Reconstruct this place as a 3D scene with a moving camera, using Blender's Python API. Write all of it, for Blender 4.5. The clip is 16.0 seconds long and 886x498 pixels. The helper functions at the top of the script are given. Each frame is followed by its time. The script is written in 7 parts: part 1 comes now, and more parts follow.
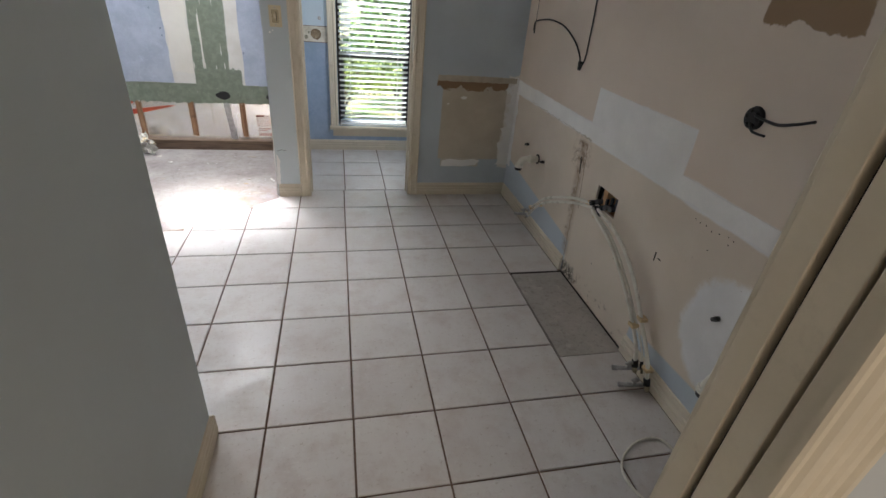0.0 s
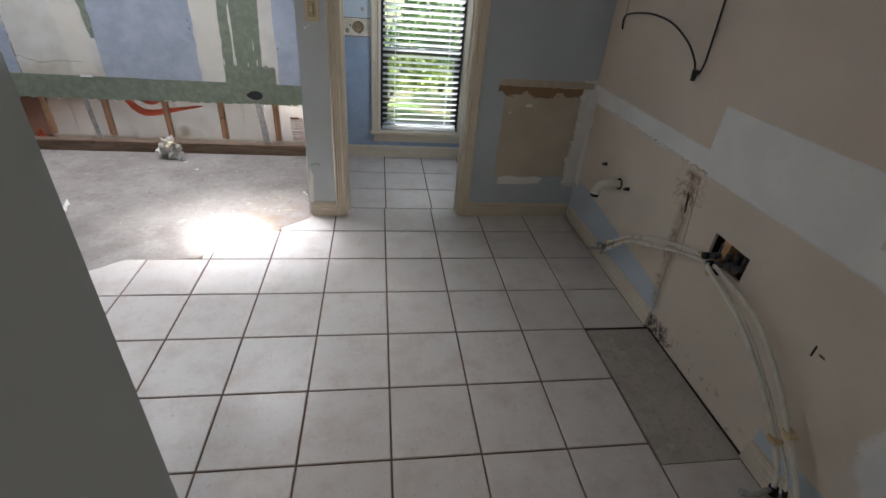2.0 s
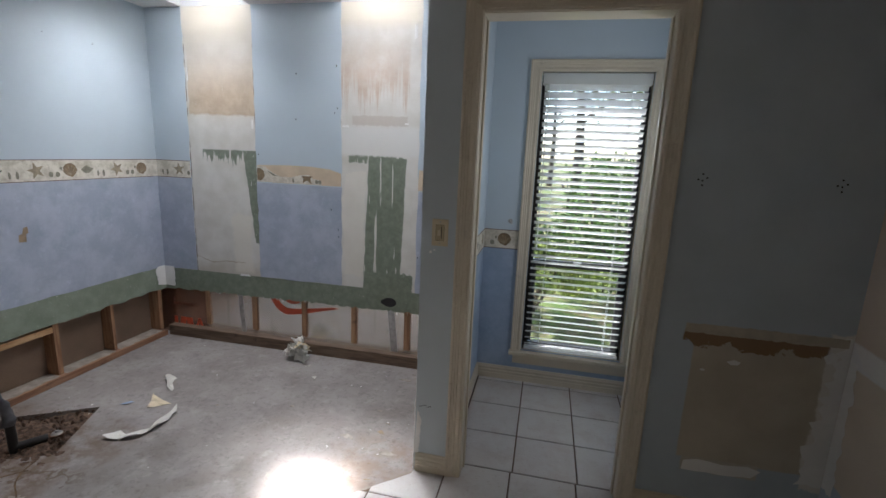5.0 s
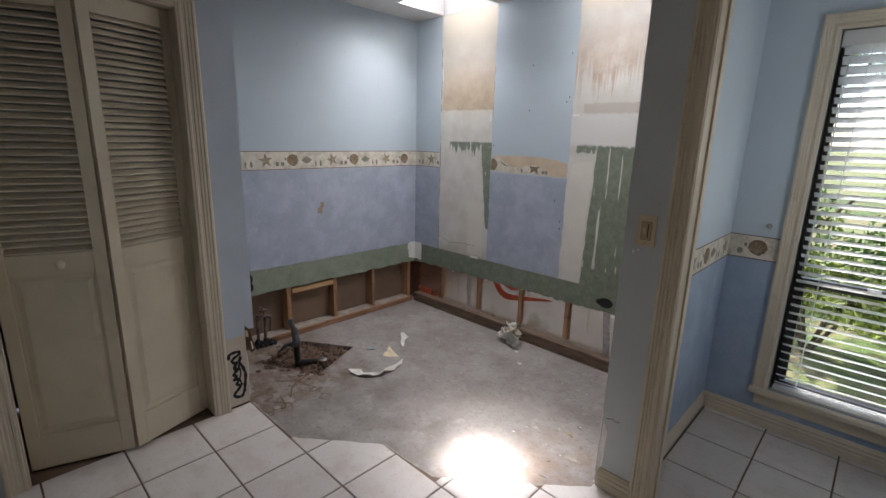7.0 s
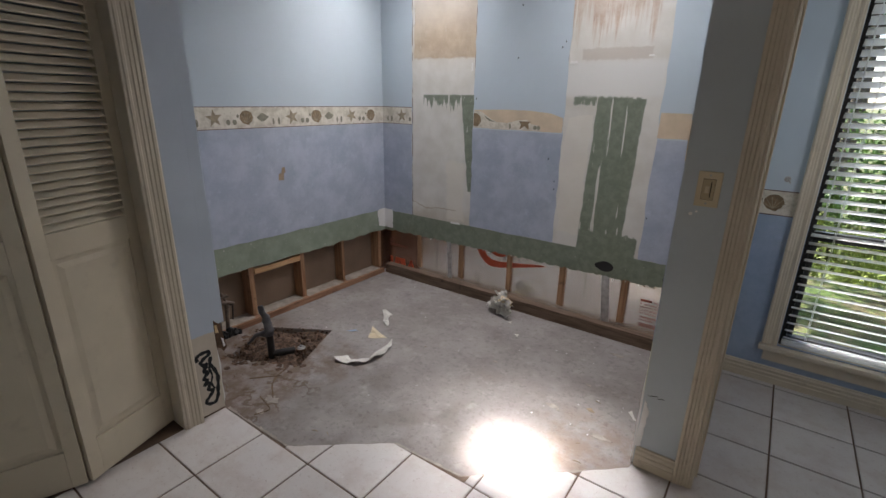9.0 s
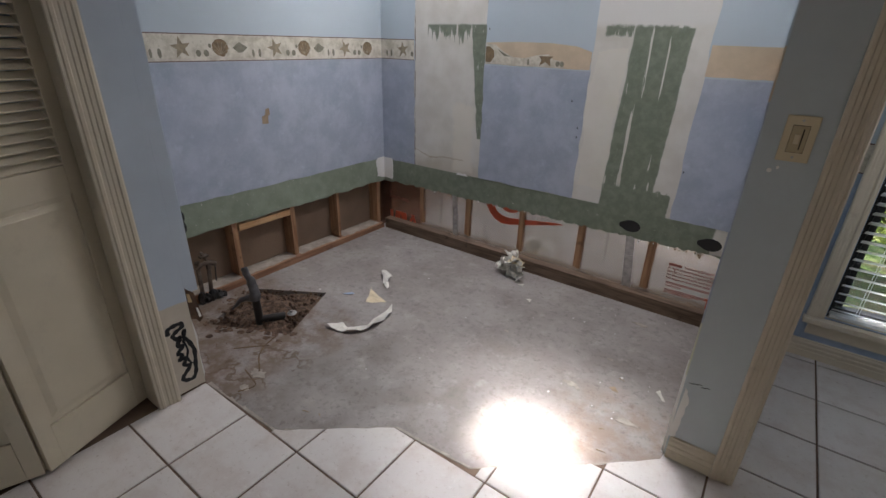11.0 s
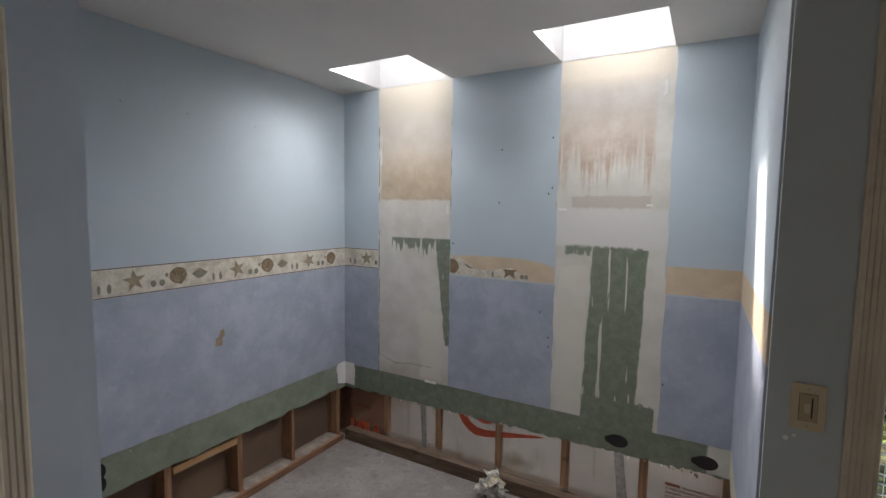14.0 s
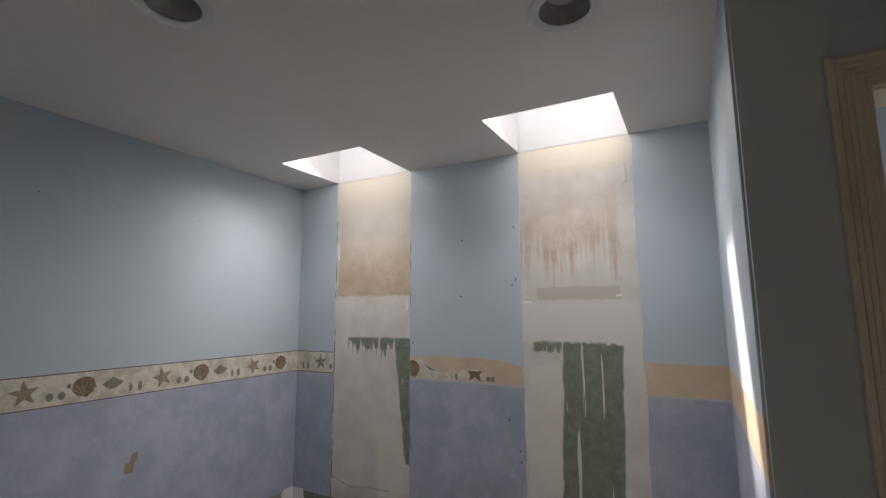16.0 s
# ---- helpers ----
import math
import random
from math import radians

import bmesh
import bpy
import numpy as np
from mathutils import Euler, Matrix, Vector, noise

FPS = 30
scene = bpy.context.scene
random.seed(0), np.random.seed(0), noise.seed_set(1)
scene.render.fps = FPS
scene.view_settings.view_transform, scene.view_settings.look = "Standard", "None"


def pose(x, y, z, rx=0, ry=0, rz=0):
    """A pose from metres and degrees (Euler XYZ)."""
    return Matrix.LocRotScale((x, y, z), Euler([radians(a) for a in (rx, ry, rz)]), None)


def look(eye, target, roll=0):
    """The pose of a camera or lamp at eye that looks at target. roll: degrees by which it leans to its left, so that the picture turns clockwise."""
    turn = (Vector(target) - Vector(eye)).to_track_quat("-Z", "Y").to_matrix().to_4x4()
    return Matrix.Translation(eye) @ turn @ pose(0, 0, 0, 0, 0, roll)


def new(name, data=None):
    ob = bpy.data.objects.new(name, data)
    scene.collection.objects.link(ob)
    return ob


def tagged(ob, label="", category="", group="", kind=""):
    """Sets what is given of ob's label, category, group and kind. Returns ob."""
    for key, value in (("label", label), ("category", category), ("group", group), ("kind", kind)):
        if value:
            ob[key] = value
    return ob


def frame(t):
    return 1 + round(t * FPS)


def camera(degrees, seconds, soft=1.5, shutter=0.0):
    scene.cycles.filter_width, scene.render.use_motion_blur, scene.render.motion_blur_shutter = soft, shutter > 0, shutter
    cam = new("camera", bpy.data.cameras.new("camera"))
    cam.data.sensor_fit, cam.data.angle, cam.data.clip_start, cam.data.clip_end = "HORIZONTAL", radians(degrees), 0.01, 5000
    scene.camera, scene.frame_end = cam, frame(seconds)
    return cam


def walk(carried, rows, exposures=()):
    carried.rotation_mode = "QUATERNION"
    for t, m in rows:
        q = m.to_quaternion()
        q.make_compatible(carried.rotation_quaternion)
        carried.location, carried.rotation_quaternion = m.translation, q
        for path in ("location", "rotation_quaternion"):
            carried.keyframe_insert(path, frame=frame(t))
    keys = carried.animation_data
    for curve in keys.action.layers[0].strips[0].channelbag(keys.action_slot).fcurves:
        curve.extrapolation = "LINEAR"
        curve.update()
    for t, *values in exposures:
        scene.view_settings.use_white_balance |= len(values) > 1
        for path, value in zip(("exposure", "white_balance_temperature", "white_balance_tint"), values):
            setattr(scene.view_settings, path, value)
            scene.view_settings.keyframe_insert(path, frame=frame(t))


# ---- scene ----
cam = camera(87.4, 16.0)
PATH = [
    (0, (1.004, 1.012, 1.426), (1.423, 2.697, 0.434), 5.2),
    (0.5, (1.007, 1.107, 1.415), (1.418, 2.812, 0.454), 5.8),
    (1, (0.978, 1.297, 1.406), (1.426, 2.989, 0.439), 5.8),
    (1.5, (0.951, 1.422, 1.411), (1.379, 3.089, 0.392), 5.9),
    (2, (0.975, 1.572, 1.417), (1.254, 3.254, 0.371), 4.9),
    (2.5, (1.005, 1.744, 1.413), (1.093, 3.462, 0.393), 3.5),
    (3, (0.993, 1.907, 1.404), (1.044, 3.678, 0.475), 2.7),
    (3.2, (0.99, 1.989, 1.408), (1.048, 3.781, 0.522), 2.5),
    (5.3, (1.088, 2.374, 1.514), (0.479, 4.242, 1.144), 1.9),
    (5.5, (1.089, 2.404, 1.513), (0.332, 4.216, 1.137), 1.4),
    (6, (1.122, 2.426, 1.483), (0.007, 4.035, 1.075), 1.8),
    (6.5, (1.243, 2.457, 1.502), (-0.065, 3.899, 1.042), 1.8),
    (7, (1.289, 2.477, 1.498), (-0.057, 3.882, 1.032), 1.5),
    (7.5, (1.226, 2.468, 1.5), (-0.117, 3.878, 1.04), 1.5),
    (8, (1.028, 2.471, 1.479), (-0.235, 3.943, 0.991), 2.0),
    (8.5, (0.898, 2.438, 1.461), (-0.269, 3.976, 0.938), 1.3),
    (9, (0.822, 2.502, 1.446), (-0.284, 4.05, 0.829), 1.1),
    (9.5, (0.76, 2.631, 1.419), (-0.379, 4.126, 0.734), 0.8),
    (10, (0.721, 2.669, 1.388), (-0.392, 4.157, 0.651), 1.2),
    (12.5, (0.423, 2.84, 1.384), (-0.558, 4.345, 0.506), 1.4),
    (13, (0.392, 2.842, 1.394), (-0.55, 4.445, 0.657), 1.7),
    (13.5, (0.414, 2.851, 1.568), (-0.587, 4.523, 1.118), 0.6),
    (14, (0.406, 2.843, 1.648), (-0.582, 4.575, 1.484), 0.8),
    (14.5, (0.384, 2.893, 1.675), (-0.535, 4.667, 1.782), 0.5),
    (14.8, (0.36, 2.92, 1.66), (-0.519, 4.707, 1.844), 0.6),
    (15, (0.373, 2.936, 1.641), (-0.496, 4.722, 1.872), 0.7),
    (15.5, (0.384, 2.956, 1.623), (-0.459, 4.754, 1.858), 0.4),
    (16, (0.443, 3.098, 1.615), (-0.491, 4.845, 1.887), -0.3),
]
EXPOSURES = [(0, 3.32, 6400, 14), (3, 2.56, 6350, 14), (5.5, 2.08, 6350, 16), (6.3, 2.10, 6650, 17), (9, 2.07, 6700, 18), (12.5, 2.13, 6550, 16), (13.5, 2.23, 6550, 15), (14.0, 1.83, 6700, 16), (14.5, 1.6, 6850, 18), (16, 1.58, 6950, 19)]
walk(cam, [(t, look(eye, target, roll)) for t, eye, target, roll in PATH], EXPOSURES)

# ---- light ----
world = bpy.data.worlds.new("sky")
scene.world = world
world.use_nodes = True
wn = world.node_tree
sky = wn.nodes.new("ShaderNodeTexSky")
sky.sky_type, sky.sun_disc = "NISHITA", False
sky.sun_elevation, sky.sun_rotation = radians(54), radians(-51.7)
wn.nodes["Background"].inputs[1].default_value = 0.15
wn.links.new(sky.outputs[0], wn.nodes["Background"].inputs[0])
sun = new("sun", bpy.data.lights.new("sun", "SUN"))
sun.data.energy, sun.data.angle, sun.data.color = 4.2, radians(3.6), (1.0, 0.95, 0.88)
sun.matrix_world = look((-0.519 * 20, 0.409 * 20, 20), (0, 0, 0))


def area_lamp(name, m, w, h, power, colour):
    """A rectangular lamp: sky light at an opening, or added light."""
    lamp = bpy.data.lights.new(name, "AREA")
    lamp.shape, lamp.size, lamp.size_y, lamp.energy, lamp.color = "RECTANGLE", w, h, power, colour
    ob = new(name, lamp)
    ob.matrix_world = m
    return ob


SKYLIGHTS = ((-1.52, -0.97), (-0.312, 0.235))
SKY_Y = (4.866, 5.345)
SLAB = 2.83
for a, b in SKYLIGHTS:
    area_lamp("skylight_daylight", pose((a + b) / 2, 5.03, 2.535, -25, 0, 0), 0.5, 0.30, 3.0 if a < -1 else 2.4, (0.97, 0.99, 1.0)).data.spread = radians(132)
# added narrow lamp along the sun's beam: a soft glow round its floor patch
area_lamp("sun_patch_glow", look((-0.05, 5.04, 2.79), (0.10, 4.04, 0.0)), 0.34, 0.26, 0.85, (0.95, 0.97, 1.0)).data.spread = radians(26)
# unseen warm light assumed in the hall; its end wall has no window
area_lamp("hall_unseen_light", pose(1.3, -1.19, 1.2, 90, 0, 0), 1.2, 1.6, 2.05, (1.0, 0.85, 0.66))
# fill lamp added before the closed side wall to brighten the nook
area_lamp("nook_side_fill", pose(1.845, 4.66, 1.45, 0, 90, 0), 1.1, 0.38, 0.85, (0.95, 0.98, 1.0))

# ---- materials ----
V = Vector


class Nodes:
    """A material's node tree with short ways to build it."""

    def __init__(self, name, rough=0.8, metal=0.0, spec=0.4):
        self.m = bpy.data.materials.new(name)
        self.m.use_nodes = True
        self.t = self.m.node_tree
        self.b = self.t.nodes["Principled BSDF"]
        self.b.inputs["Roughness"].default_value = rough
        self.b.inputs["Metallic"].default_value = metal
        self.b.inputs["Specular IOR Level"].default_value = spec
        geo = self.t.nodes.new("ShaderNodeNewGeometry")
        self.pos = geo.outputs["Position"]
        sep = self.t.nodes.new("ShaderNodeSeparateXYZ")
        self.t.links.new(self.pos, sep.inputs[0])
        self.x, self.y, self.z = sep.outputs

    def put(self, socket, value):
        if isinstance(value, bpy.types.NodeSocket):
            self.t.links.new(value, socket)
        elif isinstance(value, (tuple, list)) and len(value) == 3 and socket.type == "RGBA":
            socket.default_value = (*value, 1)
        else:
            socket.default_value = value

    def math(self, op, a, b=0.0, c=0.0):
        n = self.t.nodes.new("ShaderNodeMath")
        n.operation = op
        for s, v in zip(n.inputs, (a, b, c)):
            self.put(s, v)
        return n.outputs[0]

    def scaled(self, sx, sy, sz):
        n = self.t.nodes.new("ShaderNodeVectorMath")
        n.operation = "MULTIPLY"
        self.put(n.inputs[0], self.pos)
        n.inputs[1].default_value = (sx, sy, sz)
        return n.outputs[0]

    def noise(self, scale, detail=3.0, rough=0.55, vec=None):
        n = self.t.nodes.new("ShaderNodeTexNoise")
        n.inputs["Scale"].default_value, n.inputs["Detail"].default_value, n.inputs["Roughness"].default_value = scale, detail, rough
        self.put(n.inputs["Vector"], vec or self.pos)
        return n.outputs["Fac"]

    def ramp(self, v, a, b, lo=0.0, hi=1.0):
        n = self.t.nodes.new("ShaderNodeMapRange")
        n.interpolation_type = "SMOOTHSTEP"
        for s, q in zip(n.inputs, (v, a, b, lo, hi)):
            self.put(s, q)
        return n.outputs[0]

    def mix(self, f, a, b):
        n = self.t.nodes.new("ShaderNodeMix")
        n.data_type = "RGBA"
        self.put(n.inputs[0], f), self.put(n.inputs[6], a), self.put(n.inputs[7], b)
        return n.outputs[2]

    def rect(self, u, v, u0, u1, v0, v1, wob=0.02, soft=0.006, scale=9.0):
        """1 inside a ragged rectangle in two of the coordinates."""
        w = self.math("MULTIPLY_ADD", self.noise(scale, 4), wob * 2, -wob)
        w2 = self.math("MULTIPLY_ADD", self.noise(scale * 1.7, 4), wob * 2, -wob)
        uu, vv = self.math("ADD", u, w), self.math("ADD", v, w2)
        f = self.math("MULTIPLY", self.ramp(uu, u0 - soft, u0 + soft), self.ramp(uu, u1 - soft, u1 + soft, 1, 0))
        g = self.math("MULTIPLY", self.ramp(vv, v0 - soft, v0 + soft), self.ramp(vv, v1 - soft, v1 + soft, 1, 0))
        return self.math("MULTIPLY", f, g)

    def times(self, a, b):
        return self.math("MULTIPLY", a, b)

    def bump(self, h, strength=0.2, dist=0.003):
        n = self.t.nodes.new("ShaderNodeBump")
        n.inputs["Strength"].default_value, n.inputs["Distance"].default_value = strength, dist
        self.put(n.inputs["Height"], h)
        self.t.links.new(n.outputs[0], self.b.inputs["Normal"])

    def done(self, colour, rough=None):
        self.put(self.b.inputs["Base Color"], colour)
        if rough is not None:
            self.put(self.b.inputs["Roughness"], rough)
        return self.m


def plain(name, colour, rough=0.7, var=0.15, scale=6.0, fine=90.0, bump=0.1, metal=0.0, dist=0.002, dirt=0.0):
    """Paint or other surface with cloudy and fine variation."""
    n = Nodes(name, rough, metal)
    big = n.ramp(n.noise(scale, 5), 0.3, 0.7)
    small = n.ramp(n.noise(fine, 3), 0.3, 0.7)
    dark = tuple(c * (1 - var) for c in colour)
    light = tuple(min(1, c * (1 + var * 0.6)) for c in colour)
    col = n.mix(big, dark, light)
    col = n.mix(n.math("MULTIPLY", small, 0.35), col, tuple(c * (1 - var * 0.7) for c in colour))
    if dirt:
        col = n.mix(n.ramp(n.noise(scale * 2.3, 6, 0.7), 0.56, 0.75, 0, dirt), col, (0.16, 0.12, 0.08))
    n.bump(n.noise(fine * 2.2, 3), bump, dist)
    return n.done(col, n.math("MULTIPLY_ADD", big, 0.12, rough - 0.06))


def glass_material(name, tint):
    n = Nodes(name, 0.02)
    n.b.inputs["Transmission Weight"].default_value = 1.0
    n.b.inputs["IOR"].default_value = 1.05
    return n.done(tint)


def wood_material(name, a, b, axis, knots=True):
    n = Nodes(name, 0.75)
    s = [55, 55, 55]
    s["xyz".index(axis)] = 4
    g = n.noise(1.0, 4, 0.6, n.scaled(*s))
    col = n.mix(n.ramp(g, 0.32, 0.68), a, b)
    col = n.mix(n.ramp(n.noise(9, 5, 0.7), 0.55, 0.72, 0, 0.75), col, tuple(c * 0.35 for c in a))
    n.bump(g, 0.4, 0.002)
    return n.done(col)


M_PAINT = plain("pale_blue_wall_paint", (0.493, 0.548, 0.572), 0.62, 0.06, 1.6, 60, 0.12)
M_HALL = plain("grey_hall_paint", (0.52, 0.55, 0.57), 0.65, 0.06, 1.5, 60, 0.12)
M_CEIL = plain("matt_ceiling_paint", (0.74, 0.71, 0.685), 0.85, 0.05, 2.0, 70, 0.25)
M_TRIM = plain("almond_trim_paint", (0.64, 0.57, 0.45), 0.38, 0.07, 5.0, 110, 0.08, dirt=0.22)
M_DOOR = plain("almond_door_paint", (0.67, 0.60, 0.46), 0.42, 0.07, 4.0, 110, 0.08, dirt=0.15)
M_SHAFT = plain("white_shaft_paint", (0.66, 0.66, 0.65), 0.7, 0.03, 5.0, 80, 0.08)
def slat_material():
    """White plastic that lets some light through."""
    n = Nodes("white_blind_slat", 0.4)
    n.done(n.mix(n.ramp(n.noise(8, 3), 0.3, 0.7), (0.78, 0.79, 0.78), (0.84, 0.85, 0.84)))
    tr = n.t.nodes.new("ShaderNodeBsdfTranslucent")
    tr.inputs[0].default_value = (0.88, 0.91, 0.93, 1)
    mx = n.t.nodes.new("ShaderNodeMixShader")
    mx.inputs[0].default_value = 0.35
    n.t.links.new(n.b.outputs[0], mx.inputs[1])
    n.t.links.new(tr.outputs[0], mx.inputs[2])
    n.t.links.new(mx.outputs[0], n.t.nodes["Material Output"].inputs[0])
    return n.m


M_BLIND = slat_material()
M_BRONZE = plain("dark_bronze_aluminium", (0.025, 0.027, 0.03), 0.4, 0.2, 9.0, 80, 0.05, 0.4)
M_BLACK = plain("black_plastic", (0.012, 0.012, 0.013), 0.45, 0.3, 20, 120, 0.1)
M_PVC = plain("white_pvc", (0.78, 0.75, 0.66), 0.35, 0.08, 12, 90, 0.04, dirt=0.2)
M_PEX = plain("translucent_white_tube", (0.74, 0.71, 0.62), 0.3, 0.06, 20, 90, 0.03)
M_BRASS = plain("tarnished_brass", (0.46, 0.40, 0.28), 0.35, 0.3, 30, 120, 0.1, 0.9)
M_STEEL = plain("dull_steel", (0.5, 0.5, 0.5), 0.35, 0.3, 30, 120, 0.1, 0.9)
M_CLIP = plain("yellowed_nylon", (0.66, 0.50, 0.28), 0.45, 0.15, 20, 90, 0.04)
M_TANPLASTIC = plain("tan_plastic", (0.46, 0.37, 0.23), 0.4, 0.08, 12, 90, 0.02)
M_SWITCH = plain("almond_plastic", (0.62, 0.53, 0.36), 0.35, 0.05, 12, 90, 0.02)
# near-black: shade coloured into slots and cavities, also holes, cracks and scratches
M_DARK = plain("dark_shade_and_marks", (0.03, 0.026, 0.022), 0.9, 0.3, 10, 60, 0.2)
M_GREYWRAP = plain("grey_tape_wrap", (0.085, 0.085, 0.092), 0.4, 0.35, 25, 90, 0.5)
M_IRON = plain("black_abs_pipe", (0.025, 0.023, 0.022), 0.5, 0.4, 20, 100, 0.3)
M_OLDPIPE = plain("dull_brown_pipe", (0.15, 0.115, 0.09), 0.55, 0.45, 22, 120, 0.4, 0.3)
M_ADHESIVE = plain("tan_thinset", (0.39, 0.345, 0.30), 0.9, 0.3, 25, 110, 0.5)
M_DUST = plain("pale_plaster_dust", (0.38, 0.33, 0.28), 0.95, 0.3, 18, 110, 0.4)
M_RUST = plain("rusted_steel", (0.13, 0.075, 0.045), 0.8, 0.5, 28, 130, 0.6)
M_PAPER = plain("torn_wallpaper_scrap", (0.72, 0.70, 0.64), 0.85, 0.18, 14, 120, 0.3)
M_PAPERBACK = plain("yellowed_paper_back", (0.70, 0.60, 0.42), 0.85, 0.15, 14, 120, 0.3)
M_TANPAPER = plain("tan_board_paper", (0.50, 0.44, 0.35), 0.85, 0.15, 14, 120, 0.3)
M_TORN = plain("torn_brown_paper", (0.36, 0.27, 0.18), 0.85, 0.2, 14, 120, 0.3)
M_BLUESCRAP = plain("blue_paper_scrap", (0.36, 0.46, 0.62), 0.85, 0.15, 14, 120, 0.3)
M_BROWNB = plain("brown_fibreboard", (0.27, 0.19, 0.135), 0.9, 0.2, 3, 120, 0.3)
M_INK = plain("black_marker_ink", (0.012, 0.014, 0.016), 0.5, 0.3, 30, 120, 0.05)
M_ORANGE = plain("orange_red_print", (0.62, 0.10, 0.045), 0.5, 0.2, 14, 90, 0.05)
M_FADED = plain("faded_red_print", (0.34, 0.10, 0.07), 0.6, 0.2, 14, 90, 0.05)
M_PLASTER = plain("white_joint_compound", (0.80, 0.79, 0.765), 0.8, 0.07, 5, 60, 0.3)
M_GROUT = plain("brown_grout", (0.175, 0.118, 0.085), 0.95, 0.35, 7, 140, 0.5, dist=0.004)
M_BULB = plain("frosted_lamp_glass", (0.62, 0.60, 0.57), 0.25, 0.06, 20, 90, 0.02)
M_BAFFLE = plain("grey_can_baffle", (0.42, 0.41, 0.40), 0.4, 0.2, 20, 90, 0.05, 0.3)
M_GLASS = glass_material("skylight_glass", (0.60, 0.64, 0.64))
M_TINTED = glass_material("tinted_window_glass", (0.66, 0.69, 0.69))
M_WOODX = wood_material("weathered_framing_lumber", (0.10, 0.066, 0.044), (0.21, 0.145, 0.10), "x")
M_WOODY = wood_material("stained_framing_lumber", (0.24, 0.12, 0.07), (0.36, 0.20, 0.12), "y")
M_WOODZ = wood_material("upright_framing_lumber", (0.27, 0.14, 0.075), (0.43, 0.25, 0.14), "z")
M_NEWWOOD = wood_material("fresh_pine_block", (0.52, 0.30, 0.14), (0.62, 0.40, 0.22), "y")


def tile_material():
    n = Nodes("glazed_white_tile", 0.3, 0, 0.38)
    info = n.t.nodes.new("ShaderNodeObjectInfo")
    r = info.outputs["Random"]
    col = n.mix(r, (0.61, 0.575, 0.55), (0.69, 0.66, 0.635))
    col = n.mix(n.ramp(n.noise(7, 6, 0.68), 0.42, 0.70, 0, 0.6), col, (0.53, 0.455, 0.42))
    col = n.mix(n.ramp(n.noise(38, 5, 0.7), 0.58, 0.72, 0, 0.5), col, (0.74, 0.72, 0.69))
    col = n.mix(n.ramp(n.noise(60, 6, 0.75), 0.56, 0.70, 0, 0.6), col, (0.34, 0.26, 0.21))
    scuff = n.times(n.ramp(n.noise(3.1, 5, 0.7), 0.50, 0.66), n.ramp(n.noise(1.0, 6, 0.8, n.scaled(30, 95, 1)), 0.52, 0.64, 0, 0.5))
    col = n.mix(scuff, col, (0.78, 0.76, 0.73))
    col = n.mix(n.ramp(n.noise(210, 3, 0.6), 0.71, 0.78, 0, 0.6), col, (0.22, 0.16, 0.12))
    worn = n.ramp(n.noise(5.5, 5, 0.7), 0.45, 0.62)
    n.bump(n.noise(45, 4), 0.09, 0.003)
    return n.done(col, n.math("MULTIPLY_ADD", worn, 0.22, 0.32))


def concrete_material(name, a, b, stains):
    n = Nodes(name, 0.5, 0, 0.4)
    col = n.mix(n.ramp(n.noise(2.6, 7, 0.62), 0.32, 0.68), a, b)
    col = n.mix(n.ramp(n.noise(13, 6, 0.7), 0.52, 0.74, 0, 0.65), col, tuple(min(1, c * 1.28) for c in b))
    col = n.mix(n.ramp(n.noise(5, 7, 0.75), 0.54, 0.72, 0, 0.6), col, tuple(c * 0.6 for c in a))
    col = n.mix(n.ramp(n.noise(34, 7, 0.8), 0.50, 0.66, 0, 0.6), col, tuple(c * 0.6 for c in a))
    scr = n.ramp(n.noise(1.0, 6, 0.8, n.scaled(9, 60, 1)), 0.60, 0.70, 0, 0.35)
    col = n.mix(scr, col, tuple(min(1, c * 1.5) for c in b))
    if stains:
        near = n.rect(n.x, n.y, -1.85, -0.95, 3.3, 4.15, 0.20, 0.12, 4)
        blot = n.ramp(n.noise(7.5, 7, 0.72), 0.36, 0.60)
        col = n.mix(n.times(n.math("MULTIPLY", near, 0.85), blot), col, (0.145, 0.092, 0.058))
        crust = n.rect(n.x, n.y, -1.35, -0.9, 3.42, 3.86, 0.1, 0.05, 5)
        vein = n.math("ABSOLUTE", n.math("SUBTRACT", n.noise(4.5, 4, 0.6), 0.5))
        col = n.mix(n.times(n.math("MULTIPLY", crust, 0.8), n.ramp(vein, 0.006, 0.03, 1, 0)), col, (0.12, 0.075, 0.045))
        wet = n.rect(n.x, n.y, -0.95, -0.1, 3.4, 4.1, 0.2, 0.12, 3)
        col = n.mix(n.times(n.math("MULTIPLY", wet, 0.35), n.ramp(n.noise(4, 6, 0.6), 0.4, 0.6)), col, (0.13, 0.115, 0.10))
        front = n.rect(n.x, n.y, 0.2, 0.6, 4.05, 4.5, 0.15, 0.1, 5)
        col = n.mix(n.times(n.math("MULTIPLY", front, 0.5), blot), col, (0.24, 0.15, 0.09))
    col = n.mix(n.ramp(n.noise(120, 3), 0.70, 0.8, 0, 0.3), col, (0.52, 0.49, 0.46))
    n.bump(n.noise(60, 6, 0.7), 0.22, 0.004)
    return n.done(col, n.ramp(n.noise(6, 5, 0.65), 0.35, 0.7, 0.36, 0.66))


M_TILE = tile_material()
M_SLAB = concrete_material("stained_concrete_slab", (0.258, 0.228, 0.210), (0.348, 0.320, 0.302), True)
M_PATCHC = concrete_material("dark_patch_concrete", (0.35, 0.315, 0.28), (0.47, 0.435, 0.40), False)


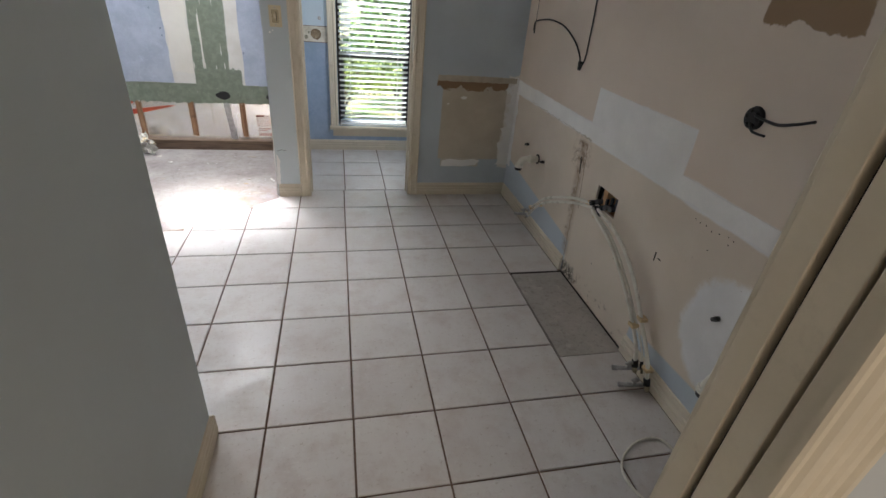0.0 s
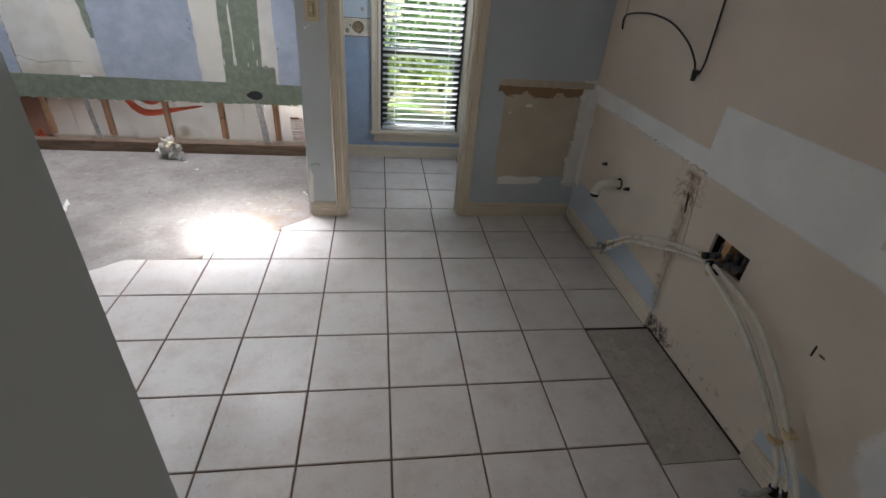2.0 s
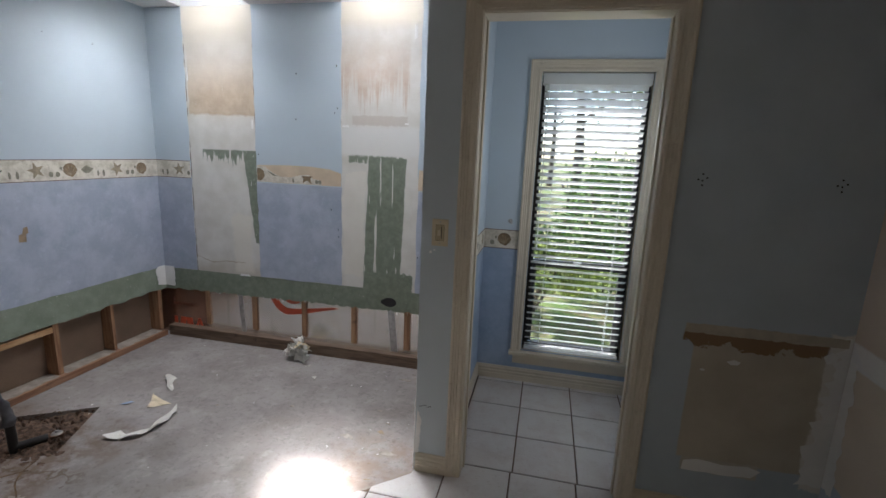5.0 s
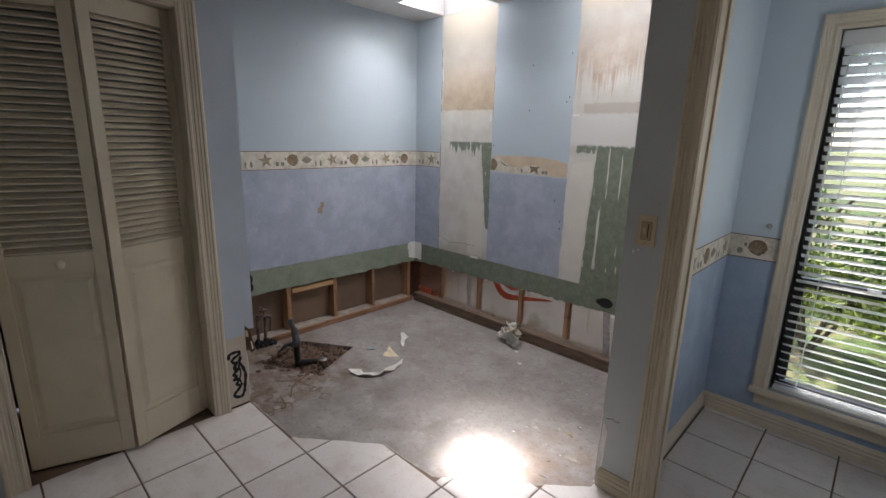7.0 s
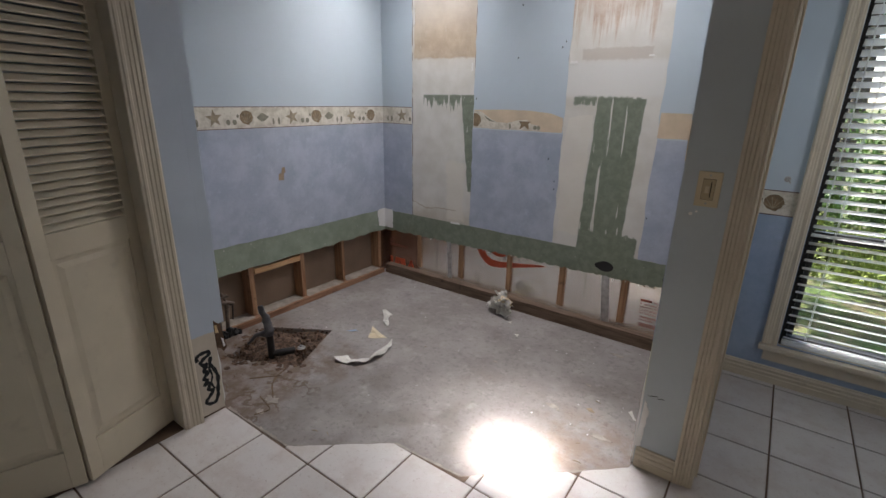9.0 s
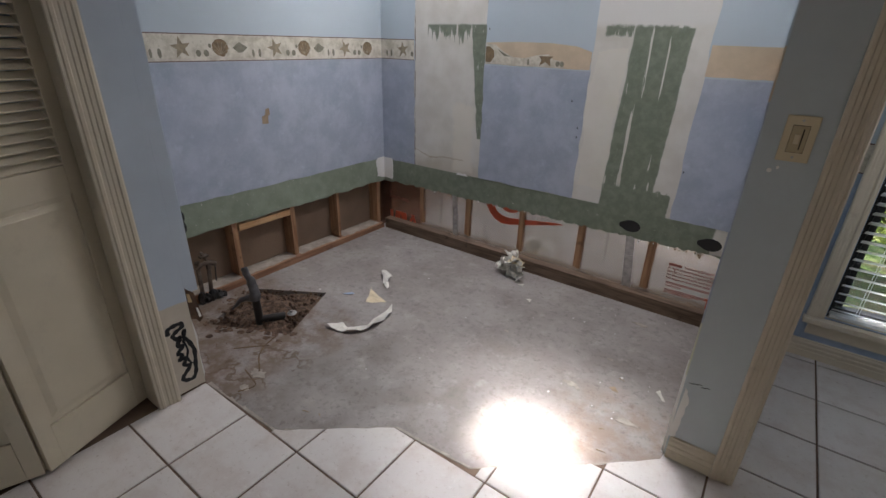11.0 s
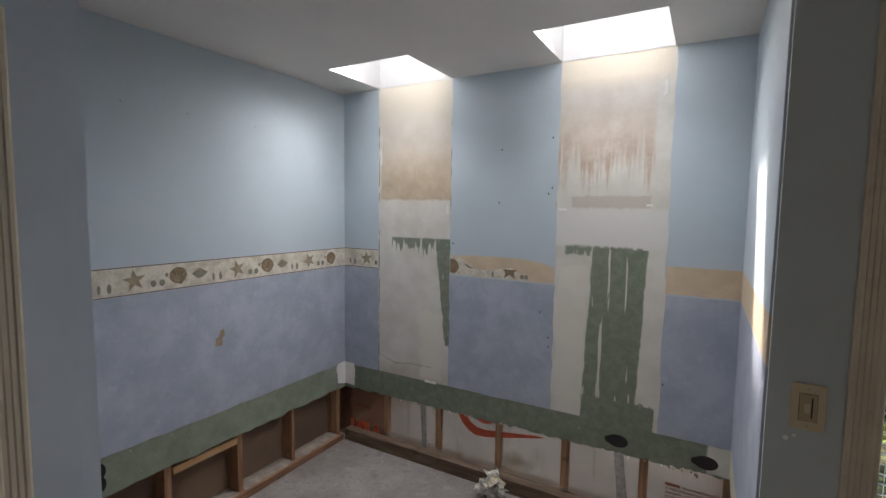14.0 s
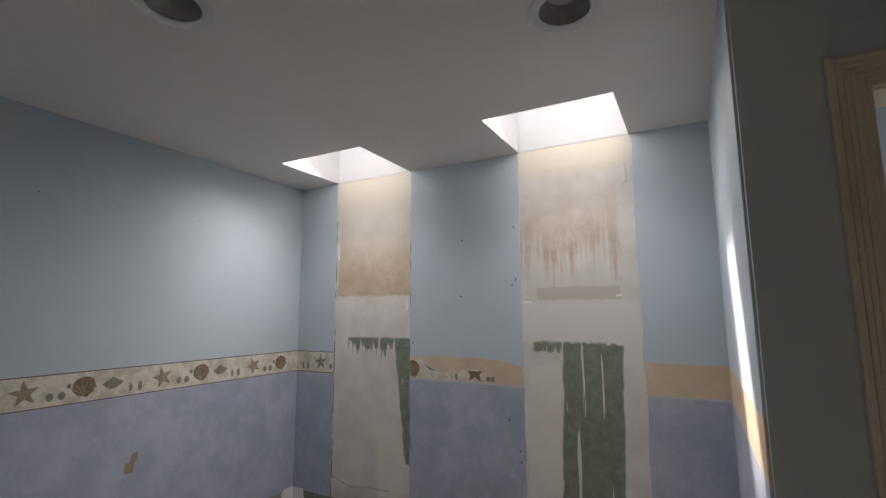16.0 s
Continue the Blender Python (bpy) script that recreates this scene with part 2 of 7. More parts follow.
def dirt_material():
    n = Nodes("loose_brown_dirt", 0.95)
    col = n.mix(n.ramp(n.noise(30, 6, 0.7), 0.35, 0.65), (0.06, 0.038, 0.027), (0.21, 0.135, 0.092))
    n.bump(n.noise(90, 5, 0.7), 0.8, 0.012)
    return n.done(col)


M_DIRT = dirt_material()


def foil_material():
    n = Nodes("dull_foil_sheathing", 0.26, 0.78)
    col = n.mix(n.ramp(n.noise(5, 6, 0.7), 0.35, 0.7), (0.84, 0.81, 0.77), (0.95, 0.93, 0.90))
    wet = n.ramp(n.noise(1.0, 4, 0.6, n.scaled(26, 1, 3)), 0.56, 0.74, 0, 0.4)
    col = n.mix(wet, col, (0.33, 0.27, 0.22))
    left = n.ramp(n.x, -1.5, -1.46, 0.9, 0)
    col = n.mix(left, col, (0.40, 0.23, 0.17))
    n.bump(n.noise(14, 4), 0.35, 0.006)
    return n.done(col)


M_FOIL = foil_material()


def wallpaper_material(name, up, axis, split, low_a, low_b, low_dark):
    """Smooth pale blue above the height split, sponge-mottled blue below it."""
    n = Nodes(name, 0.6, 0, 0.3)
    a = n.mix(n.ramp(n.noise(2.2, 4), 0.3, 0.7), tuple(c * 0.95 for c in up), up)
    lo = n.mix(n.ramp(n.noise(7, 6, 0.66), 0.34, 0.68), low_a, low_b)
    lo = n.mix(n.ramp(n.noise(3.4, 6, 0.7), 0.52, 0.70, 0, 0.5), lo, low_dark)
    lo = n.mix(n.ramp(n.noise(16, 5, 0.7), 0.55, 0.75, 0, 0.35), lo, tuple(min(1, c * 1.3) for c in low_b))
    col = n.mix(n.ramp(n.z, split - 0.003, split + 0.003), lo, a)
    n.bump(n.noise(140, 2), 0.1, 0.001)
    return n.done(col)


UP = (0.492, 0.572, 0.628)
M_WALLP = wallpaper_material("blue_wallpaper", UP, "z", 1.25, (0.348, 0.391, 0.477), (0.435, 0.478, 0.563), (0.28, 0.345, 0.42))
M_NOOKP = wallpaper_material("nook_blue_wallpaper", (0.54, 0.63, 0.70), "z", 0.98, (0.30, 0.39, 0.52), (0.37, 0.46, 0.59), (0.27, 0.36, 0.48))


def border_material(name):
    n = Nodes(name, 0.65, 0, 0.3)
    col = n.mix(n.ramp(n.noise(16, 5, 0.7), 0.4, 0.65), (0.70, 0.66, 0.57), (0.50, 0.46, 0.37))
    col = n.mix(n.ramp(n.noise(50, 3), 0.6, 0.7, 0, 0.5), col, (0.40, 0.37, 0.29))
    return n.done(col)


M_BORDER = border_material("cream_border_print")
M_PEACH = plain("peach_glue_backing", (0.62, 0.50, 0.36), 0.75, 0.14, 6, 60, 0.1)
M_SHELL = plain("brown_shell_print", (0.24, 0.17, 0.10), 0.7, 0.35, 40, 160, 0.05)
M_STAR = plain("tan_starfish_print", (0.34, 0.28, 0.19), 0.7, 0.3, 40, 160, 0.05)
M_OLIVE = plain("olive_shell_print", (0.25, 0.24, 0.18), 0.7, 0.3, 40, 160, 0.05)
M_LINE = plain("dark_border_edge", (0.17, 0.10, 0.09), 0.7, 0.2, 40, 160, 0.05)


def back_drywall_material():
    """Bare board between the wallpaper drops: compound, tan stain, scraped green board."""
    n = Nodes("scraped_drywall", 0.75)
    base = n.mix(n.ramp(n.noise(6, 5), 0.3, 0.7), (0.60, 0.575, 0.52), (0.70, 0.68, 0.635))
    fine = n.noise(1.0, 5, 0.65, n.scaled(30, 1, 2.5))
    green = n.mix(n.ramp(n.noise(20, 5, 0.7), 0.35, 0.7), (0.175, 0.205, 0.153), (0.235, 0.268, 0.207))
    tan = n.mix(n.ramp(n.noise(9, 6, 0.7), 0.3, 0.7), (0.44, 0.33, 0.22), (0.56, 0.45, 0.32))
    rose = n.mix(n.ramp(n.noise(9, 6, 0.7), 0.3, 0.7), (0.42, 0.30, 0.22), (0.55, 0.44, 0.35))
    cream = (0.72, 0.66, 0.55)
    col = base
    # first drop
    col = n.mix(n.rect(n.x, n.z, -1.53, -0.96, 2.2, 2.5, 0.02, 0.12), col, cream)
    fade = n.ramp(n.z, 1.78, 2.28, 1.0, 0.0)
    col = n.mix(n.times(n.rect(n.x, n.z, -1.50, -0.96, 1.715, 2.36, 0.02, 0.01), n.math("MULTIPLY", fade, 0.9)), col, tan)
    drip = n.ramp(n.math("ADD", n.math("MULTIPLY", fine, 0.5), n.math("MULTIPLY", n.z, 1.0)), 1.655, 1.675)
    col = n.mix(n.times(n.rect(n.x, n.z, -1.41, -0.965, 1.3, 1.472, 0.008, 0.006), drip), col, green)
    side = n.math("ADD", n.x, n.math("MULTIPLY", n.math("SUBTRACT", 1.47, n.z), -0.11))
    col = n.mix(n.rect(side, n.z, -1.075, -0.95, 0.80, 1.47, 0.014, 0.004, 14), col, green)
    tide = n.ramp(n.math("ADD", n.z, n.math("MULTIPLY", n.noise(6, 4), 0.12)), 0.60, 0.72, 1, 0)
    col = n.mix(n.times(n.rect(n.x, n.z, -1.52, -0.96, 0.5, 0.8, 0.01, 0.02), n.math("MULTIPLY", tide, 0.55)), col, (0.46, 0.40, 0.31))
    col = n.mix(n.times(n.rect(n.x, n.z, -1.19, -1.03, 0.56, 1.0, 0.05, 0.02, 6), 0.6), col, (0.74, 0.69, 0.60))
    wave = n.math("ABSOLUTE", n.math("SUBTRACT", n.z, n.math("MULTIPLY_ADD", n.noise(5, 4), 0.14, 0.575)))
    col = n.mix(n.times(n.rect(n.x, n.z, -1.53, -1.1, 0.5, 0.8, 0.01, 0.02), n.ramp(wave, 0.001, 0.006, 0.6, 0)), col, (0.34, 0.25, 0.15))
    nick = n.rect(n.x, n.z, -1.06, -0.965, 0.8, 1.47, 0.01, 0.004)
    nicks = n.ramp(n.noise(1.0, 5, 0.7, n.scaled(70, 1, 14)), 0.64, 0.68)
    col = n.mix(n.times(nick, nicks), col, (0.72, 0.71, 0.67))
    for s0, s1 in ((-1.5225, -1.514), (-0.972, -0.966), (-0.322, -0.314)):
        col = n.mix(n.times(n.rect(n.x, n.z, s0, s1, 0.54, 2.2, 0.003, 0.001, 30), n.ramp(n.noise(1.0, 5, 0.7, n.scaled(20, 1, 9)), 0.42, 0.55, 0, 0.85)), col, (0.16, 0.13, 0.10))
    # second drop
    col = n.mix(n.times(n.rect(n.x, n.z, -0.30, -0.13, 0.62, 1.36, 0.07, 0.004, 4), 0.55), col, (0.74, 0.70, 0.62))
    col = n.mix(n.rect(n.x, n.z, -0.32, 0.24, 2.3, 2.5, 0.01, 0.05), col, cream)
    d2 = n.ramp(n.math("ADD", n.math("MULTIPLY", n.noise(1.0, 6, 0.7, n.scaled(48, 1, 2.2)), 0.8), n.math("MULTIPLY", n.z, 0.9)), 2.03, 2.19)
    d2 = n.times(d2, n.ramp(n.noise(11, 6, 0.75), 0.30, 0.58, 0.45, 1))
    fade2 = n.ramp(n.z, 1.85, 2.30, 1.0, 0.12)
    col = n.mix(n.times(n.times(n.rect(n.x, n.z, -0.33, 0.165, 1.74, 2.33, 0.02, 0.012), d2), fade2), col, rose)
    col = n.mix(n.times(n.rect(n.x, n.z, -0.235, 0.155, 1.672, 1.735, 0.014, 0.006, 18), 0.6), col, (0.46, 0.40, 0.34))
    col = n.mix(n.rect(n.x, n.z, -0.33, 0.24, 1.475, 1.665, 0.012, 0.02), col, (0.68, 0.67, 0.64))
    col = n.mix(n.times(n.rect(n.x, n.z, -0.26, 0.13, 1.425, 1.472, 0.016, 0.008, 22), drip), col, green)
    taper = n.math("MULTIPLY_ADD", n.math("SUBTRACT", n.z, 0.95), -0.16, n.noise(1.0, 3, 0.55, n.scaled(30, 1, 1.6)))
    streak = n.ramp(taper, 0.588, 0.602)
    lean = n.math("ADD", n.x, n.math("MULTIPLY", n.math("SUBTRACT", 1.47, n.z), 0.035))
    g2 = n.rect(lean, n.z, -0.115, 0.155, 0.5, 1.462, 0.012, 0.004, 11)
    col = n.mix(n.times(g2, n.math("SUBTRACT", 1.0, n.times(streak, n.ramp(n.z, 0.62, 0.70)))), col, green)
    col = n.mix(n.rect(n.x, n.z, -0.135, 0.215, 0.5, 0.665, 0.03, 0.004, 16), col, green)
    # scraper marks and specks of compound
    scratch = n.ramp(n.noise(1.0, 5, 0.75, n.scaled(85, 1, 11)), 0.66, 0.71, 0, 0.55)
    col = n.mix(n.times(scratch, n.ramp(n.noise(2.6, 4), 0.42, 0.6)), col, (0.76, 0.74, 0.69))
    col = n.mix(n.times(n.ramp(n.noise(120, 4, 0.7), 0.66, 0.72, 0, 0.6), n.ramp(n.z, 1.72, 1.74)), col, (0.74, 0.70, 0.63))
    grime = n.ramp(n.noise(1.0, 5, 0.75, n.scaled(40, 1, 7)), 0.68, 0.75, 0, 0.5)
    col = n.mix(grime, col, (0.42, 0.35, 0.26))
    # green board along the bottom
    col = n.mix(n.ramp(n.z, 0.54, 0.546, 1, 0), col, green)
    col = n.mix(n.times(n.ramp(n.z, 0.7, 0.72, 1, 0), n.rect(n.x, n.z, 0.46, 0.6, 0.40, 0.56, 0.012, 0.006)), col, base)
    col = n.mix(n.times(n.ramp(n.noise(70, 4, 0.7), 0.66, 0.72), n.ramp(n.z, 0.54, 0.56, 1, 0)), col, (0.62, 0.62, 0.57))
    n.bump(n.noise(30, 6, 0.7), 0.35, 0.004)
    return n.done(col)


M_BACKWALL = back_drywall_material()


def green_board_material():
    n = Nodes("green_moisture_drywall", 0.8)
    col = n.mix(n.ramp(n.noise(9, 6, 0.7), 0.3, 0.7), (0.21, 0.25, 0.19), (0.275, 0.32, 0.25))
    col = n.mix(n.ramp(n.noise(60, 4, 0.7), 0.64, 0.72), col, (0.60, 0.60, 0.54))
    n.bump(n.noise(60, 5), 0.3, 0.003)
    return n.done(col)


M_GREEN = green_board_material()


def vanity_wall_material():
    """Beige board with a taped joint, filled patch, mould and bare blue paint by the floor."""
    n = Nodes("stripped_beige_drywall", 0.72)
    up = n.mix(n.ramp(n.noise(1.8, 5), 0.3, 0.7), (0.64, 0.545, 0.455), (0.69, 0.595, 0.50))
    low = n.mix(n.ramp(n.noise(2.4, 6), 0.3, 0.7), (0.64, 0.56, 0.465), (0.72, 0.635, 0.535))
    white = n.mix(n.ramp(n.noise(9, 5), 0.3, 0.7), (0.74, 0.735, 0.725), (0.81, 0.805, 0.80))
    col = n.mix(n.rect(n.z, n.y, 0.83, 4, 0, 9, 0.01, 0.004), low, up)
    col = n.mix(n.rect(n.y, n.z, 1.2, 4.4, 0.782, 0.872, 0.010, 0.006, 5), col, white)
    col = n.mix(n.rect(n.y, n.z, 2.448, 3.178, 0.85, 1.042, 0.006, 0.005, 6), col, white)
    # torn paper
    col = n.mix(n.rect(n.y, n.z, 2.02, 2.34, 1.395, 1.66, 0.05, 0.004, 7), col, (0.30, 0.20, 0.115))
    # round filled area
    dy = n.math("DIVIDE", n.math("SUBTRACT", n.y, 1.97), 0.235)
    dz = n.math("DIVIDE", n.math("SUBTRACT", n.z, 0.43), 0.245)
    rr = n.math("ADD", n.times(dy, dy), n.times(dz, dz))
    rr = n.math("ADD", rr, n.math("MULTIPLY_ADD", n.noise(7, 6, 0.7), 1.0, -0.5))
    col = n.mix(n.ramp(rr, 0.80, 1.10, 1, 0), col, white)
    # old blue paint above the baseboard
    blue = (0.50, 0.56, 0.61)
    edge = n.math("MULTIPLY_ADD", n.math("SUBTRACT", n.y, 3.14), 0.095, 0.20)
    b1 = n.times(n.ramp(n.math("SUBTRACT", n.z, edge), -0.005, 0.005, 1, 0), n.ramp(n.y, 3.13, 3.145))
    edge2 = n.math("MULTIPLY_ADD", n.math("SUBTRACT", 2.44, n.y), 0.07, 0.155)
    b2 = n.times(n.ramp(n.math("SUBTRACT", n.z, edge2), -0.006, 0.006, 1, 0), n.ramp(n.y, 2.44, 2.455, 1, 0))
    col = n.mix(n.math("MAXIMUM", b1, b2), col, blue)
    # mould at the joint and along the floor
    lean = n.math("SUBTRACT", n.math("SUBTRACT", n.y, 3.150), n.math("MULTIPLY", n.math("SUBTRACT", n.z, 0.1), 0.091))
    halo = n.times(n.ramp(n.math("ABSOLUTE", n.math("ADD", lean, n.math("MULTIPLY_ADD", n.noise(9, 4), 0.05, -0.025))), 0.006, 0.055, 0.6, 0), n.rect(n.z, n.y, 0.12, 0.77, 2.9, 3.4, 0.02, 0.02))
    col = n.mix(n.times(halo, n.ramp(n.noise(14, 6, 0.75), 0.3, 0.6, 0.35, 1)), col, (0.33, 0.215, 0.13))
    seam = n.rect(n.y, n.z, 3.17, 3.215, 0.15, 0.76, 0.03, 0.02, 12)
    col = n.mix(n.times(seam, n.ramp(n.noise(22, 6, 0.75), 0.5, 0.62, 0, 0.75)), col, (0.23, 0.14, 0.08))
    top = n.rect(n.y, n.z, 3.13, 3.28, 0.62, 0.77, 0.06, 0.04, 12)
    col = n.mix(n.times(top, n.ramp(n.noise(34, 6, 0.75), 0.44, 0.62, 0, 0.85)), col, (0.16, 0.085, 0.045))
    foot = n.rect(n.y, n.z, 2.4, 3.16, -0.1, 0.10, 0.04, 0.03, 9)
    col = n.mix(n.times(foot, n.ramp(n.noise(18, 6, 0.75), 0.54, 0.68, 0, 0.7)), col, (0.14, 0.09, 0.055))
    black = n.rect(n.y, n.z, 3.0, 3.16, -0.1, 0.08, 0.04, 0.02, 18)
    col = n.mix(n.times(black, n.ramp(n.noise(40, 6, 0.75), 0.4, 0.55, 0, 0.9)), col, (0.02, 0.016, 0.013))
    col = n.mix(n.times(n.rect(n.y, n.z, 2.0, 2.6, 0.1, 0.78, 0.05, 0.05), n.ramp(n.noise(75, 4, 0.7), 0.70, 0.74, 0, 0.8)), col, (0.15, 0.11, 0.08))
    n.bump(n.noise(34, 6, 0.7), 0.25, 0.004)
    return n.done(col)


M_VANITY = vanity_wall_material()


def front_wall_material():
    """Blue-grey paint with a torn tan rectangle where a cabinet hung."""
    n = Nodes("torn_blue_wall_paint", 0.65)
    blue = n.mix(n.ramp(n.noise(3, 5), 0.3, 0.7), (0.44, 0.50, 0.54), (0.50, 0.56, 0.60))
    tan = n.mix(n.ramp(n.noise(5, 5), 0.3, 0.7), (0.47, 0.415, 0.325), (0.55, 0.495, 0.40))
    inn = n.rect(n.x, n.z, 1.715, 2.30, 0.285, 0.875, 0.006, 0.004)
    col = n.mix(inn, blue, tan)
    cream = (0.55, 0.51, 0.44)
    col = n.mix(n.rect(n.x, n.z, 1.735, 2.03, 0.225, 0.29, 0.012, 0.004, 14), col, cream)
    col = n.mix(n.rect(n.x, n.z, 1.675, 2.30, 0.82, 0.882, 0.006, 0.003, 12), col, (0.52, 0.46, 0.37))
    jag = n.math("MULTIPLY_ADD", n.noise(11, 5, 0.65), 0.15, 0.722)
    brown = n.times(n.ramp(n.math("SUBTRACT", n.z, jag), -0.003, 0.003), n.rect(n.x, n.z, 1.675, 2.24, 0.7, 0.843, 0.012, 0.003, 14))
    col = n.mix(brown, col, (0.25, 0.155, 0.085))
    col = n.mix(n.rect(n.x, n.z, 2.185, 2.30, 0.22, 0.9, 0.04, 0.006, 8), col, (0.74, 0.71, 0.66))
    n.bump(n.noise(34, 6, 0.7), 0.25, 0.003)
    return n.done(col)


M_FRONT = front_wall_material()


def stub_material():
    n = Nodes("stub_wall_paint", 0.65)
    blue = n.mix(n.ramp(n.noise(3, 5), 0.3, 0.7), (0.46, 0.53, 0.61), (0.51, 0.58, 0.66))
    cream = n.mix(n.ramp(n.noise(8, 5), 0.3, 0.7), (0.58, 0.52, 0.43), (0.66, 0.60, 0.51))
    col = n.mix(n.ramp(n.math("ADD", n.z, n.math("MULTIPLY", n.noise(30, 4), 0.02)), 0.425, 0.43), cream, blue)
    return n.done(col)


M_STUB = stub_material()


def partition_material():
    n = Nodes("partition_wallpaper", 0.6)
    lo = n.mix(n.ramp(n.noise(7, 6, 0.66), 0.34, 0.68), (0.348, 0.391, 0.477), (0.435, 0.478, 0.563))
    col = n.mix(n.ramp(n.z, 1.25, 1.256), lo, UP)
    col = n.mix(n.rect(n.z, n.y, 1.257, 1.392, 0, 9, 0.004, 0.003), col, (0.62, 0.50, 0.36))
    col = n.mix(n.ramp(n.math("ADD", n.z, n.math("MULTIPLY", n.noise(20, 4), 0.05)), 0.575, 0.585, 1, 0), col, (0.62, 0.64, 0.52))
    return n.done(col)


M_PARTITION = partition_material()

# ---- mesh helpers ----


def box(bm, x0, x1, y0, y1, z0, z1, m=None):
    v = [bm.verts.new((x, y, z)) for z in (z0, z1) for x, y in ((x0, y0), (x1, y0), (x1, y1), (x0, y1))]
    for f in ((3, 2, 1, 0), (4, 5, 6, 7), (0, 1, 5, 4), (1, 2, 6, 5), (2, 3, 7, 6), (3, 0, 4, 7)):
        bm.faces.new([v[i] for i in f])
    if m is not None:
        bmesh.ops.transform(bm, matrix=m, verts=v)
    return v


def prism(bm, pts, a, b, put):
    """A prism over a flat outline: put(u, v, w) gives the place, w from a to b."""
    lo = [bm.verts.new(put(u, v, a)) for u, v in pts]
    hi = [bm.verts.new(put(u, v, b)) for u, v in pts]
    n = len(pts)
    bm.faces.new(lo[::-1])
    bm.faces.new(hi)
    for i in range(n):
        j = (i + 1) % n
        bm.faces.new((lo[i], lo[j], hi[j], hi[i]))


ON_Y = lambda y0: (lambda u, v, w: (u, y0 + w, v))
ON_X = lambda x0: (lambda u, v, w: (x0 + w, u, v))
ON_Z = lambda z0: (lambda u, v, w: (u, v, z0 + w))


def cyl(bm, p, q, r, r2=None, n=16, cap=True):
    p, q = V(p), V(q)
    d = q - p
    m = Matrix.Translation((p + q) / 2) @ d.to_track_quat("Z", "Y").to_matrix().to_4x4()
    return bmesh.ops.create_cone(bm, cap_ends=cap, segments=n, radius1=r, radius2=r if r2 is None else r2, depth=d.length, matrix=m)["verts"]


def smooth_path(pts, steps=8):
    pts = [V(p) for p in pts]
    out = []
    for i in range(len(pts) - 1):
        p0, p1, p2, p3 = pts[max(i - 1, 0)], pts[i], pts[i + 1], pts[min(i + 2, len(pts) - 1)]
        for k in range(steps):
            t = k / steps
            out.append(0.5 * (2 * p1 + (p2 - p0) * t + (2 * p0 - 5 * p1 + 4 * p2 - p3) * t * t + (3 * p1 - p0 - 3 * p2 + p3) * t ** 3))
    return out + [pts[-1]]


def tube(bm, pts, r, n=10, steps=8, radii=None):
    path = smooth_path(pts, steps)
    rings, up = [], V((0.13, 0.2, 0.97))
    for i, p in enumerate(path):
        d = (path[min(i + 1, len(path) - 1)] - path[max(i - 1, 0)]).normalized()
        a = d.cross(up)
        if a.length < 0.05:
            a = d.cross(V((1, 0, 0)))
        a.normalize()
        b = d.cross(a).normalized()
        rad = r if radii is None else r * radii(i / (len(path) - 1))
        rings.append([bm.verts.new(p + rad * (math.cos(2 * math.pi * k / n) * a + math.sin(2 * math.pi * k / n) * b)) for k in range(n)])
    for g, h in zip(rings, rings[1:]):
        for k in range(n):
            bm.faces.new((g[k], g[(k + 1) % n], h[(k + 1) % n], h[k]))
    bm.faces.new(rings[0][::-1])
    bm.faces.new(rings[-1])


def finish(bm, smooth=False, bevel=0.0):
    if bevel:
        bmesh.ops.bevel(bm, geom=bm.edges[:], offset=bevel, segments=2, affect="EDGES", profile=0.6)
    bmesh.ops.recalc_face_normals(bm, faces=bm.faces[:])
    if smooth:
        for f in bm.faces:
            f.smooth = len(f.verts) <= 4
    return bm


def mesh_of(name, bm, material):
    me = bpy.data.meshes.new(name)
    bm.to_mesh(me)
    bm.free()
    me.materials.append(material)
    return me


def thing(name, bm=None, material=None, label="", category="", group="", kind="", at=(0, 0, 0), smooth=False, bevel=0.0):
    data = mesh_of(name, finish(bm, smooth, bevel), material) if bm is not None else None
    ob = new(name, data)
    ob.location = at
    return tagged(ob, label, category, group, kind)


def part(name, bm, material, parent, label="", smooth=False, bevel=0.0, kind=""):
    ob = new(name, mesh_of(name, finish(bm, smooth, bevel), material))
    ob.parent = parent
    return tagged(ob, label, kind=kind)


def quick(fn):
    bm = bmesh.new()
    fn(bm)
    return bm


def boxes(*rows):
    bm = bmesh.new()
    for r in rows:
        box(bm, *r)
    return bm


def ragged(a, b, n, amp, rng):
    """Points from a to b with an uneven sideways offset."""
    a, b = V((*a, 0)), V((*b, 0))
    d = b - a
    s = V((-d.y, d.x, 0)).normalized()
    return [tuple((a + d * i / n + s * (rng.uniform(-amp, amp) if 0 < i < n else 0))[:2]) for i in range(n)]


M_CRUST = plain("brown_crust", (0.17, 0.115, 0.07), 0.95, 0.4, 30, 120, 0.6)
rng = random.Random(4)
BACK, LEFT, PART, FRONT, VAN, CEIL = 5.345, -1.825, 0.555, 4.29, 2.265, 2.44

# ---- structure ----
TX, TY, TP = 1.02, 3.445, 0.308
EDGE = ((-1.20, 3.447), (-1.127, 3.447), (-0.67, 3.458), (-0.315, 3.752), (0.02, 3.772), (0.35, 4.04), (0.58, 4.25))


